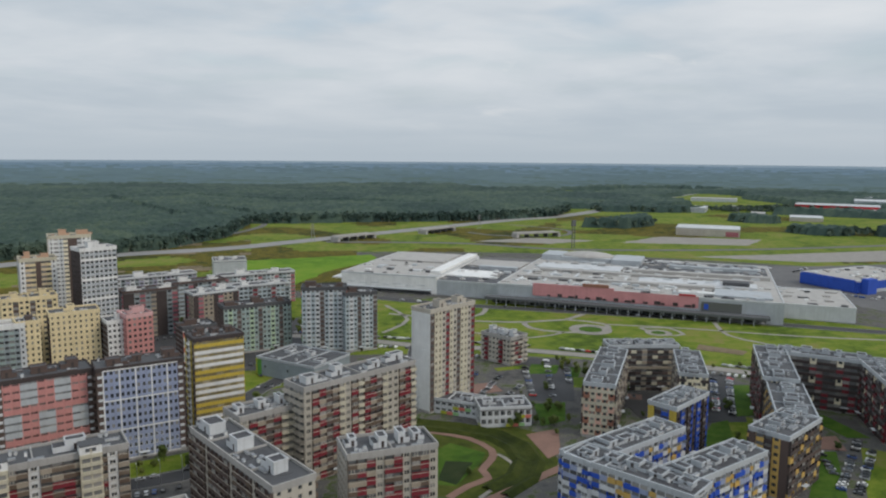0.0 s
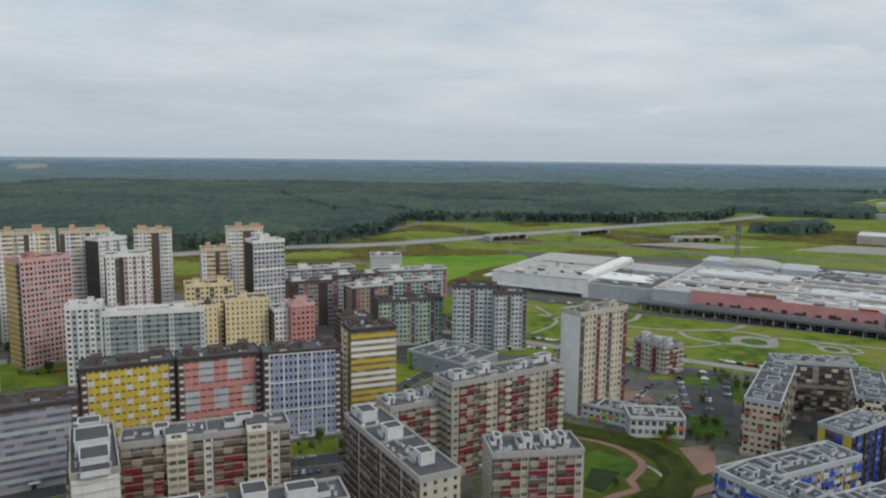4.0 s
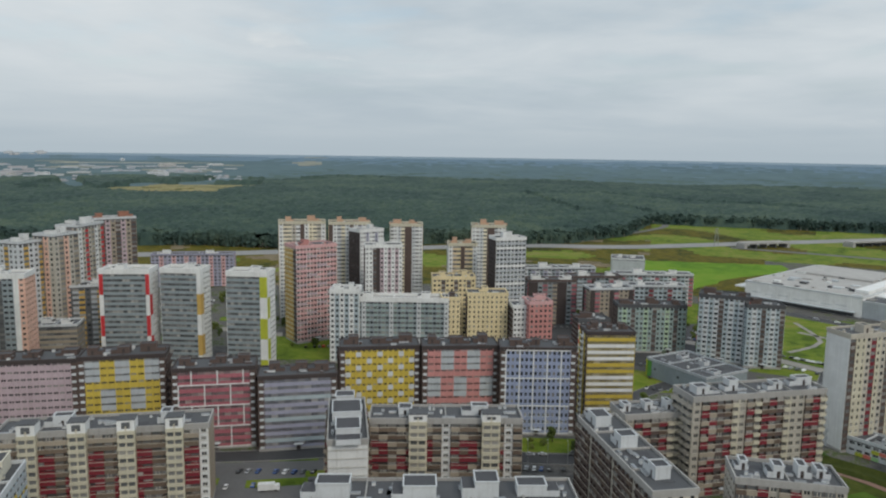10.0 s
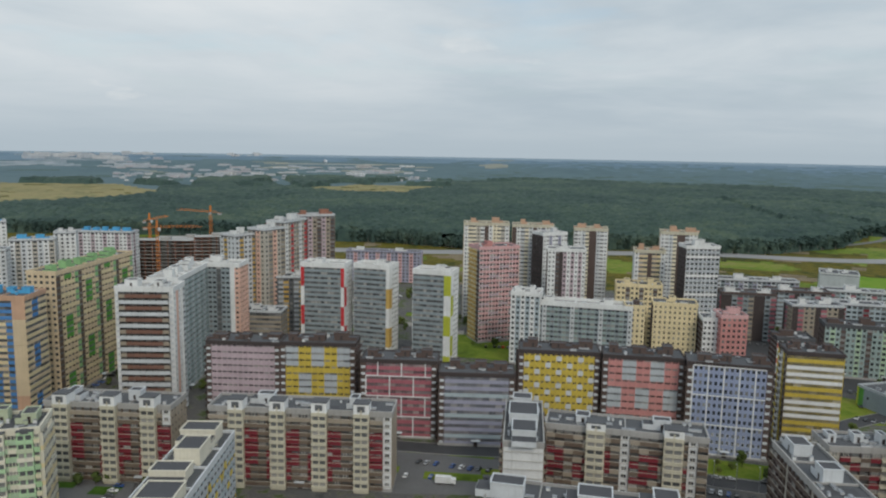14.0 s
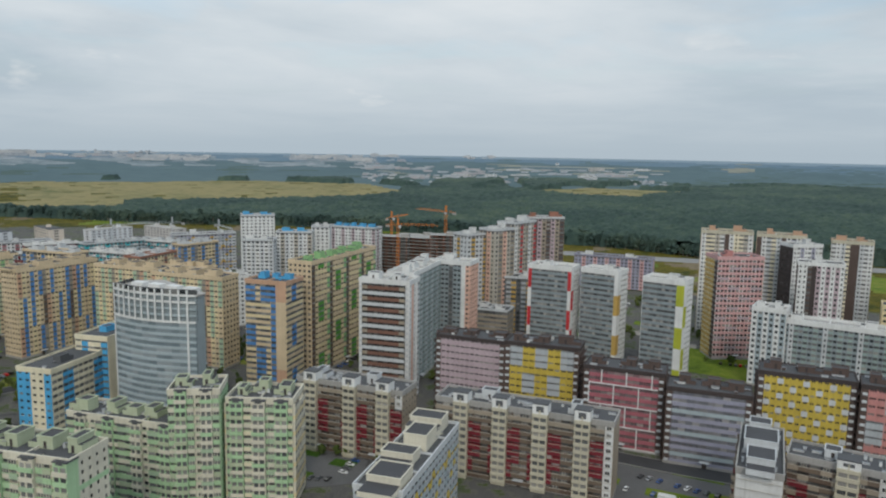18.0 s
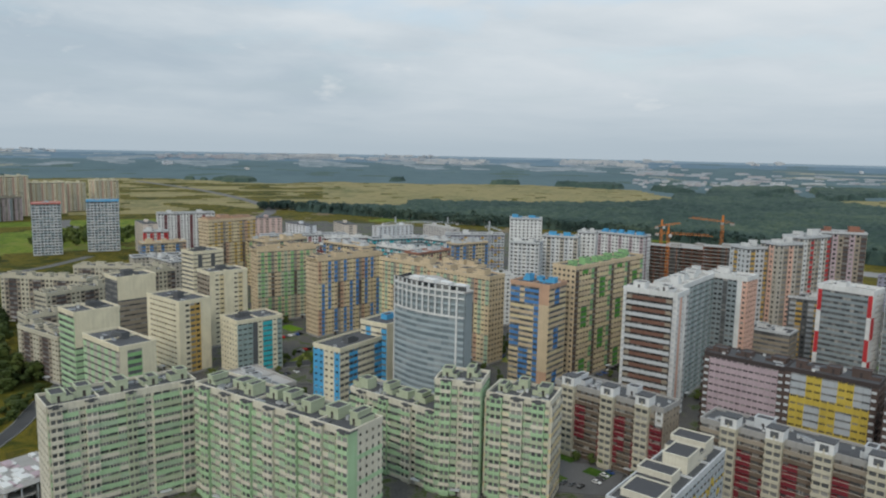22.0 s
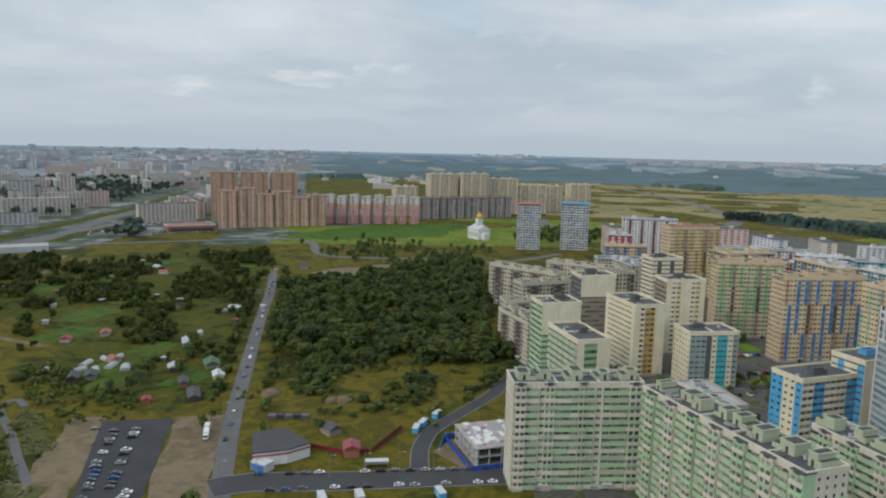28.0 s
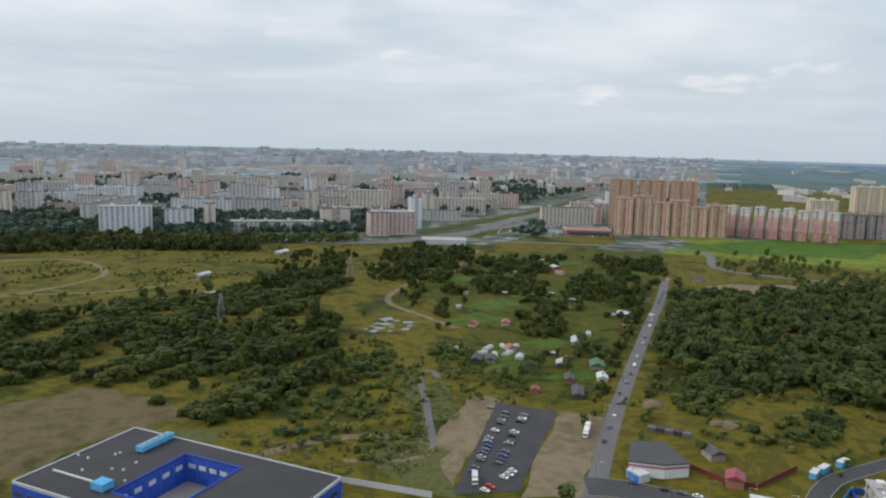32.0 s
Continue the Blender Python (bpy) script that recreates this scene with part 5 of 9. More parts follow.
def ground_mat(name, stops, size, big, rough=0.95, fine=0.8):
    """Grown or bare ground: colours mixed by noise at two sizes."""
    m = bpy.data.materials.new(name)
    m.use_nodes = True
    t = m.node_tree
    p = t.nodes["Principled BSDF"]
    co = t.nodes.new("ShaderNodeTexCoord")
    vec = co.outputs["Object"]
    a = noise_node(t, vec, 1 / size, 6.0, 0.62, 0.5)
    b = noise_node(t, vec, 1 / big, 4.0, 0.55, 0.8)
    c = noise_node(t, vec, 1 / fine, 4.0, 0.6)
    s = math_node(t, "ADD", math_node(t, "ADD", math_node(t, "MULTIPLY", a, 0.45), math_node(t, "MULTIPLY", b, 0.4)), math_node(t, "MULTIPLY", c, 0.15))
    t.links.new(ramp(t, s, stops), p.inputs["Base Color"])
    p.inputs["Roughness"].default_value = rough
    p.inputs["Specular IOR Level"].default_value = 0.15
    bp = t.nodes.new("ShaderNodeBump")
    bp.inputs["Strength"].default_value, bp.inputs["Distance"].default_value = 0.5, 0.4
    t.links.new(c, bp.inputs["Height"])
    t.links.new(bp.outputs[0], p.inputs["Normal"])
    MATS[name] = m
    return m


ground_mat("town_ground", [(0.40, (0.062, 0.061, 0.060)), (0.46, (0.110, 0.106, 0.100)), (0.50, (0.090, 0.087, 0.082)), (0.525, (0.140, 0.130, 0.115)), (0.56, (0.056, 0.084, 0.018)), (0.61, (0.095, 0.094, 0.080))], 7, 26)
ground_mat("rough_grass", [(0.41, (0.024, 0.029, 0.005)), (0.455, (0.041, 0.046, 0.005)), (0.50, (0.080, 0.075, 0.007)), (0.535, (0.132, 0.103, 0.011)), (0.57, (0.055, 0.055, 0.007)), (0.62, (0.088, 0.071, 0.012))], 14, 75)
ground_mat("garden_grass", [(0.42, (0.020, 0.027, 0.003)), (0.47, (0.040, 0.050, 0.005)), (0.51, (0.072, 0.082, 0.007)), (0.54, (0.048, 0.048, 0.006)), (0.59, (0.098, 0.078, 0.013))], 8, 30)
ground_mat("lawn", [(0.40, (0.055, 0.088, 0.010)), (0.47, (0.100, 0.148, 0.015)), (0.53, (0.145, 0.182, 0.022)), (0.60, (0.180, 0.172, 0.050))], 10, 60)
ground_mat("plot_grass", [(0.40, (0.030, 0.058, 0.010)), (0.5, (0.058, 0.100, 0.014)), (0.60, (0.085, 0.105, 0.020))], 5, 20)
ground_mat("court_lawn", [(0.40, (0.032, 0.070, 0.010)), (0.5, (0.052, 0.108, 0.012)), (0.60, (0.078, 0.126, 0.018))], 6, 30)
surface("dark_paving", (0.085, 0.078, 0.072), 0.9, 0.25, 0.7, 8.0, 0.25)
ground_mat("bright_grass", [(0.40, (0.070, 0.155, 0.010)), (0.5, (0.118, 0.215, 0.015)), (0.60, (0.15, 0.225, 0.024))], 20, 120)
ground_mat("forest_floor", [(0.36, (0.013, 0.023, 0.010)), (0.5, (0.024, 0.038, 0.014)), (0.66, (0.042, 0.050, 0.02))], 12, 90)
ground_mat("field", [(0.40, (0.115, 0.122, 0.05)), (0.47, (0.205, 0.182, 0.085)), (0.53, (0.265, 0.222, 0.105)), (0.60, (0.16, 0.158, 0.068))], 30, 260)
ground_mat("bare_earth", [(0.38, (0.105, 0.082, 0.050)), (0.48, (0.150, 0.118, 0.073)), (0.56, (0.195, 0.155, 0.098)), (0.66, (0.14, 0.112, 0.070))], 6, 30)
ground_mat("turned_earth", [(0.38, (0.052, 0.048, 0.016)), (0.47, (0.092, 0.076, 0.034)), (0.54, (0.128, 0.100, 0.052)), (0.62, (0.080, 0.072, 0.026))], 9, 40)
ground_mat("weeds", [(0.38, (0.045, 0.058, 0.014)), (0.48, (0.095, 0.098, 0.034)), (0.56, (0.060, 0.070, 0.018)), (0.66, (0.135, 0.125, 0.055))], 3, 14)
# city ground colours are lifted towards grey-blue haze
ground_mat("city_ground", [(0.42, (0.042, 0.062, 0.044)), (0.49, (0.070, 0.092, 0.064)), (0.52, (0.120, 0.132, 0.112)), (0.56, (0.21, 0.215, 0.21)), (0.62, (0.30, 0.30, 0.30))], 22, 90)
# aerial haze is put into these far colours, stronger towards the skyline
ground_mat("hazed_woods", [(0.36, (0.050, 0.084, 0.080)), (0.5, (0.068, 0.106, 0.098)), (0.66, (0.088, 0.130, 0.114))], 60, 500)
ground_mat("hazed_fields", [(0.36, (0.13, 0.15, 0.135)), (0.5, (0.22, 0.225, 0.185)), (0.66, (0.32, 0.30, 0.24))], 120, 700)
ground_mat("hazed_middle_woods", [(0.36, (0.066, 0.108, 0.122)), (0.5, (0.086, 0.132, 0.146)), (0.66, (0.108, 0.158, 0.168))], 80, 600)
ground_mat("hazed_skyline_woods", [(0.36, (0.092, 0.148, 0.196)), (0.5, (0.116, 0.176, 0.226)), (0.66, (0.145, 0.205, 0.25))], 90, 700)
ground_mat("hazed_city", [(0.40, (0.10, 0.145, 0.165)), (0.47, (0.15, 0.19, 0.21)), (0.54, (0.23, 0.26, 0.275)), (0.62, (0.31, 0.325, 0.34))], 50, 300)
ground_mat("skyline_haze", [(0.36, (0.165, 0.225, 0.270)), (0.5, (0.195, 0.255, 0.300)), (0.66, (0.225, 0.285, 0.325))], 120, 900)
ZONES = ("town_ground", "rough_grass", "lawn", "forest_floor", "field", "bare_earth", "city_ground", "hazed_woods", "hazed_fields", "hazed_city", "hazed_skyline_woods", "hazed_middle_woods", "skyline_haze")


def nz(x, y, s, k=0.0):
    return noise.noise(Vector((x / s, y / s, k)))


def edge_of_woods(az):
    xs = (-12, -10, -9, -3, 4, 12, 15, 16.7, 21, 25.4, 28.6, 39, 44, 50, 55, 72, 78, 83.4, 88, 97)
    ys = (1720, 1600, 1465, 1335, 1300, 1285, 1285, 1080, 968, 938, 938, 905, 884, 932, 955, 1085, 1145, 1160, 1230, 1400)
    return float(np.interp(az, xs, ys))


def open_land(az):
    """Range at which the fields beyond the forest end."""
    xs = (44, 46, 47.2, 48.6, 52, 55.6, 57, 66, 68, 70, 74, 78, 87, 93, 97, 100, 106, 120)
    ys = (2436, 2400, 2420, 2420, 2436, 2310, 2100, 2100, 2150, 2480, 2500, 2600, 2500, 2543, 2400, 2431, 2750, 2700)
    return float(np.interp(az, xs, ys))


def beyond(az, r, x, y):
    """Hazy country past the fields: a belt of woods, settlements, then woods to the skyline."""
    if az > 68 + nz(r / 400, 0.0, 1.0, 5.0) * 4:
        if r < 4500 + nz(az / 4, 0.0, 1.0, 6.0) * 900:
            return 11 if nz(az / 3, r / 300, 1.0, 9.0) < 0.34 else 7
        if r < 8800 and nz(az / 3, r / 1500, 1.0, 7.0) > 0.02:
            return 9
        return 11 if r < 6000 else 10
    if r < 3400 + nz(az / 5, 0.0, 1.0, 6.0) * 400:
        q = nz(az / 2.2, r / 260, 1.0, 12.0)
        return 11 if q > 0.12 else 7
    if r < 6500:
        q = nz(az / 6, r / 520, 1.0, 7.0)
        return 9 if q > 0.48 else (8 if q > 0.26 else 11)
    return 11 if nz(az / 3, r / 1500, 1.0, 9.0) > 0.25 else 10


def zone(az, r, x, y):
    """Which ground lies at this turn and range."""
    if r > 9600 + nz(az / 3, 0.0, 1.0, 15.0) * 900:
        return 12
    if 43.5 + nz(r / 300, 0.0, 1.0, 2.0) * 2 < az < 116 + nz(r / 500, 0.0, 1.0, 8.0) * 6 and r > open_land(az) + nz(x, y, 120, 3.0) * 60:
        return beyond(az, r, x, y)
    j = nz(x, y, 160, 3.0) * 70 + nz(x, y, 40, 9.0) * 18
    far = r > 2600
    if r > 2750 + j * 3 and az < 131 + nz(r / 500, 0.0, 1.0, 8.0) * 9:
        # by degrees more haze in the woods' colour towards the skyline, open land shows in long thin strips
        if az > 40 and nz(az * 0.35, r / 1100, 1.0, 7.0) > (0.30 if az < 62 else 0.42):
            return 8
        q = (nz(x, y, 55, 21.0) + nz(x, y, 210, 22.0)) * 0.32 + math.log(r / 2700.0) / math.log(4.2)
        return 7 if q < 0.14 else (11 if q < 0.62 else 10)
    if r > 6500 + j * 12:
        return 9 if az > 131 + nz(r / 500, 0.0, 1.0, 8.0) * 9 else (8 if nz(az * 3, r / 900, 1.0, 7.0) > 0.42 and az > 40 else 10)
    if az < 15:
        if r < 425:
            return 0
        if r < 590 + (az + 35) * 0.3:
            return 2
        if r < 900 and az < 7:
            return 0
        if az >= 7 and 640 < r < 905:
            return 1
        if az >= 7 and r < 640:
            return 0
        e = edge_of_woods(az)
        if az > -9 + j * 0.02:
            return (2 if nz(x, y, 120, 1.0) > -0.12 else 1) if r < e + j * 0.15 else (7 if far else 3)
        if far:
            return 7 if nz(x, y, 500, 2.0) < 0.2 else 8
        return (3 if nz(x, y, 170, 2.0) < -0.30 and r > 1250 else (1 if nz(x, y, 220, 6.0) < -0.12 else 2)) if r < 1700 else (7 if nz(x, y, 300, 2.0) < 0.1 else 2)
    if az < 100 + nz(x, y, 260, 11.0) * 14:
        e = edge_of_woods(az)
        t = float(np.interp(az, (15, 30, 50, 60, 75, 100), (640, 640, 640, 800, 1030, 1230)))
        if r < t:
            return 0
        if r < e + j * 0.12:
            return 2 if nz(x, y, 90, 1.0) > 0.16 else (5 if nz(x, y, 60, 5.0) > 0.3 else 1)
        w = float(np.interp(az, (15, 44, 45, 47, 48.6, 53, 56, 60, 65, 68, 74, 82, 87, 95, 98, 102), (9999, 9999, 2436, 2340, 2080, 2110, 2230, 2100, 2100, 1990, 1800, 1745, 1735, 1640, 1480, 1450)))
        if 87.6 < az < 94 + j * 0.02 and 1400 + j < r < 1590 + j * 0.5:
            return 4
        # the crowns hide a strip of the land behind them
        if r < w * 0.885 + j * 0.6:
            return 7 if far else 3
        if 57 < az < 67:
            return 7 if far else 3
        if az > 94:
            return 4 if nz(az / 4, r / 90, 1.0, 4.0) > 0.06 else 1
        return 4 if nz(az / 2, r / 70, 1.0, 4.0) > -0.42 else 1
    if az < 119 + nz(r / 260, 0.0, 1.0, 4.0) * 12:
        if r < 620:
            return 0 if az < 112 else 1
        if r < 900:
            return 1
        if r < 1250:
            return 2 if nz(x, y, 120) > -0.2 else 1
        if r < 1330:
            return 1
        return 4 if nz(az / 4, r / 120, 1.0, 4.0) > 0.0 else 1
    if r < 890:
        return 1
    if az < 133 + nz(x, y, 130, 12.0) * 7 and r < 1080 + j:
        return 2
    if r < 2600:
        return 6 if az > 131 or r < 1400 else 1
    return 9 if az > 131 + nz(r / 500, 0.0, 1.0, 8.0) * 9 else (7 if nz(az * 4, r / 600, 1.0, 7.0) < 0.25 else 8)


def land():
    """One sheet from under the camera to the skyline; its faces take their zone's material."""
    rad = [0.0, 40.0, 90.0] + [140 + 12 * k for k in range(72)]
    r = rad[-1]
    while r < SHEET_END:
        tr = true_range(r)
        r += max(10.0, min(55.0, r * 0.012))
        rad.append(min(r, SHEET_END))
    azs = list(np.arange(-40.0, 192.0, 0.45)) + list(np.arange(192.0, 320.0, 4.0))
    n, m = len(azs), len(rad)
    a = np.radians(np.array(azs))
    R = np.array(rad)
    z = np.array([lift(q) for q in rad])
    v = np.stack([-np.sin(a)[None, :] * R[:, None], np.cos(a)[None, :] * R[:, None], np.repeat(z[:, None], n, 1)], 2).reshape(-1, 3)
    i, k = np.meshgrid(np.arange(m - 1), np.arange(n), indexing="ij")
    k2 = (k + 1) % n
    faces = np.stack([i * n + k, i * n + k2, (i + 1) * n + k2, (i + 1) * n + k], 2).reshape(-1, 4)
    idx = np.zeros(len(faces), dtype=np.int32)
    q = 0
    for ii in range(m - 1):
        rm = (rad[ii] + rad[ii + 1]) / 2
        tr = true_range(rm)
        for kk in range(n):
            az = azs[kk] + 0.22
            x, y = -math.sin(radians(az)) * tr, math.cos(radians(az)) * tr
            if az > 192:
                az = 20.0 if tr > 2600 else 121.0
            idx[q] = zone(az, tr, x, y)
            q += 1
    split = next(q for q in range(m) if rad[q] > FLAT_END) * n
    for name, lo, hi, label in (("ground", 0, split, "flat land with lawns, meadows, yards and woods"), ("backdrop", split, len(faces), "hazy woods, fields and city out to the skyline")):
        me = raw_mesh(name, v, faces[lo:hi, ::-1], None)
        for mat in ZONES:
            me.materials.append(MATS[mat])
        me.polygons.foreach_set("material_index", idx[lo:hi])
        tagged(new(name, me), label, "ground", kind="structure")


land()


RIDES = (((-801, 1758), (-475, 1298), 26), ((-672, 1881), (-355, 1750), 60), ((-527, 1559), (-362, 1351), 24), ((-355, 1750), (60, 1640), 45))


def in_ride(x, y):
    """True on the felled strips that cross the woods."""
    for (ax, ay), (bx, by), wide in RIDES:
        dx, dy = bx - ax, by - ay
        t = max(0.0, min(1.0, ((x - ax) * dx + (y - ay) * dy) / (dx * dx + dy * dy)))
        if math.hypot(x - ax - t * dx, y - ay - t * dy) < wide * (0.35 + 0.15 * nz(x, y, 90, 4.0)):
            return True
    return False


def woods_canopy(name, az0, az1, d_az, label, want):
    """The closed crowns of the woods: a rough sheet of tree tops with a steep edge."""
    dys = np.arange(8.0, 172.0, 0.8)
    rads = [1 / (d / (EYE * 1281.0)) for d in dys][::-1]
    rng = np.random.RandomState(5)
    rows_r = []
    for tr in rads:
        if tr <= FLAT_END:
            rows_r.append((tr, tr))
        else:
            inv = 1 / tr
            r = FLAT_END + (inv - 1 / FLAT_END) / (1 / LAST - 1 / FLAT_END) * (SHEET_END - FLAT_END)
            if r < SHEET_END - 5:
                rows_r.append((r, tr))
    azs = np.arange(az0, az1, d_az)
    n = len(azs)
    v, ok = [], []
    for r, tr in rows_r:
        s = r / tr
        for az in azs:
            a = radians(az + rng.uniform(-0.3, 0.3) * d_az)
            x, y = -math.sin(a) * tr, math.cos(a) * tr
            h = (14 + 5 * nz(x, y, 240, 1.0) + 3 * nz(x, y, 60, 2.0) + rng.uniform(-2.6, 2.6)) * s
            if tr < 2000 and in_ride(x, y):
                h *= 0.25
            ok.append(tr < 2750 + 500 * nz(x, y, 420, 8.0) and zone(az, tr, x, y) in want)
            v.append((-math.sin(a) * r, math.cos(a) * r, lift(r) + h))
    ok = np.array(ok).reshape(-1, n)
    v = np.array(v)
    lowv = ~ok
    faces = []
    base = v.copy().reshape(-1, n, 3)
    for i in range(len(rows_r)):
        rr = lift(rows_r[i][0])
        base[i, lowv[i], 2] = rr - 0.5
    for i in range(len(rows_r) - 1):
        for k in range(n - 1):
            if ok[i, k] or ok[i + 1, k] or ok[i, k + 1] or ok[i + 1, k + 1]:
                faces.append((i * n + k, (i + 1) * n + k, (i + 1) * n + k + 1, i * n + k + 1))
    me = raw_mesh(name, base.reshape(-1, 3), np.array(faces)[:, ::-1], "canopy")
    return tagged(new(name, me), label, "woods", kind="stuff")


# a mild blue haze of distance is put into the crown greens
ground_mat("canopy", [(0.40, (0.029, 0.050, 0.046)), (0.47, (0.041, 0.067, 0.057)), (0.53, (0.054, 0.083, 0.066)), (0.60, (0.074, 0.103, 0.072))], 22, 260, fine=5.0)
woods_canopy("distant_woods", -36.0, 131.0, 0.22, "wide dark green forest behind the town", (3, 7))


# ---- roads, paths and lawns ----
surface("motorway", (0.27, 0.265, 0.26), 0.9, 0.15, 1.5, 30.0, 0.15)
surface("pale_asphalt", (0.135, 0.132, 0.13), 0.9, 0.2, 0.8, 16.0, 0.2)
def strip(name, pts, width, z, mat, label="", category="road", kerb=None):
    """A ribbon of road along a line of plan points, rounded by a spline."""
    pts = [Vector((p[0], p[1])) for p in pts]
    line = []
    for k in range(len(pts) - 1):
        p0, p1, p2, p3 = pts[max(0, k - 1)], pts[k], pts[k + 1], pts[min(len(pts) - 1, k + 2)]
        n = max(2, int((p2 - p1).length / 12))
        for q in range(n):
            t = q / n
            line.append(0.5 * ((2 * p1) + (p2 - p0) * t + (2 * p0 - 5 * p1 + 4 * p2 - p3) * t * t + (3 * p1 - p0 - 3 * p2 + p3) * t ** 3))
    line.append(pts[-1])
    v, f = [], []
    def rail(o0, o1, z0, z1):
        base = len(v)
        for k, p in enumerate(line):
            d = (line[min(k + 1, len(line) - 1)] - line[max(k - 1, 0)]).normalized()
            nrm = Vector((-d.y, d.x))
            for o, zz in ((o0, z0), (o0, z1), (o1, z1), (o1, z0)):
                v.append((p.x + nrm.x * o, p.y + nrm.y * o, zz + lift(p.length)))
            if k:
                b = base + 4 * k
                for s in range(3):
                    f.append((b - 4 + s, b - 4 + s + 1, b + s + 1, b + s))
    rail(width / 2, -width / 2, z - 0.25, z)
    ob = tagged(new(name, raw_mesh(name, v, np.array(f)[:, ::-1], mat)), label, category, kind="structure")
    if kerb:
        for sgn in (-1, 1):
            v, f = [], []
            rail(sgn * width / 2 + 0.2, sgn * width / 2 - 0.2, z - 0.2, z + 0.14)
            part_of("kerb", raw_mesh("kerb", v, np.array(f)[:, ::-1], "kerb_stone"), ob)
    return ob


def patch(name, pts, z, mat, label, category="ground", soft=0.0):
    """A flat bed of ground with a slightly uneven edge."""
    bm = bmesh.new()
    ring = []
    n = len(pts)
    rnd = random.Random(len(label) * 7 + int(pts[0][0]))
    for k in range(n):
        p, q = Vector(pts[k]), Vector(pts[(k + 1) % n])
        m = max(1, int((q - p).length / 9)) if soft else 1
        for s in range(m):
            c = p.lerp(q, s / m)
            ring.append((c.x + rnd.uniform(-soft, soft), c.y + rnd.uniform(-soft, soft)))
    vs = [bm.verts.new((x, y, z)) for x, y in ring]
    fa = bm.faces.new(vs)
    if fa.normal.z < 0:
        fa.normal_flip()
    ex = bmesh.ops.extrude_face_region(bm, geom=[fa])
    for g in ex["geom"]:
        if isinstance(g, bmesh.types.BMVert):
            g.co.z = z - 0.0
    for g in vs:
        if g.is_valid:
            g.co.z = z - 0.3
    bmesh.ops.recalc_face_normals(bm, faces=bm.faces)
    bmesh.ops.triangulate(bm, faces=bm.faces)
    return tagged(new(name, bm_mesh(name, bm, mat)), label, category, kind="structure")


patch("meadow", [(-237, 800), (-84, 868), (-72, 815), (-114, 750), (-136, 660), (-186, 660)], 0.05, "bright_grass", "bright green mown meadow before the motorway", soft=3.0)
strip("road", [(-640, 560), (-469, 759), (-387, 843), (-275, 912), (-202, 990), (-74, 1133), (124, 1350), (235, 1449), (420, 1720), (665, 2151), (900, 2500)], 34, 0.12, "motorway", "wide pale ring motorway along the forest")
strip("road", [(-395, 850), (-340, 1000), (-309, 1115), (-303, 1225), (-348, 1330)], 11, 0.16, "pale_asphalt", "curved motorway slip road")
strip("road", [(-160, 990), (29, 985), (161, 930), (388, 940), (620, 1000)], 14, 0.16, "pale_asphalt", "wide road behind the shopping centre")
strip("road", [(118, 1260), (200, 1180), (180, 1090), (90, 1085), (40, 1130)], 8, 0.18, "pale_asphalt", "looping slip road on grass")
strip("road", [(-800, 420), (-640, 560)], 34, 0.12, "motorway", "wide pale ring motorway, farther stretch")
strip("road", [(-58, 601), (35, 568), (215, 523), (308, 492), (420, 470)], 12, 0.1, "asphalt", "road in front of the shopping centre", kerb=True)
strip("road", [(-100, 470), (-45, 458), (-15, 447), (56, 437), (149, 405), (233, 366), (300, 340)], 9, 0.1, "paving", "pale road behind the courts", kerb=True)
strip("road", [(-300, 120), (-240, 165), (-194, 200), (-156, 232), (-97, 258), (-50, 300), (-20, 360), (-15, 447)], 10, 0.1, "asphalt", "street between the slabs and the panel houses", kerb=True)
strip("road", [(-94, 262), (-92, 310), (-95, 350), (-70, 410), (-45, 455)], 9, 0.1, "asphalt", "side street past the school", kerb=True)
strip("road", [(-300, 120), (-330, 60), (-372, 30), (-402, -10), (-390, -60)], 10, 0.1, "asphalt", "street past the curved tower", kerb=True)
strip("road", [(-503, -478), (-430, -412), (-360, -354), (-248, -258), (-204, -219), (-160, -178), (-120, -143)], 7.6, 0.12, "pale_asphalt", "straight grey road through gardens and trees")
strip("road", [(-166, -188), (-178, -179), (-195, -154), (-214, -130), (-233, -105), (-284, -42)], 14.5, 0.16, "asphalt", "wide street lined with parked cars", kerb=True)
strip("road", [(-217, -134), (-233, -144), (-246, -149), (-258, -151), (-291, -150), (-312, -150), (-339, -154), (-376, -152), (-420, -120)], 7, 0.12, "asphalt", "side road beside the building site", kerb=True)
strip("road", [(240, -960), (43, -930), (-69, -900), (-220, -862), (-333, -812), (-429, -806), (-520, -855), (-661, -970), (-866, -1120), (-1213, -1400), (-1500, -1640)], 20, 0.14, "pale_asphalt", "wide city avenue")
for off in (-34, 36):
    strip("verge", [(-470 + off * 0.6, -840 - off * 0.8), (-661 + off * 0.6, -965 - off * 0.8), (-866 + off * 0.6, -1100 - off * 0.8), (-1213 + off * 0.6, -1370 - off * 0.8)], 26, 0.06 + 0.01 * (off > 0), "garden_grass", "green verge along the avenue", "verge")
strip("road", [(-361, -800), (-455, -838), (-608, -900), (-760, -985), (-866, -1045), (-1159, -1275), (-1410, -1511)], 18, 0.18, "pale_asphalt", "second carriageway of the avenue")
strip("road", [(-429, -806), (-560, -730), (-689, -612), (-610, -505), (-645, -420), (-690, -330), (-790, -300)], 10, 0.14, "pale_asphalt", "pale curved road past the field")
strip("road", [(-1161, -480), (-1060, -420), (-1100, -250), (-1400, -200), (-1900, -420), (-2400, -760)], 22, 0.14, "pale_asphalt", "motorway bending through the fields")
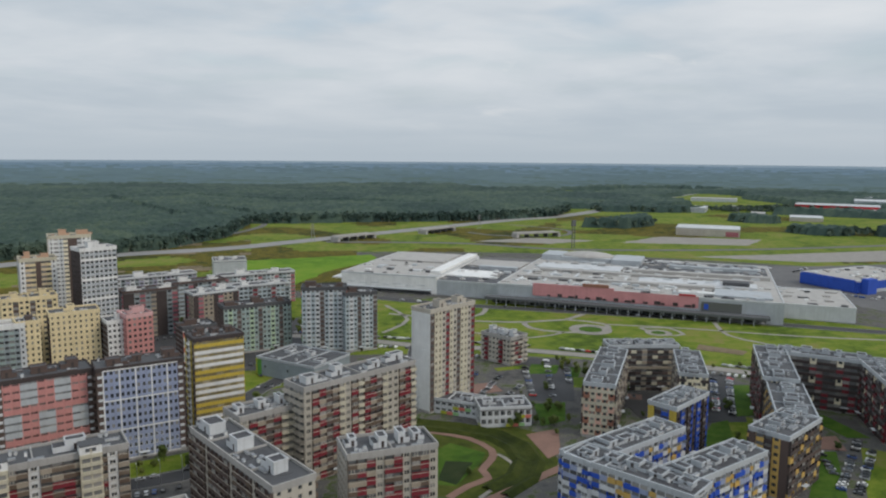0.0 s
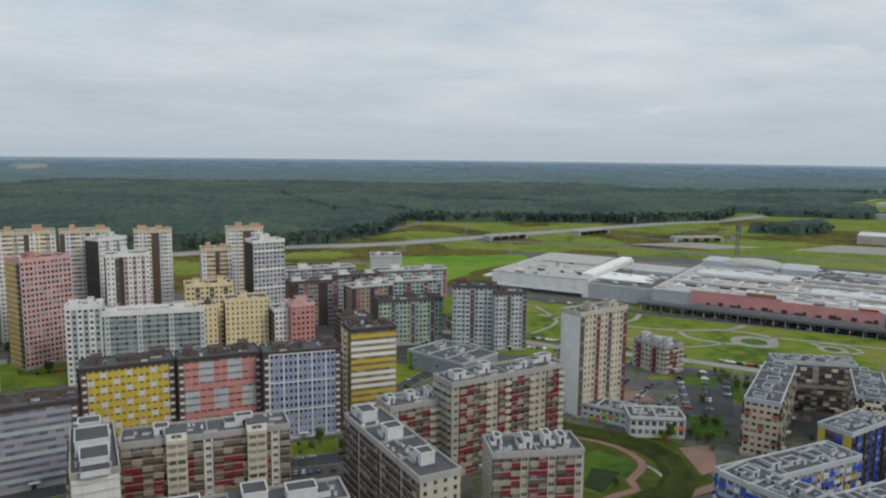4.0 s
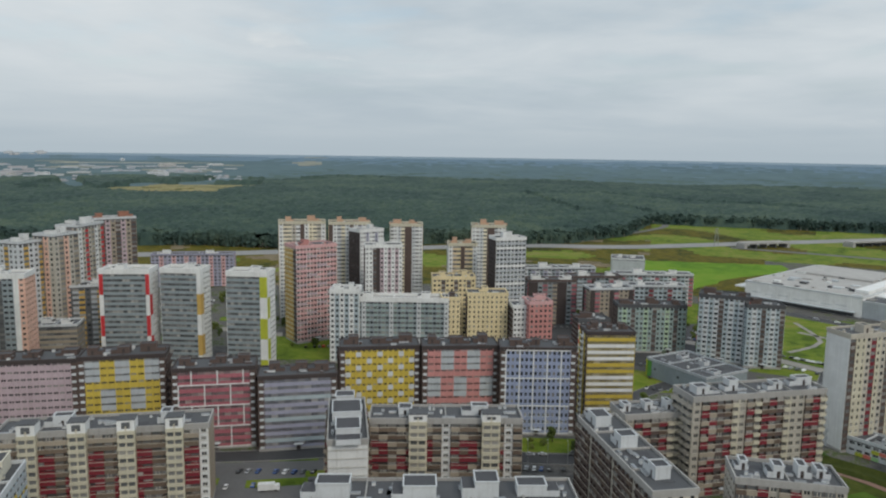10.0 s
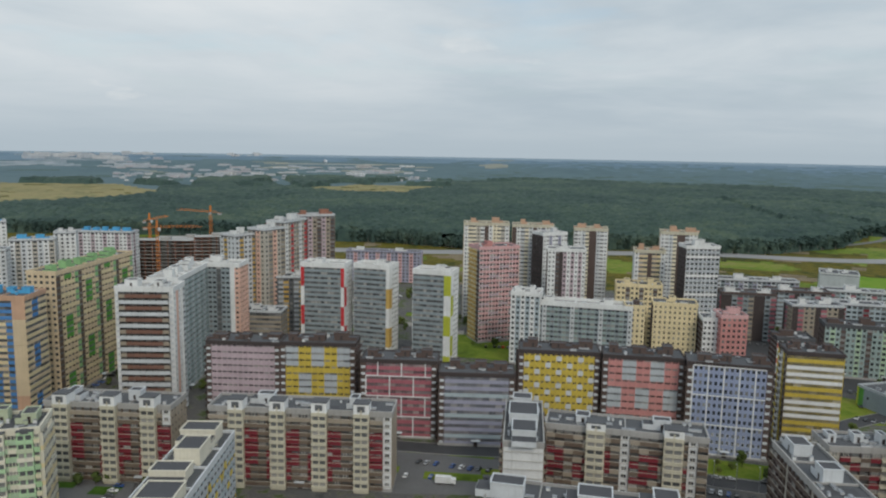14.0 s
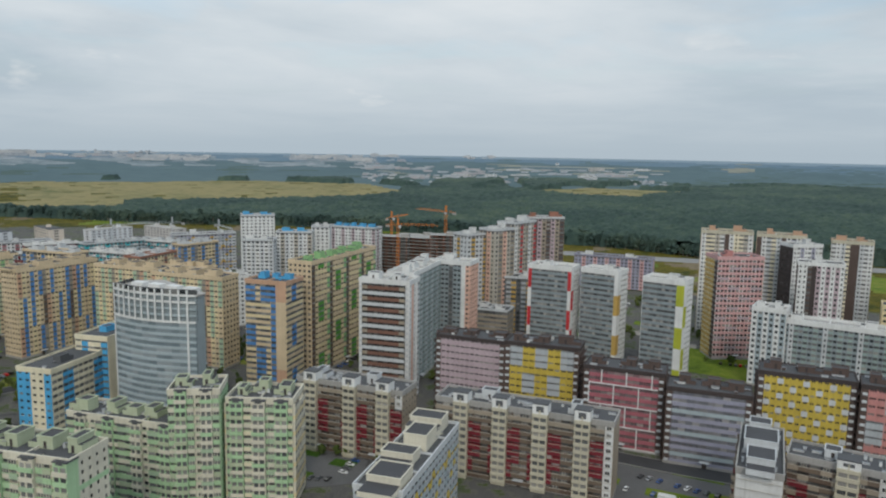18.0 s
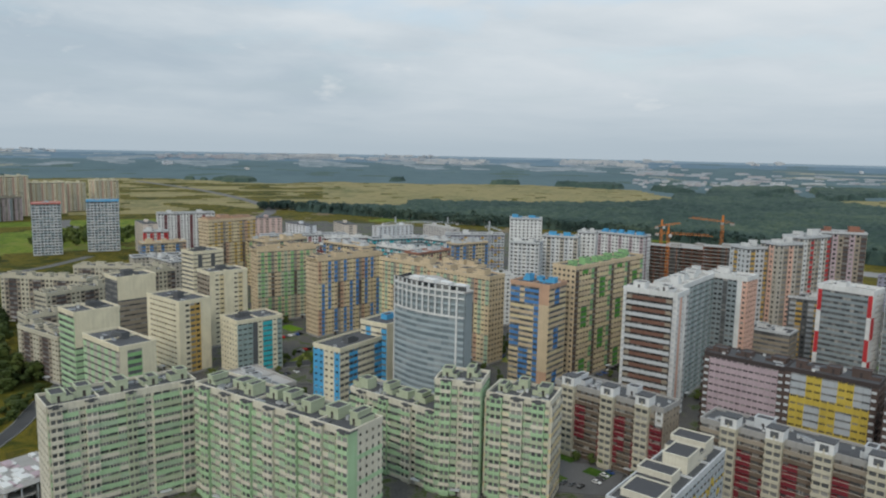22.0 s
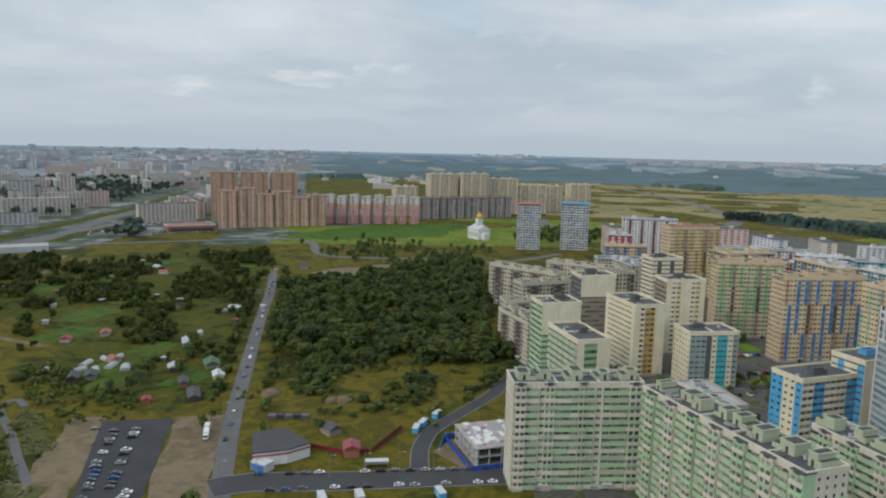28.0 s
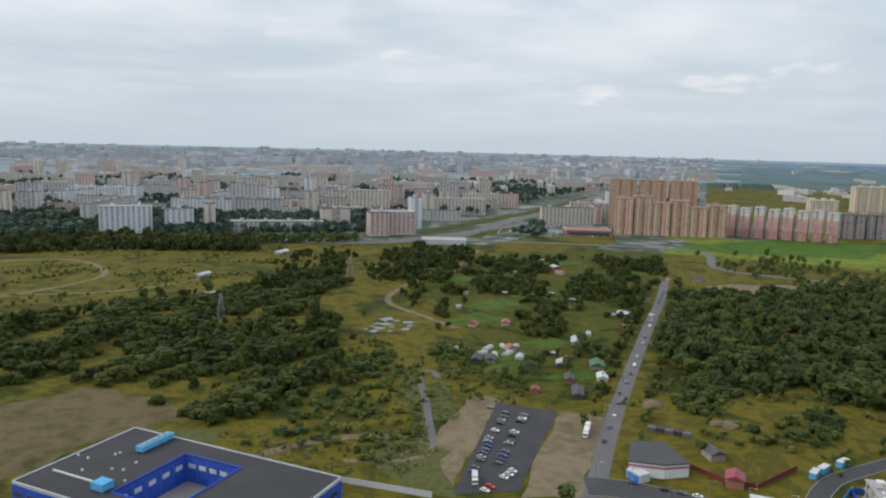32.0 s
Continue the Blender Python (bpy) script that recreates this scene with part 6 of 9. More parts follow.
strip("footpath", [(-441, -707), (-376, -634), (-326, -589), (-285, -560), (-255, -534), (-233, -505), (-227, -483), (-231, -450), (-237, -403)], 5, 0.09, "bare_earth", "pale dirt track across the meadow", "path")
strip("footpath", [(-134, -243), (-136, -248), (-144, -267), (-155, -291), (-164, -314), (-170, -327), (-177, -331), (-179, -327), (-176, -318)], 3.4, 0.09, "pale_asphalt", "narrow grey track with a hairpin", "path")
strip("footpath", [(-134, -243), (-125, -236), (-112, -238), (-96, -246)], 3.0, 0.085, "bare_earth", "worn earth track beside the sandy lot", "path")
strip("footpath", [(31, -621), (-15, -650), (-45, -690), (-40, -752), (-15, -790), (40, -800)], 6, 0.09, "bare_earth", "looped dirt track in the meadow", "path")
strip("footpath", [(60, -640), (-40, -610), (-120, -640)], 4, 0.09, "bare_earth", "faint dirt track", "path")
strip("footpath", [(-60, -262), (-90, -268), (-118, -262), (-135, -245)], 5, 0.076, "bare_earth", "dirt path behind the blue depot", "path")
for pts, w in (([(-40, 540), (10, 520), (60, 515), (92, 524), (118, 510), (112, 492), (84, 485), (62, 498), (60, 515)], 4), ([(84, 485), (60, 470), (30, 478), (-20, 510)], 2.5), ([(118, 510), (170, 500), (240, 480), (300, 470)], 3), ([(140, 500), (150, 480), (165, 482), (160, 500), (140, 500)], 3), ([(35, 562), (30, 540), (10, 520)], 4), ([(92, 524), (110, 545)], 4), ([(200, 520), (195, 480), (215, 450), (205, 415)], 3), ([(-45, 570), (-25, 520), (-40, 480)], 3)):
    strip("footpath", pts, w, 0.09, "paving", "pale park path across the lawn", "path")
strip("footpath", [(-6, 303), (-1, 302), (12, 296), (21, 284), (20, 274), (16, 265), (18, 258), (10, 251), (3, 242)], 3.2, 0.16, "pinkpath", "winding pinkish court path", "path")
strip("footpath", [(23, 280), (28, 272), (28, 260), (22, 253), (14, 242)], 1.6, 0.15, "paving", "thin path on the court lawn", "path")
strip("footpath", [(12, 236), (20, 243), (46, 267), (58, 280)], 4.0, 0.17, "pinkpath", "straight pinkish path past the courts", "path")
ground_mat("bank_grass", [(0.40, (0.030, 0.042, 0.008)), (0.5, (0.055, 0.070, 0.011)), (0.60, (0.080, 0.086, 0.018))], 6, 26)
ground_mat("ditch_grass", [(0.40, (0.018, 0.026, 0.006)), (0.5, (0.034, 0.046, 0.008)), (0.60, (0.052, 0.060, 0.012))], 5, 20)


def ditch(pts, wide):
    """A grassed channel: two banks that rise over the lawn on either side of a sunk bottom."""
    line = [Vector(p) for p in pts]
    cols = []
    for k, p in enumerate(line):
        d = (line[min(k + 1, len(line) - 1)] - line[max(k - 1, 0)]).normalized()
        n = Vector((-d.y, d.x))
        cols.append([(*(p + n * wide * u), z) for u, z in ((-0.62, 0.05), (-0.40, 1.3), (-0.12, 0.14), (0.12, 0.14), (0.40, 1.3), (0.62, 0.05))])
    v = [c for col in cols for c in col]
    f = [(k * 6 + q, k * 6 + q + 1, k * 6 + q + 7, k * 6 + q + 6) for k in range(len(cols) - 1) for q in range(5)]
    tagged(new("channel_bank", raw_mesh("channel_bank", v, np.array(f), "ditch_grass")), "dark grassed drainage channel between low banks", "ground", kind="structure")


ditch([(-30, 312), (-12, 312), (8, 307), (24, 299), (32, 288), (35, 273), (31, 259), (20, 246)], 11.0)
patch("lawn", [(-8, 305), (30, 312), (48, 300), (46, 262), (10, 240), (-12, 246), (-12, 290)], 0.06, "bank_grass", "court lawn with a dark sports pitch", soft=1.0)
patch("lawn", [(4, 291), (18, 281), (16, 272), (13, 265), (6, 251), (-2, 252), (-1, 284)], 0.1, "court_lawn", "bright lawn round the sports pitch", soft=0.5)
patch("sports_pitch", [(2, 273), (13, 272), (6, 252), (-1, 256)], 0.125, "forest_floor", "dark green sports pitch", "pitch")
patch("lawn", [(-118, 246), (-98, 256), (-92, 262), (-118, 250)], 0.06, "lawn", "narrow street lawn")
patch("lawn", [(-215, 189), (-207, 193), (-200, 186), (-206, 181)], 0.06, "lawn", "small lawn by the parking bays")
patch("lawn", [(-200, 200), (-183, 211), (-176, 202), (-191, 192)], 0.06, "lawn", "small lawn before the lilac block")
patch("lawn", [(-148, 253), (-101, 280), (-96, 266), (-142, 240)], 0.06, "lawn", "strip of lawn before the blue block")
patch("lawn", [(-110, 390), (-84, 396), (-78, 366), (-100, 350)], 0.06, "lawn", "lawn by the car park")
patch("lawn", [(-330, 330), (-270, 360), (-240, 320), (-300, 290)], 0.06, "lawn", "lawn behind the slabs", soft=2.0)
patch("lawn", [(118, 300), (134, 330), (146, 322), (136, 290)], 0.06, "lawn", "lawn between the courts")
patch("lawn", [(100, 262), (116, 300), (124, 296), (112, 258)], 0.06, "lawn", "lawn beside the yellow block")
patch("lawn", [(150, 240), (176, 290), (186, 284), (168, 236)], 0.06, "lawn", "lawn beside the dark block")
patch("lawn", [(58, 382), (78, 384), (74, 366), (54, 366)], 0.06, "lawn", "small lawn in the car park")
patch("lawn", [(-420, -40), (-396, -50), (-392, -30), (-414, -22)], 0.06, "lawn", "small bright lawn")
patch("lawn", [(-272, 70), (-258, 82), (-250, 74), (-264, 62)], 0.06, "lawn", "yard lawn behind the panel house")
patch("car_park", [(-184, -274), (-203, -252), (-142, -196), (-120, -204)], 0.1, "lot_asphalt", "dark asphalt car park", "car park")
patch("bare_lot", [(-204, -252), (-219, -237), (-158, -182), (-140, -192)], 0.07, "bare_earth", "bare sandy ground beside the car park", soft=1.2)
patch("bare_lot", [(-180, -290), (-187, -276), (-121, -205), (-116, -215), (-132, -245)], 0.05, "bare_earth", "trampled sandy verge", soft=2.0)
patch("bare_lot", [(40, -360), (-14, -374), (-40, -352), (-52, -315), (-18, -305), (40, -270)], 0.05, "turned_earth", "bare brown earth by the depot", soft=3.0)
patch("bare_lot", [(-520, -445), (-560, -438), (-655, -382), (-640, -350), (-545, -350), (-500, -388)], 0.05, "bare_earth", "sandy earthworks", soft=4.0)
patch("bare_lot", [(-225, -112), (-236, -140), (-250, -140), (-262, -122), (-244, -96)], 0.05, "bare_earth", "sandy building plot", soft=1.0)
patch("field", [(-640, -700), (-700, -760), (-570, -790), (-470, -740), (-520, -640)], 0.05, "rough_grass", "brownish field by the avenue", soft=3.0)
patch("lawn", [(-700, -655), (-930, -650), (-1010, -540), (-840, -495), (-720, -575)], 0.06, "court_lawn", "bright green meadow before the estates", soft=4.0)
patch("car_park", [(46, 420), (78, 420), (66, 345), (44, 345)], 0.07, "asphalt", "court car park", "car park")
patch("car_park", [(140, 390), (162, 390), (140, 318), (122, 318)], 0.07, "asphalt", "long car park beside the court", "car park")
patch("car_park", [(-150, 226), (-112, 246), (-106, 236), (-146, 214)], 0.07, "asphalt", "street-side car park", "car park")
patch("car_park", [(-214, 178), (-176, 206), (-150, 190), (-190, 150)], 0.07, "pale_asphalt", "yard with parked cars", "car park")
patch("car_park", [(-420, 20), (-395, 62), (-370, 50), (-395, 8)], 0.07, "asphalt", "yard with parked cars by the tan blocks", "car park")
patch("car_park", [(-300, 400), (-80, 540), (-60, 500), (-110, 400), (-240, 330)], 0.04, "asphalt", "grey yards behind the slabs", "yard")
patch("weed_patch", [(-174, -334), (-160, -330), (-144, -285), (-136, -258), (-116, -244), (-118, -226), (-133, -240), (-150, -279), (-163, -312)], 0.07, "weeds", "pale tall weeds beside the track", soft=2.5)
patch("weed_patch", [(-174, -316), (-173, -296), (-155, -262), (-148, -268), (-158, -290), (-167, -312)], 0.072, "weeds", "pale yellow weeds inside the bend", soft=1.5)
patch("weed_patch", [(-135, -236), (-119, -202), (-108, -212), (-103, -235), (-127, -265)], 0.08, "weeds", "pale tall weeds behind the depot", soft=2.5)
patch("weed_patch", [(-30, -310), (-62, -296), (-58, -284), (-25, -292)], 0.07, "weeds", "pale weeds along the depot wall", soft=2.0)
for k, (x, y, a) in enumerate(((-232, -340, 16), (-262, -420, 20), (-300, -455, 22), (-245, -290, 14), (-350, -470, 20), (-330, -560, 26), (-395, -560, 24), (-470, -600, 28), (-215, -318, 12), (-440, -640, 26), (-500, -520, 22), (-270, -350, 15), (-420, -480, 20))):
    patch("plot_lawn", [(x + a * c - a * 0.4 * e, y + a * 0.8 * e + a * 0.3 * c) for c, e in ((-1, -0.6), (0.9, -0.7), (1, 0.6), (-0.8, 0.7))], 0.07 + 0.004 * (k % 3), "plot_grass", "green garden plot among trees", soft=1.5)
for k, (x, y, w, d, r, mat) in enumerate(((-178, 182, 22, 6, 40, "lawn"), (-200, 168, 10, 5, 40, "lawn"), (-168, 198, 16, 5, 40, "lawn"), (30, 345, 18, 9, 30, "lawn"), (100, 395, 30, 7, -20, "lawn"), (60, 255, 12, 10, 40, "pinkpath"), (95, 345, 18, 22, 75, "dark_paving"), (96, 352, 8, 10, 75, "pinkpath"), (178, 318, 24, 16, -20, "dark_paving"), (40, 400, 20, 6, 20, "lawn"), (132, 268, 6, 24, 20, "lawn"), (-85, 330, 8, 22, 10, "lawn"), (-60, 350, 20, 8, 30, "lawn"), (-30, 400, 24, 10, 20, "lawn"), (-140, 420, 24, 12, 30, "lawn"), (-350, 50, 22, 8, 50, "lawn"), (-400, 80, 20, 12, 60, "lawn"), (-360, -10, 18, 9, 45, "lawn"), (-340, 130, 20, 9, 45, "lawn"), (18, 362, 24, 15, 20, "pinkpath"))):
    c, e = math.cos(radians(r)), math.sin(radians(r))
    patch({"lawn": "lawn", "pinkpath": "playground"}.get(mat, "courtyard"), [(x + c * u * w / 2 - e * v * d / 2, y + e * u * w / 2 + c * v * d / 2) for u, v in ((-1, -1), (1, -1), (1, 1), (-1, 1))], 0.125 + 0.004 * (k % 4), mat, {"lawn": "small green yard lawn between blocks", "pinkpath": "reddish rubber playground in a yard"}.get(mat, "dark paved inner courtyard"))
patch("garden_ground", [(-318, -590), (-523, -690), (-630, -610), (-540, -512), (-340, -350), (-240, -262), (-203, -262), (-192, -330), (-216, -372), (-262, -420), (-262, -500)], 0.045, "garden_grass", "green garden land with plots and trees", soft=5.0)
# lawns, plazas and playgrounds of the courts
for pts in ([(155, 372), (168, 372), (151, 327), (138, 325)], [(123, 316), (132, 320), (125, 296), (103, 276), (102, 279)], [(157, 285), (163, 285), (145, 244), (131, 244)], [(52, 408), (68, 406), (64, 390), (48, 389)], [(73, 403), (80, 401), (75, 384), (69, 384)], [(45, 340), (61, 343), (57, 318), (45, 311)], [(168, 330), (180, 328), (186, 300), (176, 300)], [(-18, 330), (-8, 318), (-14, 250), (-24, 262)]):
    patch("lawn", pts, 0.135, "court_lawn", "bright lawn between the court blocks")
patch("playground", [(37, 301), (52, 308), (49, 282), (43, 276)], 0.14, "pinkpath", "reddish sandy playground with paths", "playground")
patch("playground", [(160, 300), (172, 302), (168, 286), (157, 288)], 0.142, "pinkpath", "reddish sandy court playground", "playground")
patch("courtyard", [(88, 356), (116, 358), (112, 318), (94, 312)], 0.115, "dark_paving", "dark paved inner court")
for x, y, r in ((104, 494, 15), (149, 486, 9)):
    for name, q, mat, z in (("plaza", 1.0, "paving", 0.13), ("plaza_lawn", 0.55, "court_lawn", 0.15)):
        patch(name, [(x + r * q * math.cos(a * math.pi / 12), y + r * q * math.sin(a * math.pi / 12)) for a in range(24)], z, mat, "round pale park plaza" if q == 1 else "round lawn inside a plaza")
patch("bare_lot", [(166, 456), (190, 440), (184, 430), (160, 444)], 0.1, "bare_earth", "worn earth patch in the park", soft=1.0)
patch("car_park", [(-590, -820), (-690, -875), (-860, -1030), (-830, -1060), (-640, -900), (-560, -850)], 0.05, "pale_asphalt", "large pale car park beside the estate", "car park", soft=2.0)
patch("car_park", [(-90, 830), (60, 850), (300, 800), (420, 800), (560, 830), (600, 700), (500, 560), (350, 560), (320, 640), (100, 720)], 0.03, "pale_asphalt", "wide car parks round the mall", "car park", soft=2.0)

# yard between the panel blocks and the green houses
patch("car_park", [(-285, 70), (-258, 98), (-234, 84), (-240, 58), (-262, 52)], 0.165, "pale_asphalt", "grey yard with parked cars and lawns", "car park")
for k, (x, y, w, d, r) in enumerate(((-268, 74, 13, 5, 42), (-252, 84, 10, 6, 42), (-246, 66, 12, 4, -48))):
    c, e = math.cos(radians(r)), math.sin(radians(r))
    patch("lawn", [(x + c * u * w / 2 - e * v * d / 2, y + e * u * w / 2 + c * v * d / 2) for u, v in ((-1, -1), (1, -1), (1, 1), (-1, 1))], 0.18 + 0.004 * k, "court_lawn", "small green yard lawn between blocks")

# car parks and yards on the fields beyond the mall
for pts in ([(300, 870), (430, 900), (640, 960), (700, 880), (560, 850), (430, 830)], [(250, 1010), (330, 1090), (470, 1060), (420, 985)], [(620, 1010), (760, 1090), (860, 1040), (720, 960)], [(40, 1010), (130, 1060), (220, 1030), (150, 990)]):
    patch("car_park", pts, 0.05, "paving", "pale car park on the fields beyond the mall", "car park", soft=2.0)


# ---- shopping centre ----
def hall(label, x, y, rot, w, d, h, wall, top="rooflight", category="shopping centre"):
    b = Block("warehouse" if category == "warehouse" else "shopping_hall", label, x, y, rot, category, "far warehouses" if category == "warehouse" else "halls of the shopping centre")
    b.box("wall", wall, -w / 2, w / 2, -d / 2, d / 2, 0, h - 0.6)
    b.box("roof", top, -w / 2 - 0.3, w / 2 + 0.3, -d / 2 - 0.3, d / 2 + 0.3, h - 0.6, h)
    for s in range(4):
        ln = side_axes(s, w, d)[3]
        n = max(2, int(ln / 7))
        for k in range(n):
            b.on_side("wall_panel", wall, s, w, d, k * ln / n + 0.08, (k + 1) * ln / n - 0.08, 0, 0.18, 0.4, h - 1.0)
        b.on_side("parapet", "lightgrey", s, w, d, -0.3, ln + 0.3, -0.4, 0.35, h - 0.7, h + 0.5)
    return b, w, d, h


def roof_clutter(b, w, d, h, n, seed, tall=1.6):
    rnd = random.Random(seed)
    for k in range(n):
        x, y = rnd.uniform(-w / 2 + 4, w / 2 - 4), rnd.uniform(-d / 2 + 4, d / 2 - 4)
        a, c = rnd.uniform(0.8, 4.5), rnd.uniform(0.8, 2.5)
        b.box(rnd.choice(("air_handler", "roof_light", "duct")), rnd.choice(("white", "lightgrey", "rooflight", "grey", "roofgrey", "rooflight")), x - a, x + a, y - c, y + c, h, h + rnd.uniform(0.4, tall))


b, w, d, h = hall("large white hall with a ribbed roof", -25.9, 696.1, -18, 90, 140, 15.3, "snow")
b.box("roof_ridge", "snow", 33, 43, -52, 70, h, h + 2.6)
b.box("roof_step", "rooflight", -38, 26, 8, 66, h, h + 1.6)
for k in range(7):
    b.on_side("wall_joint", "grey", 0, w, d, 6 + k * 11, 14 + k * 11, 0.2, 0.3, 7.2 - k % 2, 7.6 - k % 2)
b.on_side("dock_canopy", "grey", 0, w, d, 2, 86, 0.2, 4.0, 3.4, 4.0)
# dark sheet added below the canopy in place of its shade
b.on_side("dock_shade", "darkgrey", 0, w, d, 3, 85, 0.2, 0.4, 0.3, 3.4)
b.on_side("corner_canopy", "white", 3, w, d, 118, 140, 0.3, 9.0, 9.5, 10.5)
roof_clutter(b, w, d, h, 60, 1)
b.done(0)
b, w, d, h = hall("link hall with a white membrane roof", 42.0, 668.0, -20.5, 62, 130, 13.0, "grey", "roofgrey")
b.box("membrane_roof", "snow", -28, 16, -40, -4, h, h + 0.8)
b.box("plant_screen", "grey", -10, 26, 6, 14, h, h + 3.4)
b.box("raised_roof", "rooflight", -26, 26, 20, 60, h, h + 1.6)
roof_clutter(b, w, d, h, 46, 6)
b.done(0)
b, w, d, h = hall("long mall with a salmon front and cluttered pale roof", 178.8, 636.5, -20.5, 214, 190, 16.0, "grey")
b.on_side("salmon_front", "rose", 0, w, d, 30, 94, 0.2, 1.2, 8.6, 18.6)
b.on_side("salmon_front", "rose", 0, w, d, 94.2, 156, 0.2, 0.8, 8.0, 16.8)
for k in range(16):
    b.on_side("front_niche", "darkbrown", 0, w, d, 42 + k * 7.3 + (k % 3), 44.4 + k * 7.3 + (k % 3) * 2.2, 0.8, 1.3, 8.6, 10.2 + k % 2)
b.on_side("shop_sign", "brick", 0, w, d, 70, 90, 0.6, 1.6, 18.6, 21.0)
b.on_side("shop_sign", "red", 0, w, d, 142, 154, 0.6, 1.2, 16.9, 18.2)
b.on_side("glass_front", "glass", 0, w, d, 158, 186, 0.2, 1.4, 6.0, 13.5)
b.on_side("blue_sign", "royal", 0, w, d, 160, 163, 1.4, 1.7, 8.0, 12.0)
b.on_side("canopy", "darkgrey", 0, w, d, -8, 205, 0.2, 10.0, 4.6, 6.4)
for k in range(26):
    b.on_side("canopy_post", "grey", 0, w, d, -6 + k * 8, -5.5 + k * 8, 9.2, 9.6, 0, 4.6)
    b.on_side("shop_window", "glass", 0, w, d, -4 + k * 8, 3 + k * 8, 0.18, 0.3, 0.4, 4.2)
for k, (x0, x1, y0, y1, hh, mat) in enumerate(((-100, 60, -58, -50, 2.2, "rooflight"), (-90, 90, -18, -12, 2.6, "rooflight"), (-96, -20, 0, 30, 1.4, "lightgrey"), (0, 92, -44, -22, 1.2, "lightgrey"), (-10, 104, 4, 12, 3.0, "rooflight"), (-20, 104, 30, 88, 0.3, "roofgrey"), (20, 96, 44, 50, 3.2, "grey"), (60, 100, -88, -60, 1.8, "grey"), (-34, -6, 46, 86, 5.0, "grey"), (-104, -84, 56, 90, 5.5, "grey"), (66, 86, -40, -28, 4.0, "roofgrey"), (34, 60, -84, -76, 1.8, "white"))):
    b.box("raised_roof", mat, x0, x1, y0, y1, h, h + hh)
for k in range(9):
    b.box("duct", "lightgrey", -96 + k * 21, -94 + k * 21, -80 + (k % 3) * 8, -24 + (k % 4) * 6, h, h + 1.0)
roof_clutter(b, w, d, h, 420, 2, 1.9)
bm = bmesh.new()
bmesh.ops.create_uvsphere(bm, u_segments=24, v_segments=12, radius=1.0)
bmesh.ops.delete(bm, geom=[v for v in bm.verts if v.co.z < -0.01], context="VERTS")
for v in bm.verts:
    v.co = Vector((v.co.x * 26, v.co.y * 17, v.co.z * 4.5))
part_of("roof_dome", bm_mesh("roof_dome", bm, "rooflight"), b.root, "low oval dome on the mall roof", m=pose(-60, 72, h + 4.0))
b.box("dome_drum", "grey", -84, -36, 56, 88, h, h + 4.0)
b.done(0)
b, w, d, h = hall("low grey hall at the end of the mall", 283.0, 566.0, -20.5, 70, 76, 11.0, "lightgrey")
roof_clutter(b, w, d, h, 30, 3)
b.done(0)
b, w, d, h = hall("blue furniture hall beyond the mall", 402.0, 683.0, 24, 95, 60, 11.0, "royal", "rooflight")
b.on_side("blue_front", "royal", 3, w, d, 2, 58, 0.2, 1.0, 1.0, 11.8)
b.on_side("blue_stair", "royal", 0, w, d, 4, 16, 0.2, 7.0, 0.0, 13.5)
b.on_side("grey_base", "grey", 0, w, d, 20, 94, 0.2, 0.6, 0.0, 3.0)
roof_clutter(b, w, d, h, 30, 4)
b.done(0)
b, w, d, h = hall("white roofed warehouse with a red stripe", 415.0, 1125.0, -22, 92, 60, 12.0, "offwhite", "lightgrey", "warehouse")
b.on_side("end_sign", "crimson", 0, w, d, 72, 90, 0.2, 0.5, 1.0, 8.0)
b.done(0)
b, w, d, h = hall("long red warehouse far off", 905.0, 1660.0, -30, 170, 70, 14.0, "red", "lightgrey", "warehouse")
b.done(0)
b, w, d, h = hall("grey warehouse far off", 1150.0, 1760.0, -30, 260, 90, 16.0, "grey", "lightgrey", "warehouse")
b.done(0)
b, w, d, h = hall("low red car showroom beside the avenue", -672.0, -790.0, 150, 62, 34, 8.0, "brick", "brick", "warehouse")
b.on_side("showroom_window", "glass", 0, w, d, 3, 59, 0.2, 0.3, 0.6, 4.4)
b.done(0)
b, w, d, h = hall("pale low trading hall beside the avenue", -430.0, -770.0, 150, 54, 24, 6.0, "lightgrey", "rooflight", "warehouse")
b.done(0)
b, w, d, h = hall("white warehouse across the motorway", 620.0, 860.0, -25, 90, 40, 9.0, "white", "lightgrey", "warehouse")
b.done(0)


rw = random.Random(5)
for k in range(9):
    az, r = rw.uniform(-33, -13), rw.uniform(1350, 2400)
    b, w, d, h = hall("low industrial hall among far fields", -math.sin(radians(az)) * r, math.cos(radians(az)) * r, rw.choice((-25, 65)), rw.uniform(40, 130), rw.uniform(25, 60), rw.uniform(7, 12), rw.choice(("lightgrey", "grey", "grey", "offwhite")), rw.choice(("rooflight", "lightgrey", "roofgrey")), "warehouse")
    b.done(0)


def sign_tower(x, y, h):
    b = Block("sign_tower", "tall dark advertising pylon behind the mall", x, y, 30, "pylon")
    for sx in (-1, 1):
        b.box("leg", "darkgrey", sx * 2.0 - 0.4, sx * 2.0 + 0.4, -0.5, 0.5, 0, h)
    for k in range(int(h / 4)):
        b.box("rung", "steel", -2, 2, -0.3, 0.3, k * 4 + 2, k * 4 + 2.4)
    b.box("sign_box", "darkgrey", -3.2, 3.2, -1.2, 1.2, h - 8, h)
    b.done(0)


sign_tower(172, 945, 37)


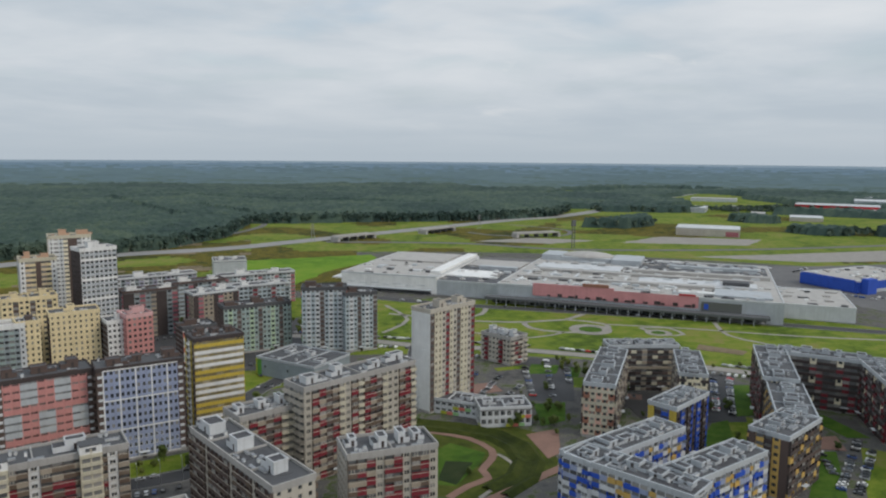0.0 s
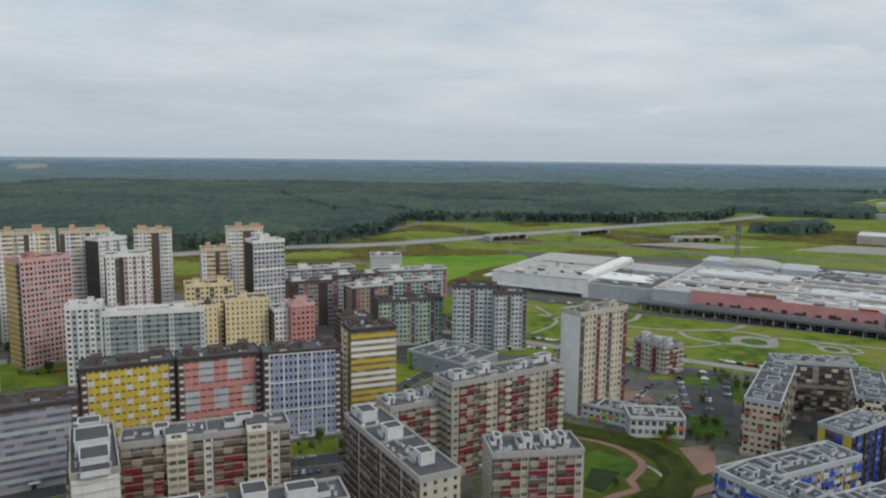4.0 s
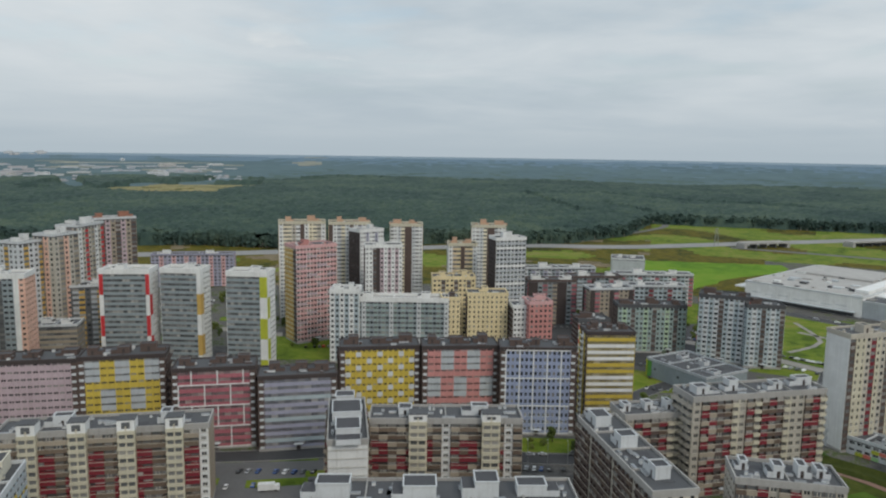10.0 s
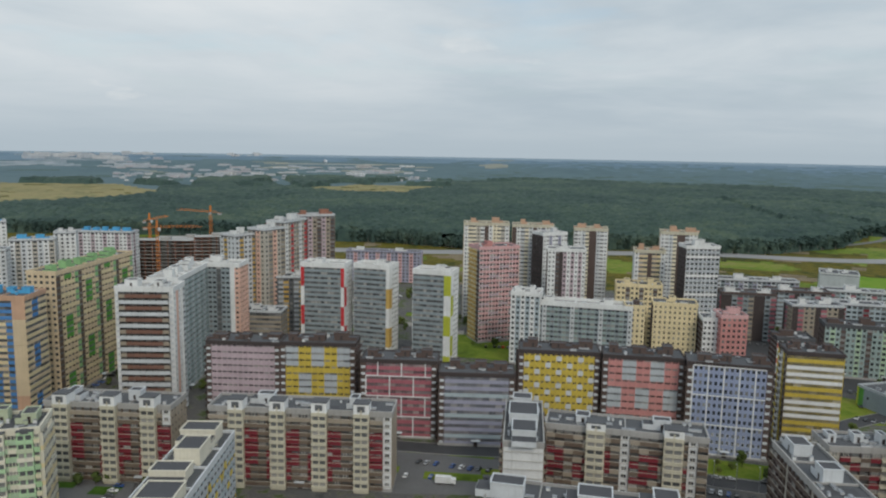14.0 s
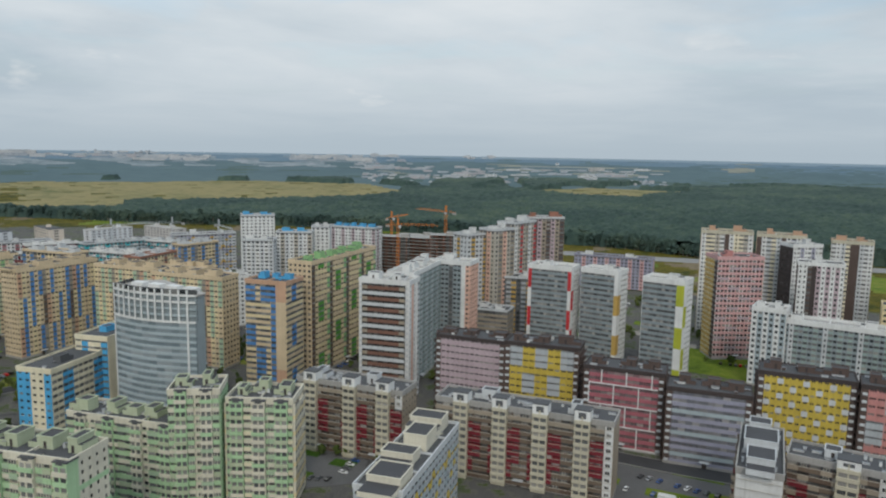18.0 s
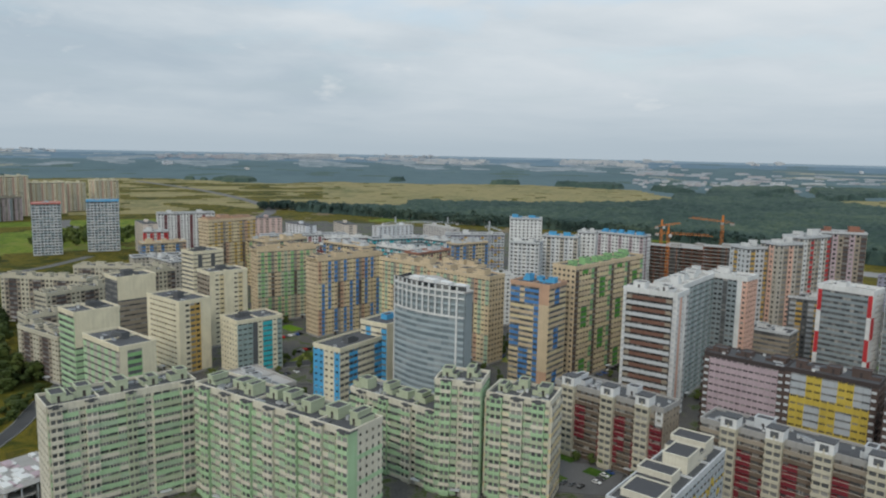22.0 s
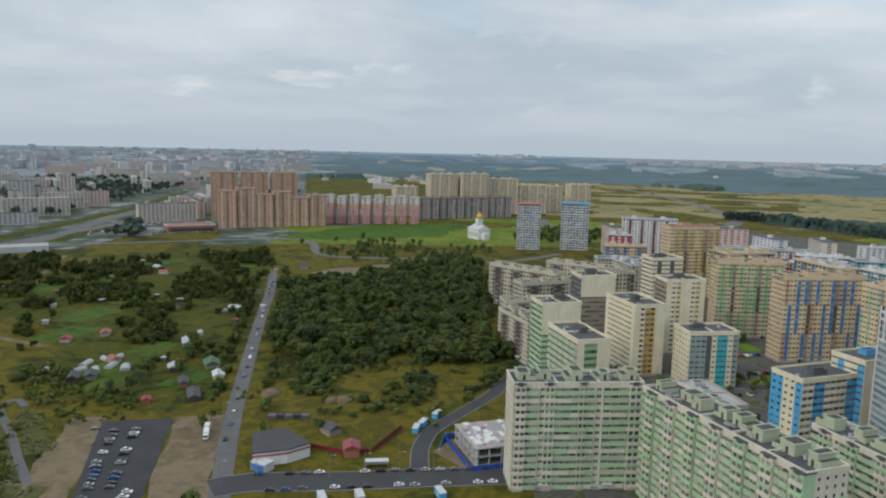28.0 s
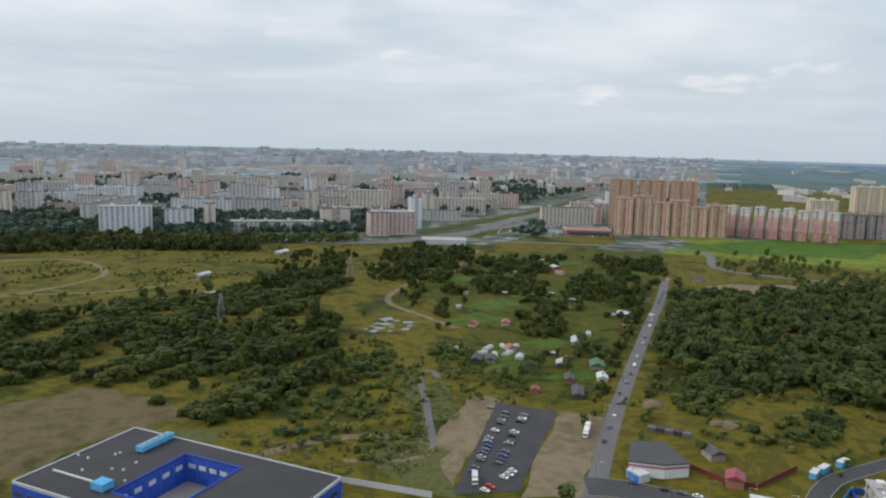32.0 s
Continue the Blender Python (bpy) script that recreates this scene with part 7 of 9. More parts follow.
def bridge(x, y, rot, w):
    b = Block("overpass", "low concrete motorway overpass with dark openings", x, y, rot, "bridge", "motorway overpasses")
    b.box("deck", "concrete", -w / 2, w / 2, -8, 8, 5.6, 7.0)
    for k in range(5):
        u = -w / 2 + 3 + k * (w - 6) / 4
        # concrete piers coloured dark to stand in for shade under the deck
        b.box("pier", "darkgrey", u - 0.8, u + 0.8, -6, 6, 0, 5.6)
    for s in (-1, 1):
        b.box("railing", "concrete", -w / 2, w / 2, s * 7.8 - 0.15, s * 7.8 + 0.15, 7.0, 8.0)
        b.box("abutment", "concrete", s * w / 2 - 2, s * w / 2 + 2, -8, 8, 0, 5.6)
    b.done(0)


bridge(-125, 1019, 47, 66)
bridge(-8, 1126, 52, 70)
bridge(140, 1073, 22.5, 70)

# ---- low buildings ----
def school(x, y, rot, w, d, h):
    b = Block("school_wing", "low white school wing with coloured window panels", x, y, rot, "school", "school wings")
    nf = 2
    cell = lambda i, j, n, nf: ("W", ("lightgrey", "lightgrey", "lime", "lightgrey", "lightgrey", "coral", "lightgrey", "lightgrey", "leafgreen", "lightgrey")[(i * 3 + j * 4) % 10], "lightgrey")
    for s in range(4):
        b.facade(s, w, d, nf, (h - 1.2) / nf, 3.0, cell, 0.6, near=s < 2)
    b.roof(w, d, h, rim="lightgrey", top="roofgrey", hut="lightgrey", huts=2, vents=8, hut_h=1.8)
    b.done(80)


school(5.0, 330.6, -22, 30, 12, 6.6)
school(28.0, 317.0, 8, 23, 14, 8.6)


def kindergarten():
    b = Block("kindergarten", "grey low kindergarten with green and yellow corner", -76.0, 388.0, -30, "school")
    w, d, h = 40, 30, 9.5
    for s in range(4):
        b.facade(s, w, d, 3, 2.9, 4.0, lambda i, j, n, nf: ("n" if i % 4 == 1 and j == 1 else "b", "slate", "slate"), 0.5)
    b.on_side("corner_panel", "green", 0, w, d, 0, 3.5, 0.3, 0.6, 0.4, h - 0.6)
    b.on_side("corner_panel", "lime", 0, w, d, 0, 0.8, 0.6, 0.8, 0.4, h)
    b.roof(w, d, h, rim="grey", top="roofgrey", hut="lightgrey", huts=3, vents=14, hut_h=1.5)
    b.done(0)


kindergarten()


surface("bitumen", (0.048, 0.048, 0.052), 0.95, 0.3, 0.5, 12.0, 0.2)


def depot():
    """Blue depot with a dark flat roof and a sunk yard."""
    b = Block("depot", "blue metal-clad depot with a dark flat roof and open yard", -29.0, -233.0, -53, "depot")
    # local x runs along the long back edge towards the camera's right, y away from it
    h = 10.0
    x0, x1, y0, y1 = -14, 10, -21.5, 10
    ax, bx_, ay, by = -48, 44, -31, 19
    w, d = bx_ - ax, by - ay
    mid = ((ax + bx_) / 2, (ay + by) / 2)
    for q in ((ax, bx_, y1, by), (ax, bx_, ay, y0), (ax, x0, y0, y1), (x1, bx_, y0, y1)):
        b.box("wall", "royal", q[0], q[1], q[2], q[3], 0, h - 0.4)
        b.box("roof", "bitumen", q[0], q[1], q[2], q[3], h - 0.4, h)
    for s in range(4):
        ln = side_axes(s, w, d)[3]
        b.on_side("parapet", "grey", s, w, d, -0.2, ln + 0.2, -0.35, 0.2, h - 0.6, h + 0.4, mid)
        for k in range(int(ln / 6)):
            b.on_side("wall_panel", "royal", s, w, d, k * 6 + 0.1, k * 6 + 5.9, 0, 0.15, 0.3, h - 0.8, mid)
            b.on_side("strip_window", "glass", s, w, d, k * 6 + 1, k * 6 + 5, 0.1, 0.2, 5.5, 7.0, mid)
    # windows and cladding ribs round the yard
    for k in range(5):
        u = x0 + 1.2 + k * 4.6
        for y, e in ((y1, -1), (y0, 1)):
            b.box("yard_window", "lightgrey", u, u + 3, y + e * 0.02, y + e * 0.2, 5.6, 7.2)
            b.box("yard_rib", "blue", u + 3.6, u + 3.8, y + e * 0.02, y + e * 0.16, 0.3, h - 0.5)
    for k in range(5):
        u = y0 + 2 + k * 6
        for x, e in ((x1, -1), (x0, 1)):
            b.box("yard_window", "lightgrey", x + e * 0.02, x + e * 0.2, u, u + 3, 5.6, 7.2)
            b.box("yard_rib", "blue", x + e * 0.02, x + e * 0.16, u + 4, u + 4.2, 0.3, h - 0.5)
    for q in ((x0 - 0.4, x1 + 0.4, y1, y1 + 0.4), (x0 - 0.4, x1 + 0.4, y0 - 0.4, y0), (x0 - 0.4, x0, y0, y1), (x1, x1 + 0.4, y0, y1)):
        b.box("yard_coping", "royal", q[0], q[1], q[2], q[3], h, h + 0.45)
    b.box("yard_floor", "paving", x0, x1, y0, y1, 0.02, 0.15)
    b.box("roof_seam", "roofgrey", x0 - 0.4, x0 - 0.1, y1 + 0.4, by - 0.6, h, h + 0.25)
    b.box("roof_seam", "roofgrey", 27.8, 28.1, y0, by - 0.6, h, h + 0.12)
    b.box("roof_cooler", "sky", 23.5, 26.8, -30, -15, h + 0.6, h + 2.4)
    b.box("roof_cooler", "sky", 12, 17, 7.5, 12, h + 0.4, h + 2.8)
    b.box("duct", "lightgrey", 21, 39, 7.7, 8.3, h + 0.2, h + 0.7)
    for k in range(5):
        b.box("fan_cowl", "steel", 24.3, 26.0, -29 + k * 2.8, -27.2 + k * 2.8, h + 2.4, h + 2.75)
        b.box("cooler_leg", "steel", 23.6, 23.8, -29.8 + k * 3.6, -29.6 + k * 3.6, h, h + 0.6)
        b.box("cooler_leg", "steel", 26.5, 26.7, -29.8 + k * 3.6, -29.6 + k * 3.6, h, h + 0.6)
    rnd = random.Random(3)
    for k in range(9):
        x, y = rnd.uniform(12, 42), rnd.uniform(-13, 6)
        b.box("roof_vent", "lightgrey", x - 0.35, x + 0.35, y - 0.35, y + 0.35, h, h + 0.6)
    b.done(12)


depot()


def pentagon_shop():
    b = Block("corner_shop", "low white shop with a grey bent roof and red sign", -200.0, -190.0, 0, "shop")
    outline = [(-186.5, -188.5), (-200.5, -202.0), (-211.0, -195.0), (-205.5, -177.0), (-196.0, -180.0)]
    pts = [(x + 200, y + 190) for x, y in outline]
    for name, z0, z1, k, mat in (("wall", 0, 5.2, 1.0, "white"), ("roof", 5.2, 5.7, 1.03, "roofdark"), ("red_band", 3.6, 4.4, 1.012, "crimson")):
        bm = bmesh.new()
        lo = [bm.verts.new((x * k, y * k, z0)) for x, y in pts]
        hi = [bm.verts.new((x * k, y * k, z1)) for x, y in pts]
        bm.faces.new(hi)
        bm.faces.new(lo[::-1])
        for i in range(5):
            bm.faces.new((lo[i], lo[(i + 1) % 5], hi[(i + 1) % 5], hi[i]))
        bmesh.ops.recalc_face_normals(bm, faces=bm.faces)
        part_of(name, bm_mesh(name, bm, mat), b.root)
    b.box("porch", "lightgrey", 10, 15, 2, 9, 0, 3.2)
    b.box("shop_front", "blue", 15, 15.2, 2.4, 8.6, 0.3, 2.6)
    b.done(4)


pentagon_shop()


def site_house():
    b = Block("unfinished_building", "low grey building shell with roof sheeting and blue fence", -249.0, -121.0, 48, "construction")
    w, d = 26, 22
    for j in range(3):
        b.box("floor_slab", "concrete", -w / 2, w / 2, -d / 2, d / 2, j * 3.4, j * 3.4 + 0.3)
    for i in range(6):
        for k in range(5):
            x, y = -w / 2 + 0.5 + i * (w - 1.4) / 5, -d / 2 + 0.5 + k * (d - 1.4) / 4
            b.box("column", "lightgrey", x, x + 0.4, y, y + 0.4, 0, 7.0)
    b.box("infill_wall", "concrete", -w / 2 + 1, w / 2 - 1, -d / 2 + 1.5, -d / 2 + 1.8, 0.3, 6.5)
    b.box("infill_wall", "concrete", -w / 2 + 1.5, -w / 2 + 1.8, -d / 2 + 2, d / 2 - 1, 0.3, 6.5)
    rnd = random.Random(8)
    for k in range(46):
        x, y = rnd.uniform(-w / 2 + 2, w / 2 - 2), rnd.uniform(-d / 2 + 2, d / 2 - 2)
        a, c = rnd.uniform(0.8, 2.4), rnd.uniform(0.6, 1.6)
        b.box("roof_sheet", "white" if k % 3 else "palepink", x - a, x + a, y - c, y + c, 7.1, 7.1 + rnd.uniform(0.1, 0.9))
    for s in range(4):
        ln = side_axes(s, w + 6, d + 6)[3]
        for k in range(int(ln / 3)):
            b.on_side("fence_panel", "royal", s, w + 6, d + 6, k * 3, k * 3 + 2.9, 0, 0.1, 0, 2.0)
    b.done(20)


site_house()

# ---- the older city beyond the avenue ----
surface("panel_grey", (0.60, 0.575, 0.55), 0.85, 0.1, 2.0, 60.0, 0.15)
surface("panel_cream", (0.69, 0.61, 0.52), 0.85, 0.1, 2.0, 60.0, 0.15)
surface("panel_rose", (0.67, 0.50, 0.44), 0.85, 0.1, 2.0, 60.0, 0.15)
surface("panel_white", (0.74, 0.755, 0.78), 0.85, 0.1, 2.0, 60.0, 0.15)


CITY = {"wall": {}, "glass": [], "roof": []}


def city_boxes(w, d, nf, mat):
    """Wall, roof and window boxes of a far slab."""
    h = nf * 2.9 + 1.5
    wall, roof, glass = [(-w / 2, w / 2, -d / 2, d / 2, 0, h)], [(-w / 2 - 0.3, w / 2 + 0.3, -d / 2 - 0.3, d / 2 + 0.3, h, h + 0.5)], []
    for k in range(max(1, int(w / 25))):
        u = -w / 2 + (k + 0.5) * w / max(1, int(w / 25))
        wall.append((u - 2, u + 2, -2, 2, h + 0.5, h + 3))
    n = max(2, int(w / 6))
    for j in range(nf):
        z0, z1 = 1.9 + j * 2.9, 3.3 + j * 2.9
        for k in range(n):
            u = -w / 2 + (k + 0.5) * w / n
            for y0, sd in ((-d / 2 - 0.12, 0), (d / 2, 2)):
                glass.append((u - w / n * 0.28, u + w / n * 0.28, y0, y0 + 0.12, z0, z1, sd))
        for x0, sd in ((-w / 2 - 0.12, 3), (w / 2, 1)):
            glass.append((x0, x0 + 0.12, -d * 0.15, d * 0.15, z0, z1, sd))
    return wall, roof, glass


def city_block(x, y, rot, w, d, nf, mat, label):
    """A far slab: wall, roof, window rows on its sides; past 1700 m all are joined."""
    r = math.hypot(x, y)
    wall, roof, glass = city_boxes(w, d, nf, mat)
    m = pose(x, y, lift(r), 0, 0, rot)
    if r > 1700:
        for key, bx in ((mat, wall), ("rooflight", roof), ("loggia_glass", glass)):
            CITY["wall"].setdefault(key, []).append((m, bx))
        return
    root = tagged(new("apartment_building"), label, "apartment building", "older city beyond the avenue")
    root.matrix_world = m
    part_of("wall", boxes_mesh("wall", wall, mat), root)
    part_of("roof", boxes_mesh("roof", roof, "rooflight" if len(wall) % 2 else "roofgrey"), root)
    part_of("glazing", boxes_mesh("glazing", [q[:6] for q in glass], "loggia_glass", [q[6] for q in glass], True), root)["kind"] = "stuff"


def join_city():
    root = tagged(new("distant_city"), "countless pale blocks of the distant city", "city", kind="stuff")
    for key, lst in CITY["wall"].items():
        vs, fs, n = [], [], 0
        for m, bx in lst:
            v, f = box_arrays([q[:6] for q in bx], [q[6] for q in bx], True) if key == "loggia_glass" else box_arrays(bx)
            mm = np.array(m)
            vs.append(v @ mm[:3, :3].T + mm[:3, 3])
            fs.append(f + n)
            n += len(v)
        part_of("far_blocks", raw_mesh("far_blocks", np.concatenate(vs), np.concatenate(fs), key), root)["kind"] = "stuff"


CM = ("panel_grey", "panel_cream", "panel_white", "panel_grey", "panel_rose", "panel_cream")
city_block(-90, -965, 172, 60, 13, 12, "panel_white", "pale blue-white long panel block behind trees")
city_block(-150, -950, 172, 34, 14, 11, "panel_white", "pale panel block beside it")
city_block(-195, -990, 80, 30, 14, 12, "panel_cream", "cream point block among trees")
city_block(-270, -935, 163, 120, 12, 5, "panel_grey", "long low grey panel block")
city_block(-385, -868, 172, 26, 18, 10, "panel_rose", "red and cream stepped block")
city_block(-410, -878, 160, 60, 18, 10, "panel_rose", "red brick and cream block beside the avenue")
city_block(-470, -930, 80, 18, 16, 15, "panel_white", "white tower by the avenue")
city_block(-360, -960, 80, 14, 40, 9, "panel_cream", "narrow cream panel block end")
city_block(-480, -1120, 150, 70, 14, 14, "panel_cream", "cream tower with flat roof")
rnd_city = random.Random(11)
made = 0
while made < 235:
    az = rnd_city.uniform(131.5, 184.0)
    r = 1000 * (1 / rnd_city.uniform(0.30, 0.98)) if made < 160 else (rnd_city.uniform(1150, 1500) if made < 175 else rnd_city.uniform(1710, 3200))
    x, y = -math.sin(radians(az)) * r, math.cos(radians(az)) * r
    # keep the avenue free
    t = (x + 429) * -0.80 + (y + 806) * -0.60
    side_off = abs((x + 429) * 0.60 + (y + 806) * -0.80)
    if (t > 0 and side_off < 95) or (az < 137 and r < 1500) or r < 1150:
        continue
    kind = rnd_city.random()
    rot = 150 + (90 if rnd_city.random() < 0.35 else 0) + rnd_city.uniform(-6, 6)
    mat = CM[rnd_city.randrange(6)]
    if kind < 0.76:
        city_block(x, y, rot, rnd_city.uniform(60, 150), 12, rnd_city.choice((5, 5, 9, 9)), mat, "long panel block of the older city")
    else:
        city_block(x, y, rot, rnd_city.uniform(22, 40), 16, rnd_city.choice((12, 14, 16)), mat, "point block of the older city")
    made += 1
for k in range(10):
    az = rnd_city.uniform(48, 128)
    r = rnd_city.uniform(3000, 4300)
    x, y = -math.sin(radians(az)) * r, math.cos(radians(az)) * r
    city_block(x, y, rnd_city.uniform(0, 180), rnd_city.uniform(30, 110), 16, rnd_city.choice((2, 3, 5)), "panel_white" if k % 3 else "panel_grey", "pale block of a distant village")
for k in range(16):
    az = rnd_city.uniform(112, 131)
    r = rnd_city.uniform(1500, 2700)
    x, y = -math.sin(radians(az)) * r, math.cos(radians(az)) * r
    city_block(x, y, rnd_city.uniform(0, 180), rnd_city.uniform(30, 90), 18, rnd_city.choice((2, 3, 4)), CM[k % 6], "low block far beyond the estates")


# wall tones with the haze of distance mixed into the colour
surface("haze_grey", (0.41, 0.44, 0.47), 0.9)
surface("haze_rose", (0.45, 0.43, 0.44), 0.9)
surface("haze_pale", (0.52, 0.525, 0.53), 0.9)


def speckle_city():
    """The farthest town: small slabs with haze in their colour that thin out to the skyline."""
    rnd = random.Random(23)
    for k in range(1640):
        az = rnd.uniform(131, 188) if k < 1300 else rnd.uniform(50, 131)
        tr = EYE * 1281 / (rnd.uniform(11, 48) if k < 1300 else rnd.uniform(12, 17))
        x, y = -math.sin(radians(az)) * tr, math.cos(radians(az)) * tr
        if (nz(x, y, 900, 3.0) < -0.25) if k < 1300 else (nz(az, 0.0, 7.0, 3.0) < 0.12):
            continue
        r = tr if tr <= FLAT_END else FLAT_END + (1 / tr - 1 / FLAT_END) / (1 / LAST - 1 / FLAT_END) * (SHEET_END - FLAT_END)
        if r > SHEET_END - 20:
            continue
        q = r / tr
        w, d, hh = rnd.uniform(40, 160) * q, 14 * q, rnd.choice((12, 15, 27, 27, 40)) * q * 0.8
        m = pose(-math.sin(radians(az)) * r, math.cos(radians(az)) * r, lift(r), 0, 0, 150 + rnd.choice((0, 90)) + rnd.uniform(-20, 20))
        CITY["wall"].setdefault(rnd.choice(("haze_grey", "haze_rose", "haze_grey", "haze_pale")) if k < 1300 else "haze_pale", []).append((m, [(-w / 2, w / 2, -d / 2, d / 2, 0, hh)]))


def far_settlement(az0, az1, dip0, dip1, n, size, tones, seed):
    """Hazy houses in a strip of far land, given by turns and by the dip below eye level in thousandths."""
    rnd = random.Random(seed)
    for k in range(n):
        az, tr = rnd.uniform(az0, az1), EYE * 1000 / rnd.uniform(dip0, dip1)
        r = tr if tr <= FLAT_END else FLAT_END + (1 / tr - 1 / FLAT_END) / (1 / LAST - 1 / FLAT_END) * (SHEET_END - FLAT_END)
        if r > SHEET_END - 20:
            continue
        q = r / tr
        w, d, hh = rnd.uniform(0.5, 1.6) * size[0] * q, 12 * q, rnd.uniform(0.6, 1.3) * size[1] * q
        m = pose(-math.sin(radians(az)) * r, math.cos(radians(az)) * r, lift(r), 0, 0, az + rnd.uniform(-25, 25))
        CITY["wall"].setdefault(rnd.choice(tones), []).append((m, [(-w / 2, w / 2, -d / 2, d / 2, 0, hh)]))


speckle_city()
PALE_TONES, GREY_TONES = ("haze_pale", "haze_pale", "haze_grey"), ("haze_grey", "haze_grey", "haze_rose", "haze_pale")
for k, strip_of in enumerate(((102.5, 106, 15, 19, 26, (70, 26), GREY_TONES), (97.5, 102, 14, 19, 40, (90, 26), GREY_TONES), (93.5, 97.3, 13, 17, 30, (150, 34), PALE_TONES), (86, 93, 14, 18, 34, (80, 16), GREY_TONES), (81.5, 86.5, 14, 21, 40, (90, 16), PALE_TONES),
        (69, 75.5, 12, 19, 44, (110, 24), PALE_TONES), (66, 71, 15, 30, 26, (60, 10), GREY_TONES), (57, 66, 24, 38, 34, (60, 8), GREY_TONES), (46.5, 63, 38, 45, 70, (16, 6), ("haze_grey", "haze_grey", "haze_rose")), (62, 70, 36, 46, 60, (18, 7), GREY_TONES), (47, 57, 26, 34, 26, (60, 7), GREY_TONES))):
    far_settlement(*strip_of, 60 + k)
join_city()

for x, y, rot, w, nf, mat in ((-826, -253, 30, 40, 11, "panel_cream"), (-817, -217, 120, 30, 12, "panel_white"), (-847, -179, 30, 46, 11, "panel_cream"), (-864, -128, 110, 34, 12, "panel_rose"), (-851, -86, 40, 40, 10, "panel_white"), (-868, -36, 20, 44, 10, "panel_cream"), (-898, 22, 120, 50, 8, "panel_white"), (-919, 84, 30, 60, 7, "panel_grey")):
    if all(math.hypot(x - q[0], y - q[1]) > 38 for q in BUILT):
        city_block(x, y, rot, w, 15, nf, mat, "pale block of flats behind the tan estate")


# ---- trees ----
def leaf_mat(name, lo, mid, hi):
    m = bpy.data.materials.new(name)
    m.use_nodes = True
    t = m.node_tree
    p = t.nodes["Principled BSDF"]
    info = t.nodes.new("ShaderNodeObjectInfo")
    geo = t.nodes.new("ShaderNodeNewGeometry")
    co = t.nodes.new("ShaderNodeTexCoord")
    r = math_node(t, "FRACT", math_node(t, "ADD", math_node(t, "MULTIPLY", info.outputs["Random"], 0.5), math_node(t, "MULTIPLY", geo.outputs["Random Per Island"], 0.5)))
    w = noise_node(t, co.outputs["Object"], 1 / 14.0, 3.0, 0.5)
    s = math_node(t, "ADD", math_node(t, "MULTIPLY", r, 0.14), math_node(t, "MULTIPLY", w, 0.86))
    t.links.new(ramp(t, s, [(0.32, lo), (0.5, mid), (0.66, hi)]), p.inputs["Base Color"])
    p.inputs["Roughness"].default_value = 0.85
    p.inputs["Specular IOR Level"].default_value = 0.2
    MATS[name] = m


leaf_mat("leaves", (0.040, 0.062, 0.017), (0.068, 0.094, 0.023), (0.105, 0.122, 0.030))
leaf_mat("leaves_dark", (0.026, 0.042, 0.012), (0.047, 0.066, 0.015), (0.080, 0.096, 0.020))
leaf_mat("leaves_scrub", (0.019, 0.030, 0.0065), (0.036, 0.050, 0.009), (0.066, 0.076, 0.012))
# far leaves: distance haze is put in as a paler, bluer green
leaf_mat("leaves_hazed", (0.036, 0.058, 0.044), (0.056, 0.082, 0.062), (0.080, 0.108, 0.078))
leaf_mat("weed_heads", (0.075, 0.090, 0.028), (0.145, 0.150, 0.060), (0.215, 0.205, 0.100))
leaf_mat("leaves_light", (0.05, 0.075, 0.016), (0.085, 0.105, 0.024), (0.13, 0.135, 0.035))
surface("bark", (0.10, 0.08, 0.06), 0.95, 0.3, 0.3)
surface("pale_bark", (0.34, 0.31, 0.27), 0.95, 0.3, 0.3)


def crown_arrays(seed, h, r, cards, size, low=0.25):
    """A crown of leaf sprays set on uneven clumps: quads only."""
    rng = np.random.RandomState(seed)
    clumps = []
    for k in range(5):
        a, q = rng.uniform(0, 2 * np.pi), rng.uniform(0.15, 0.62) * r
        clumps.append((q * np.cos(a), q * np.sin(a), h * rng.uniform(low + 0.12, 0.86), r * rng.uniform(0.38, 0.62)))
    clumps.append((0, 0, h * 0.7, r * 0.7))
    vs, fs = [], []
    cube = np.array([[-1, -1, -1], [1, -1, -1], [1, 1, -1], [-1, 1, -1], [-1, -1, 1], [1, -1, 1], [1, 1, 1], [-1, 1, 1]]) * 0.5
    cf = np.array([[0, 3, 2, 1], [4, 5, 6, 7], [0, 1, 5, 4], [1, 2, 6, 5], [2, 3, 7, 6], [3, 0, 4, 7]])
    n = 0
    for x, y, z, q in clumps:
        vs.append(cube * q * rng.uniform(0.9, 1.35, (8, 1)) + (x, y, z))
        fs.append(cf + n)
        n += 8
    for k in range(cards):
        x, y, z, q = clumps[rng.randint(len(clumps))]
        d = rng.normal(size=3)
        d[2] = d[2] * 0.8 + 0.25
        d /= np.linalg.norm(d)
        c = np.array((x, y, z)) + d * q * rng.uniform(0.7, 1.12)
        d = d + np.array((0.0, 0.0, 0.6)) + rng.normal(size=3) * 0.3
        d /= np.linalg.norm(d)
        u = np.cross(d, (0.8, 0.5, 0.25) + rng.normal(size=3) * 0.4)
        u /= np.linalg.norm(u)
        w = np.cross(d, u) + rng.normal(size=3) * 0.25
        s = size * rng.uniform(0.6, 1.2)
        vs.append(np.array([c - u * s - w * s * 0.5, c + u * s * 0.7 - w * s * 0.6, c + u * s + w * s * 0.6, c - u * s * 0.6 + w * s * 0.7]))
        fs.append(np.array([[n, n + 1, n + 2, n + 3]]))
        n += 4
    return np.concatenate(vs), np.concatenate(fs)


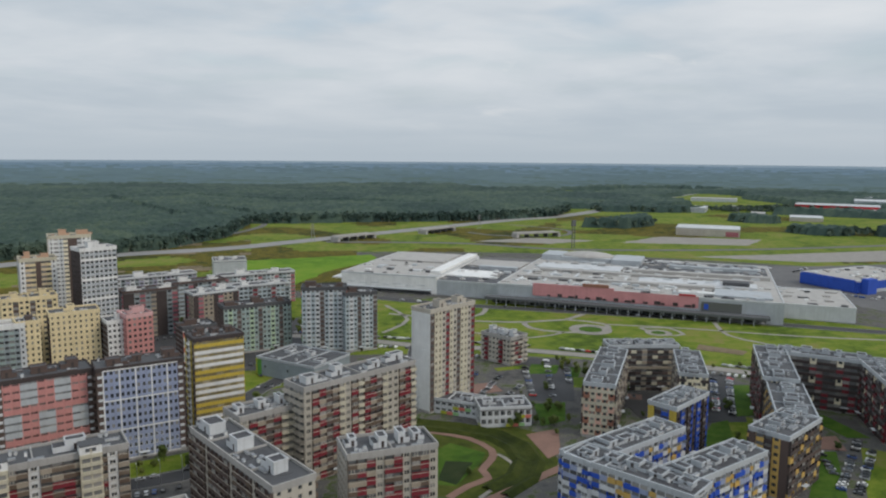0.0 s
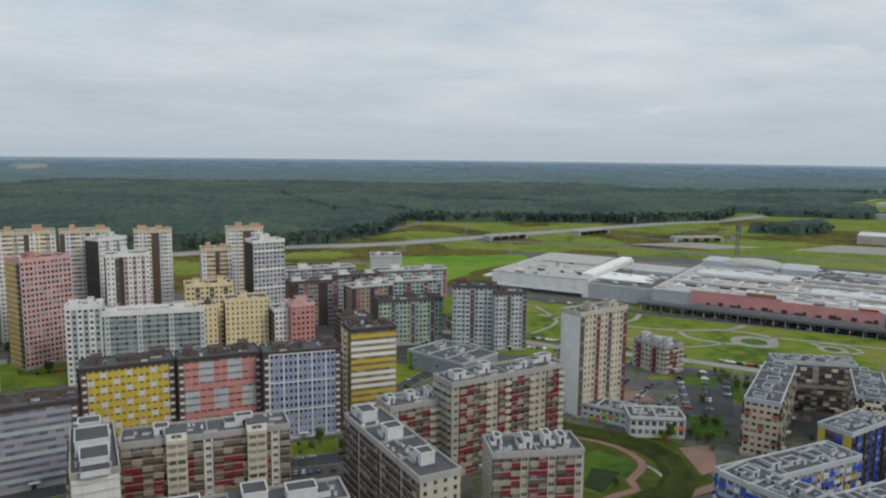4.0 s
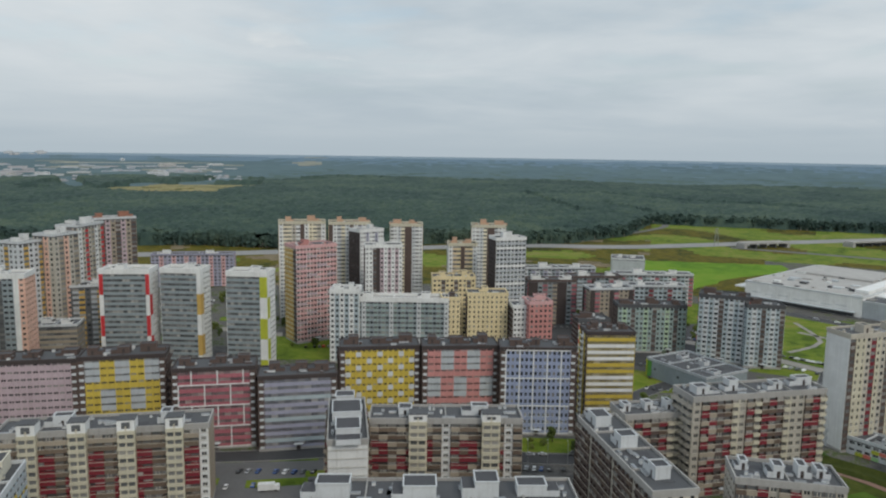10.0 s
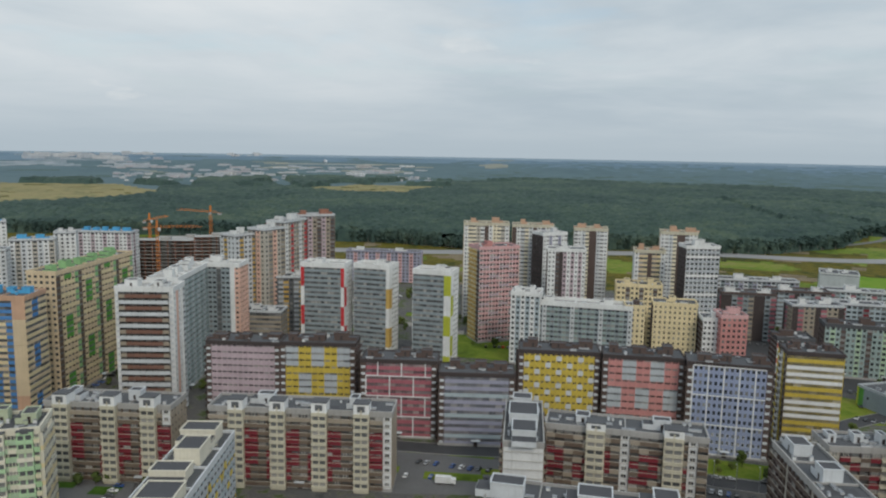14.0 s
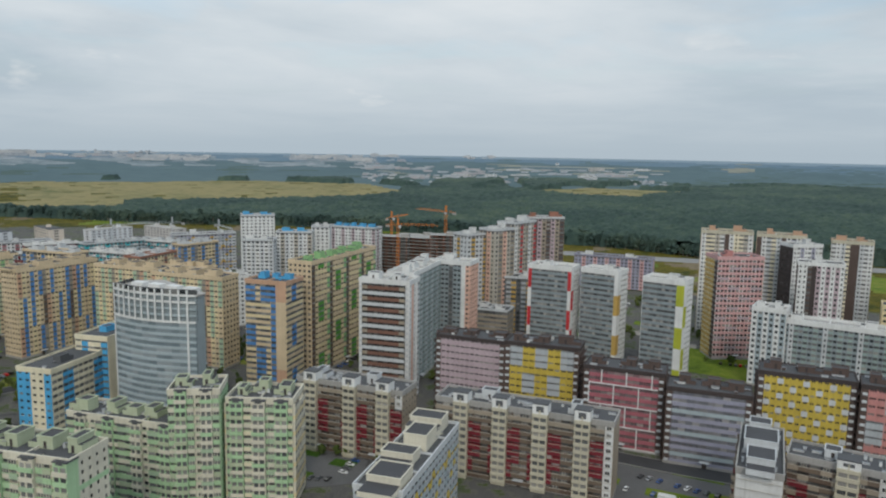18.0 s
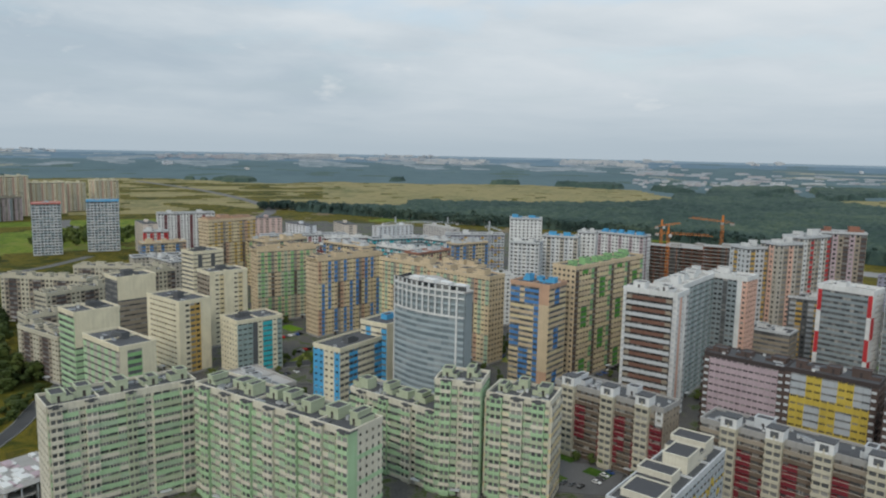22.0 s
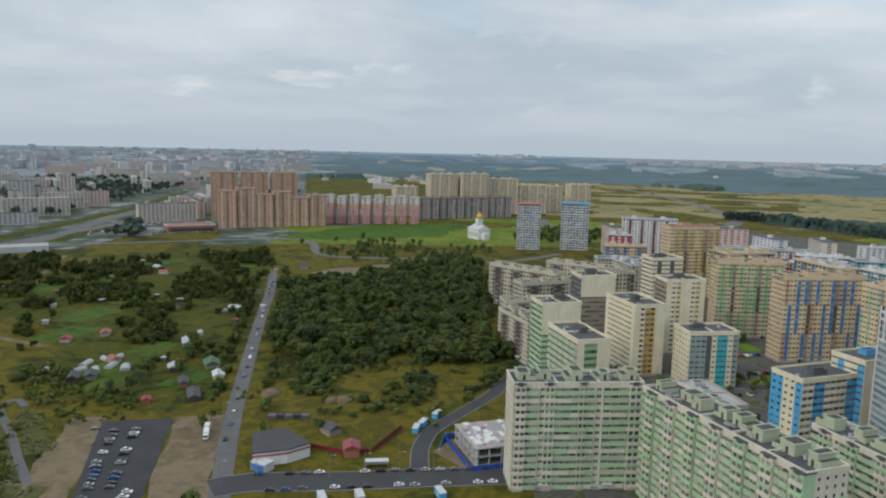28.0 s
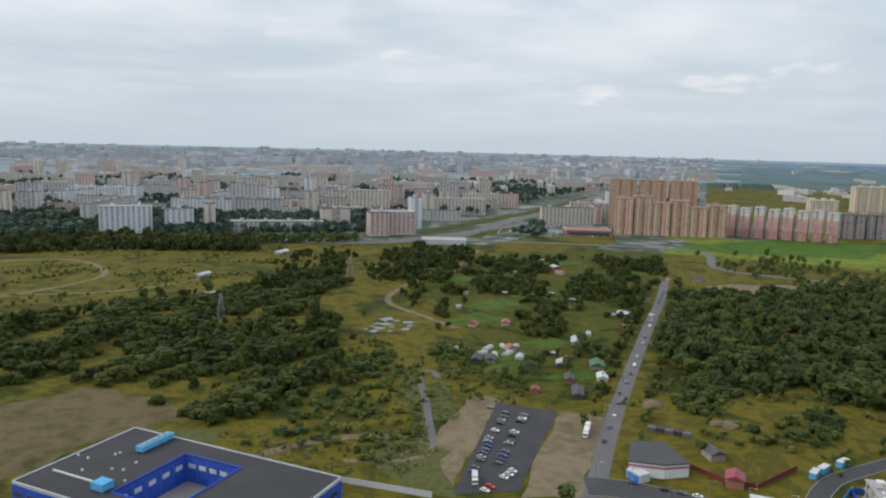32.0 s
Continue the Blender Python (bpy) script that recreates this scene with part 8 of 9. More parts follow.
def trunk_boxes(h, t, sides=6, limbs=True):
    """Tapered six-sided trunk with two limbs, as quads."""
    vs, fs = [], []
    def tube(p, q, r0, r1):
        p, q = np.array(p, float), np.array(q, float)
        k = len(vs)
        for c, r in ((p, r0), (q, r1)):
            for a in range(sides):
                vs.append((c[0] + r * math.cos(a * 2 * math.pi / sides), c[1] + r * math.sin(a * 2 * math.pi / sides), c[2]))
        for a in range(sides):
            fs.append((k + a, k + (a + 1) % sides, k + sides + (a + 1) % sides, k + sides + a))
    tube((0, 0, -0.2), (0.1, 0, h * 0.75), t, t * 0.4)
    if not limbs:
        return np.array(vs), np.array(fs)
    tube((0, 0, h * 0.35), (h * 0.16, h * 0.08, h * 0.62), t * 0.5, t * 0.2)
    tube((0, 0, h * 0.42), (-h * 0.14, h * 0.1, h * 0.66), t * 0.5, t * 0.2)
    return np.array(vs), np.array(fs)


TREES = [crown_arrays(k, 8.0 + 1.2 * (k % 3), 3.0 + 0.4 * (k % 4), 90, 0.85) for k in range(6)]
BUSHES = [crown_arrays(20 + k, 3.6 + 0.4 * k, 2.9, 56, 0.72, 0.02) for k in range(5)]
LOW = [crown_arrays(80 + k, 4.2, 3.2, 18, 1.2, 0.0) for k in range(4)]
TINY = [crown_arrays(90 + k, 8.0, 3.6, 9, 2.2) for k in range(4)]
SMALL = [crown_arrays(40 + k, 8.0, 3.4, 20, 1.5) for k in range(4)]
TALL = [crown_arrays(60 + k, 16.0, 4.6, 24, 1.8, 0.1) for k in range(4)]


def join_plants(name, places, kinds, mat, label, trunk=None, trunk_mat="bark", category="trees", spread=(1.0, 1.0)):
    """Many plants in one mesh: places are x, y, scale."""
    rng = np.random.RandomState(len(places))
    vs, fs, n = [], [], 0
    tv, tf, tn = [], [], 0
    for x, y, s in places:
        v, f = kinds[rng.randint(len(kinds))]
        a = rng.uniform(0, 2 * np.pi)
        rot = np.array([[np.cos(a), -np.sin(a), 0], [np.sin(a), np.cos(a), 0], [0, 0, 1]])
        sc = np.array((s * spread[0] * rng.uniform(0.85, 1.2), s * spread[0] * rng.uniform(0.85, 1.2), s * spread[1] * rng.uniform(0.85, 1.15)))
        vs.append((v * sc) @ rot.T + (x, y, lift(math.hypot(x, y))))
        fs.append(f + n)
        n += len(v)
        if trunk:
            v, f = trunk
            tv.append(v * (s, s, s) + (x, y, lift(math.hypot(x, y))))
            tf.append(f + tn)
            tn += len(v)
    root = tagged(new(name, raw_mesh(name, np.concatenate(vs), np.concatenate(fs), mat)), label, category, kind="stuff")
    if trunk:
        part_of("trunks", raw_mesh("trunks", np.concatenate(tv), np.concatenate(tf), trunk_mat), root)["kind"] = "stuff"
    return root


def inside(x, y, poly):
    c = False
    for k in range(len(poly)):
        (x0, y0), (x1, y1) = poly[k - 1], poly[k]
        if (y0 > y) != (y1 > y) and x < (x1 - x0) * (y - y0) / (y1 - y0) + x0:
            c = not c
    return c


def scatter(poly, area, seed, lo, hi, gap=-9.0, size=60.0):
    """Even random places in an outline, thinned where a broad noise falls below gap."""
    rnd = random.Random(seed)
    xs, ys = [p[0] for p in poly], [p[1] for p in poly]
    n = int((max(xs) - min(xs)) * (max(ys) - min(ys)) / area)
    out = []
    for k in range(n):
        x, y = rnd.uniform(min(xs), max(xs)), rnd.uniform(min(ys), max(ys))
        if inside(x, y, poly) and nz(x, y, size, seed * 1.7) > gap:
            out.append((x, y, rnd.uniform(lo, hi)))
    return out


TRUNK, THIN = trunk_boxes(8.0, 0.22), trunk_boxes(8.0, 0.22, 4, False)
GARDENS = [(-300, -600), (-430, -640), (-600, -580), (-528, -498), (-330, -338), (-250, -285), (-225, -300), (-262, -400), (-280, -480)]


def clear_of(places, discs):
    return [p for p in places if all(math.hypot(p[0] - x, p[1] - y) > r for x, y, r in discs)]


HOUSE_SPOTS = [(-210, -335), (-217, -331), (-287, -341), (-265, -297), (-253, -279), (-226, -266), (-236, -285), (-209, -278), (-304, -513), (-250, -404), (-272, -398), (-445, -568), (-216, -165), (-228, -185), (-433, -544), (-248, -306), (-466, -395), (-532, -465), (-240, -345), (-365, -384), (-122, -653), (-224, -759), (-262, -675)]
DISCS = [(x, y, 11) for x, y in HOUSE_SPOTS] + [(-503 + 12 * k, -478 + 10.5 * k, 9) for k in range(32)]
CLEARINGS = ([(-175, -521), (-237, -581), (-288, -561), (-246, -507), (-240, -404), (-204, -413), (-172, -362), (-145, -381), (-170, -455)], [(-288, -478), (-312, -474), (-323, -429), (-297, -402), (-267, -435)],
    [(-502, -715), (-613, -692), (-547, -617), (-440, -648)], [(-115, -677), (-143, -690), (-167, -628), (-143, -555), (-99, -585)], [(-247, -382), (-260, -350), (-275, -298), (-226, -242), (-204, -267), (-204, -317), (-199, -344)], [(-363, -444), (-395, -420), (-327, -345), (-305, -374)])


def thinned(places):
    """Nearly all plants taken out of the open plots and pieces of meadow."""
    return [p for k, p in enumerate(places) if k % 14 == 0 or not any(inside(p[0], p[1], q) for q in CLEARINGS)]


WOOD = [(-322, -308), (-365, -346), (-425, -396), (-462, -424), (-500, -405), (-520, -392), (-583, -385), (-660, -370), (-640, -325), (-526, -262), (-413, -205), (-380, -168), (-352, -168), (-335, -200), (-296, -240), (-298, -262)]
wood = clear_of(scatter(WOOD, 24, 3, 0.6, 1.4, -0.42, 34), DISCS)
join_plants("wood", wood, TREES + BUSHES, "leaves_dark", "dense dark green wood beside the cream blocks", THIN, spread=(1.2, 0.95))


def hedged(poly, area, seed, lo, hi, turn, gap):
    """Places thinned to long bands, so that scrub stands in hedges with open grass between."""
    c, e = math.cos(radians(turn)), math.sin(radians(turn))
    out = []
    for x, y, s in scatter(poly, area, seed, lo, hi):
        u, v = x * c + y * e, -x * e + y * c
        q = noise.noise(Vector((u / 70, v / 26, seed))) + 0.5 * noise.noise(Vector((u / 24, v / 14, seed + 5.0)))
        if q > gap:
            out.append((x, y, s * (0.7 + min(0.6, max(0.0, q - gap)))))
    return out


WILLOWS = [(60, -520), (-21, -549), (-55, -560), (-108, -587), (-170, -622), (-232, -674), (-240, -590), (-194, -459), (-176, -417), (-138, -370), (-125, -324), (-103, -310), (-77, -306), (-58, -302), (-47, -323), (-35, -356), (-13, -383), (60, -400)]
scrub = thinned(hedged(WILLOWS, 19, 4, 0.7, 1.5, 35, -0.08))
join_plants("scrub", scrub, BUSHES, "leaves_scrub", "dark green scrub and willows on the meadow", category="bushes", spread=(1.3, 1.0))
tall = thinned(hedged(WILLOWS, 130, 24, 0.6, 1.2, 35, 0.0))
join_plants("willows", tall, TREES, "leaves_scrub", "taller round willows in the scrub", THIN)
BELT = [(-194, -709), (-269, -781), (-334, -735), (-444, -712), (-392, -600), (-344, -586), (-284, -575), (-228, -566), (-173, -555), (-163, -598)]
far_belt = hedged(BELT, 34, 28, 0.6, 1.3, 60, 0.12)
far_belt += scatter([(60, -930), (-62, -935), (-222, -858), (-205, -775), (-65, -838), (60, -850)], 40, 29, 0.9, 1.8)
join_plants("tree_belt", thinned(far_belt), TREES[:3] + BUSHES, "leaves_scrub", "dark belt of trees along the edge of the meadow", THIN)
weeds = hedged([(-171, -405), (-192, -365), (-132, -249), (-106, -235), (-63, -277), (-101, -303), (-125, -324), (-138, -370)], 26, 8, 0.2, 0.6, 35, -0.2)
weeds += hedged([(60, -470), (-302, -725), (-330, -800), (-60, -850), (80, -700)], 46, 9, 0.2, 0.55, 20, 0.05)
weeds += hedged([(-192, -365), (-222, -377), (-210, -318), (-212, -285), (-190, -269), (-174, -283), (-183, -333)], 16, 18, 0.25, 0.6, 35, -0.4)
join_plants("weeds", weeds, LOW, "leaves_light", "knee-high weeds and low willow shoots", category="bushes")
pale_weeds = scatter([(-176, -336), (-160, -333), (-143, -285), (-135, -258), (-112, -244), (-108, -224), (-133, -238), (-152, -279), (-165, -312)], 3.5, 71, 0.10, 0.24, -0.25, 12)
pale_weeds += scatter([(-176, -314), (-174, -294), (-156, -260), (-147, -268), (-157, -290), (-167, -310)], 3.5, 72, 0.10, 0.22, -0.25, 12)
pale_weeds += scatter([(-112, -244), (-100, -246), (-88, -262), (-70, -286), (-58, -292), (-62, -270), (-90, -236), (-106, -226)], 5, 73, 0.10, 0.24, -0.1, 12)
pale_weeds = clear_of(pale_weeds, [(-134 - 3 * k, -243 - 7.2 * k, 3.6) for k in range(12)] + [(-176, -330, 4)])
join_plants("tall_weeds", pale_weeds, LOW, "weed_heads", "pale flowering weeds along the track", category="bushes")
foot = hedged([(-171, -405), (-192, -365), (-150, -262), (-106, -245), (-63, -285), (-125, -324)], 34, 15, 0.45, 1.0, 35, 0.12)
foot += hedged([(-257, -239), (-303, -262), (-340, -200), (-360, -160), (-312, -156), (-257, -178), (-254, -202)], 24, 16, 0.45, 1.0, 10, 0.0)
join_plants("scrub", foot, BUSHES, "leaves_dark", "dark bushes in rows on the rough grass", category="bushes", spread=(1.3, 0.9))
GARDEN_SIDE = [(-192, -372), (-222, -385), (-247, -387), (-257, -489), (-292, -545), (-390, -640), (-400, -740), (-330, -745), (-300, -620), (-235, -560), (-240, -460), (-205, -420)]
side = clear_of(hedged(GARDEN_SIDE, 30, 12, 0.7, 1.5, 60, -0.1), DISCS + [(x, y, 12) for x, y in ((-232, -490), (-230, -465), (-228, -440), (-232, -420), (-240, -504), (-258, -524), (-285, -546))])
join_plants("scrub", thinned(side), BUSHES + TREES[:2], "leaves_scrub", "dark bushes and trees beside the garden plots", THIN, category="bushes")
gardens = clear_of(scatter(GARDENS, 34, 6, 0.5, 1.3, 0.02, 40), DISCS)
gardens += clear_of(scatter([(-380, -600), (-440, -640), (-560, -580), (-510, -500), (-470, -480), (-400, -540)], 40, 36, 0.6, 1.3, 0.08, 50), DISCS)
for k in range(120):
    q = random.Random(k + 900)
    t, o = q.random(), q.choice((-1, 1)) * q.uniform(9, 15)
    gardens.append((-503 + 255 * t - 0.658 * o, -478 + 223 * t + 0.753 * o, q.uniform(0.35, 0.8)))
join_plants("garden_trees", thinned(gardens), BUSHES + TREES[:2], "leaves_scrub", "trees between the garden plots", THIN)
meadow = scatter([(-245, -262), (-300, -262), (-372, -176), (-290, -152), (-232, -150), (-207, -180)], 46, 7, 0.3, 0.7, 0.1, 30)
join_plants("low_bushes", meadow, BUSHES, "leaves_light", "low bushes on the yellow meadow", category="bushes")
belt = []
rb = random.Random(9)
for k in range(170):
    t = rb.random()
    belt.append((-70 - 270 * t + rb.uniform(-10, 10), -880 + 62 * t + rb.uniform(-18, 8), rb.uniform(0.8, 1.5)))
for k in range(260):
    belt.append((rb.uniform(-60, 120), rb.uniform(-1300, -960), rb.uniform(0.9, 1.6)))
for k in range(60):
    t = rb.random()
    o = rb.choice((-1, 1)) * rb.uniform(10, 14)
    belt.append((-503 + 300 * t - 0.658 * o, -478 + 262 * t + 0.753 * o, rb.uniform(0.4, 0.8)))
for k in range(110):
    belt.append((rb.uniform(-760, -600), rb.uniform(-520, -370), rb.uniform(0.6, 1.1)))
for k in range(90):
    belt.append((rb.uniform(-1000, -860), rb.uniform(-400, -300), rb.uniform(1.0, 1.6)))
join_plants("tree_belt", belt, SMALL, "leaves", "belts of trees along the avenue and fields", THIN)
city_trees = []
for k in range(7200):
    az, r = rb.uniform(131.5, 186), 900 / rb.uniform(0.36, 1.0) + 40
    x, y = -math.sin(radians(az)) * r, math.cos(radians(az)) * r
    t, off = (x + 429) * -0.80 + (y + 806) * -0.60, abs((x + 429) * 0.60 + (y + 806) * -0.80)
    if nz(x, y, 120, 3.3) > -0.05 and not (az < 143 and r < 1300) and not (t > -60 and off < 75):
        city_trees.append((x, y, rb.uniform(1.0, 2.0)))
join_plants("city_trees", city_trees, TINY, "leaves_hazed", "groups of trees among the city blocks")
bands_far = []
for k in range(16):
    az, r = rb.uniform(134, 184), rb.uniform(1050, 2300)
    for q in range(46):
        u = rb.uniform(-130, 130)
        x, y = -math.sin(radians(az)) * r + u * 0.85 + rb.gauss(0, 8), math.cos(radians(az)) * r - u * 0.5 + rb.gauss(0, 8)
        if abs((x + 429) * 0.60 + (y + 806) * -0.80) > 75 and not (x < -380 and math.hypot(x, y) < 1300):
            bands_far.append((x, y, rb.uniform(1.0, 1.9)))
join_plants("tree_rows", bands_far, TINY, "leaves_hazed", "rows of street trees between the city blocks")
groves = []
for k in range(5200):
    az, r = rb.uniform(-35, -9), rb.uniform(930, 1900)
    x, y = -math.sin(radians(az)) * r, math.cos(radians(az)) * r
    if nz(x, y, 170, 2.0) < -0.27 and r > 1250:
        groves.append((x, y, rb.uniform(0.9, 1.6)))
join_plants("groves", groves, TINY, "leaves_hazed", "dark groves on the fields beyond the mall")
# the open edge of the forest, with bare trunks showing
edge = []
for k in range(3400):
    az = rb.uniform(-10, 99)
    r = edge_of_woods(az) + abs(rb.gauss(0, 22)) - 4
    edge.append((-math.sin(radians(az)) * r, math.cos(radians(az)) * r, rb.uniform(0.75, 1.15)))
join_plants("forest_edge", edge, TALL, "canopy", "edge of the forest with bare pale trunks", trunk_boxes(16.0, 0.34, 4, False), "pale_bark")
town = []
for poly, area, s in (([(-120, 245), (-50, 300), (-60, 330), (-120, 300)], 160, 2), ([(-420, -40), (-360, 60), (-300, 110), (-330, 40), (-390, -70)], 70, 3), ([(20, 330), (60, 340), (60, 300), (30, 298)], 60, 4), ([(-430, 60), (-380, 90), (-420, 130), (-450, 90)], 50, 5), ([(60, 420), (150, 400), (145, 350), (70, 350)], 200, 6), ([(-70, 300), (-30, 320), (-50, 360), (-90, 340)], 120, 7), ([(-300, 90), (-250, 130), (-230, 110), (-270, 70)], 60, 8)):
    town += scatter(poly, area, 30 + s, 0.35, 0.7)
join_plants("yard_trees", town, TREES, "leaves", "small young trees in the yards", THIN)


def single_tree(x, y, s, k):
    root = tagged(new("tree"), "single broad dark green tree standing on grass", "tree", "single trees")
    root.matrix_world = pose(x, y, 0, 0, 0, k * 47) @ Matrix.Diagonal((s, s, s, 1))
    for name, (v, f), mat in (("crown", TREES[k % 6], "leaves"), ("trunk", TRUNK, "bark")):
        key = "tree_%s_%d" % (name, k % 6)
        me = bpy.data.meshes.get(key) or raw_mesh(key, v, f, mat)
        part_of(name, me, root)


spots = [(-196, -352, 1.2), (-206, -301, 0.9), (-214, -296, 1.0), (-236, -312, 1.1), (-243, -296, 1.0), (-203, -330, 1.0), (-226, -190, 0.8), (-196, -292, 0.8), (-281, -330, 1.2), (-268, -318, 1.0), (-60, -545, 1.6), (-108, -560, 1.6), (-30, -520, 1.3), (-140, -165, 0.6), (-128, -178, 0.7), (-640, -400, 1.2), (-652, -392, 1.2), (-629, -396, 1.0), (-700, -560, 1.0), (-655, -575, 1.0), (-735, -545, 1.1), (-152, -182, 0.9)]
for k, (x, y, s) in enumerate(spots):
    single_tree(x, y, s, k)


# ---- yards between the town blocks ----
def free(x, y, gap):
    """True where no block stands within the gap."""
    for bx, by, a, w, d in BUILT:
        dx, dy = x - bx, y - by
        u, v = dx * math.cos(a) + dy * math.sin(a), -dx * math.sin(a) + dy * math.cos(a)
        if abs(u) < w / 2 + gap and abs(v) < d / 2 + gap:
            return False
    return True


TOWN = [(-290, 90), (-240, 40), (-280, -60), (-330, -160), (-480, -150), (-640, -60), (-640, 120), (-560, 260), (-470, 400), (-300, 480), (-120, 560), (-60, 500), (-100, 420), (-240, 300), (-330, 200)]
yard = random.Random(77)
yard_trees = [p for p in scatter(TOWN, 230, 51, 0.3, 0.75, -0.1, 60) if free(p[0], p[1], 4)]
yard_trees += [p for p in scatter([(-60, 240), (60, 420), (230, 420), (230, 240), (40, 240)], 330, 52, 0.3, 0.6, 0.0, 40) if free(p[0], p[1], 4)]
join_plants("yard_trees", yard_trees, SMALL, "leaves", "young trees and bushes along the yards", THIN)
laid = 0
while laid < 60:
    x, y = yard.uniform(-640, -60), yard.uniform(-150, 560)
    w, d = yard.uniform(10, 26), yard.uniform(6, 14)
    if not (inside(x, y, TOWN) and free(x, y, 6)):
        continue
    c, e = math.cos(radians(42)), math.sin(radians(42))
    pts = [(x + c * u * w / 2 - e * v * d / 2, y + e * u * w / 2 + c * v * d / 2) for u, v in ((-1, -1), (1, -1), (1, 1), (-1, 1))]
    if laid % 5 == 4:
        patch("courtyard", pts, 0.034, "paving", "pale paved yard between blocks")
    else:
        patch("lawn", pts, 0.03 + 0.004 * (laid % 3), "lawn" if laid % 2 else "bright_grass", "green yard lawn between blocks")
    laid += 1
YARD_ROWS = []
while len(YARD_ROWS) < 58:
    x, y = yard.uniform(-600, -80), yard.uniform(-140, 520)
    if inside(x, y, TOWN) and free(x, y, 9):
        a = radians(42 + 90 * yard.randrange(2))
        n = yard.randrange(5, 10)
        YARD_ROWS.append(((x, y), (x + math.cos(a) * n * 2.7, y + math.sin(a) * n * 2.7), n))


# ---- cars ----
def car_master(paint, label, lite=False):
    bm = bmesh.new()
    prof = [(-2.15, 0.35), (-2.2, 0.75), (-1.95, 0.95), (-1.0, 1.0), (1.0, 0.98), (1.95, 0.85), (2.2, 0.65), (2.15, 0.35)]
    for y in (-0.86, 0.86):
        for x, z in prof:
            bm.verts.new((x, y, z))
    bm.verts.ensure_lookup_table()
    n = len(prof)
    for k in range(n):
        bm.faces.new((bm.verts[k], bm.verts[(k + 1) % n], bm.verts[n + (k + 1) % n], bm.verts[n + k]))
    bm.faces.new([bm.verts[k] for k in range(n)][::-1])
    bm.faces.new([bm.verts[n + k] for k in range(n)])
    bmesh.ops.recalc_face_normals(bm, faces=bm.faces)
    if lite:
        for x in (-1.3, 1.3):
            for y in (-0.8, 0.8):
                bmesh.ops.create_cube(bm, size=1.0, matrix=Matrix.LocRotScale((x, y, 0.31), None, (0.62, 0.2, 0.62)))
        root = tagged(new("car", bm_mesh("car_body", bm, paint)), label, "car", "parked cars")
    else:
        root = tagged(new("car"), label, "car", "parked cars")
        part_of("body", bm_mesh("car_body", bm, paint), root)
    def hull(lo, hi, z0, z1, half0, half1, mat, name):
        b2 = bmesh.new()
        v = [b2.verts.new(c) for c in ((lo[0], -half0, z0), (lo[1], -half0, z0), (lo[1], half0, z0), (lo[0], half0, z0), (hi[0], -half1, z1), (hi[1], -half1, z1), (hi[1], half1, z1), (hi[0], half1, z1))]
        for f in ((0, 3, 2, 1), (4, 5, 6, 7), (0, 1, 5, 4), (1, 2, 6, 5), (2, 3, 7, 6), (3, 0, 4, 7)):
            b2.faces.new([v[i] for i in f])
        part_of(name, bm_mesh(name, b2, mat), root)
    hull((-1.75, 1.05), (-1.2, 0.4), 0.97, 1.42, 0.8, 0.66, "glass", "window_band")
    if not lite:
        hull((-1.2, 0.4), (-1.1, 0.3), 1.42, 1.48, 0.67, 0.6, paint, "car_roof")
    b3 = bmesh.new()
    bmesh.ops.create_cone(b3, cap_ends=True, segments=10, radius1=0.33, radius2=0.33, depth=0.22, matrix=Matrix.Rotation(radians(90), 4, "X"))
    wheel = bm_mesh("wheel", b3, "tyre")
    for x in () if lite else (-1.3, 1.3):
        for y in (-0.8, 0.8):
            part_of("wheel", wheel, root, m=pose(x, y, 0.33))
    return root


for key, rgb in (("car_white", (0.75, 0.75, 0.74)), ("car_black", (0.015, 0.015, 0.017)), ("car_silver", (0.35, 0.36, 0.37)), ("car_red", (0.45, 0.02, 0.02)), ("car_blue", (0.03, 0.08, 0.25)), ("car_grey", (0.10, 0.105, 0.11))):
    surface(key, rgb, 0.3, 0.03, 0.5, 5.0, 0.03, 0.0)
PAINTS = (("car_white", "white"), ("car_black", "black"), ("car_silver", "silver"), ("car_grey", "dark grey"), ("car_red", "red"), ("car_blue", "dark blue"))
CARS = [car_master(p, c + " parked car on asphalt") for p, c in PAINTS]
FAR_CARS = [car_master(p, c + " parked car on asphalt", True) for p, c in PAINTS]
rc = random.Random(21)
used_master = set()
DISTANT = {}


def park(x, y, rot, z=0.1):
    k = rc.choices(range(6), (4, 4, 4, 4, 1, 2))[0]
    m = pose(x, y, z, 0, 0, rot) @ Matrix.Diagonal((0.9, 0.9, 0.9, 1))
    if not free(x, y, 1.5):
        return
    if math.hypot(x, y) > 400:
        DISTANT.setdefault(k, []).append(m)
        return
    far = math.hypot(x, y) > 300
    master = (FAR_CARS if far else CARS)[k]
    if (k, far) not in used_master:
        used_master.add((k, far))
        master.matrix_world = m
    else:
        copy_thing(master, m)


def car_row(p, q, n, turn, skip=0.25, z=0.1):
    """Cars along a line, with gaps; turn: how they stand to it."""
    d, r = turned(p, q)
    for k in range(n):
        if rc.random() < skip:
            continue
        t = (k + 0.5) / n
        park(p[0] + (q[0] - p[0]) * t + rc.uniform(-0.3, 0.3), p[1] + (q[1] - p[1]) * t + rc.uniform(-0.3, 0.3), r + turn + rc.uniform(-3, 3), z)


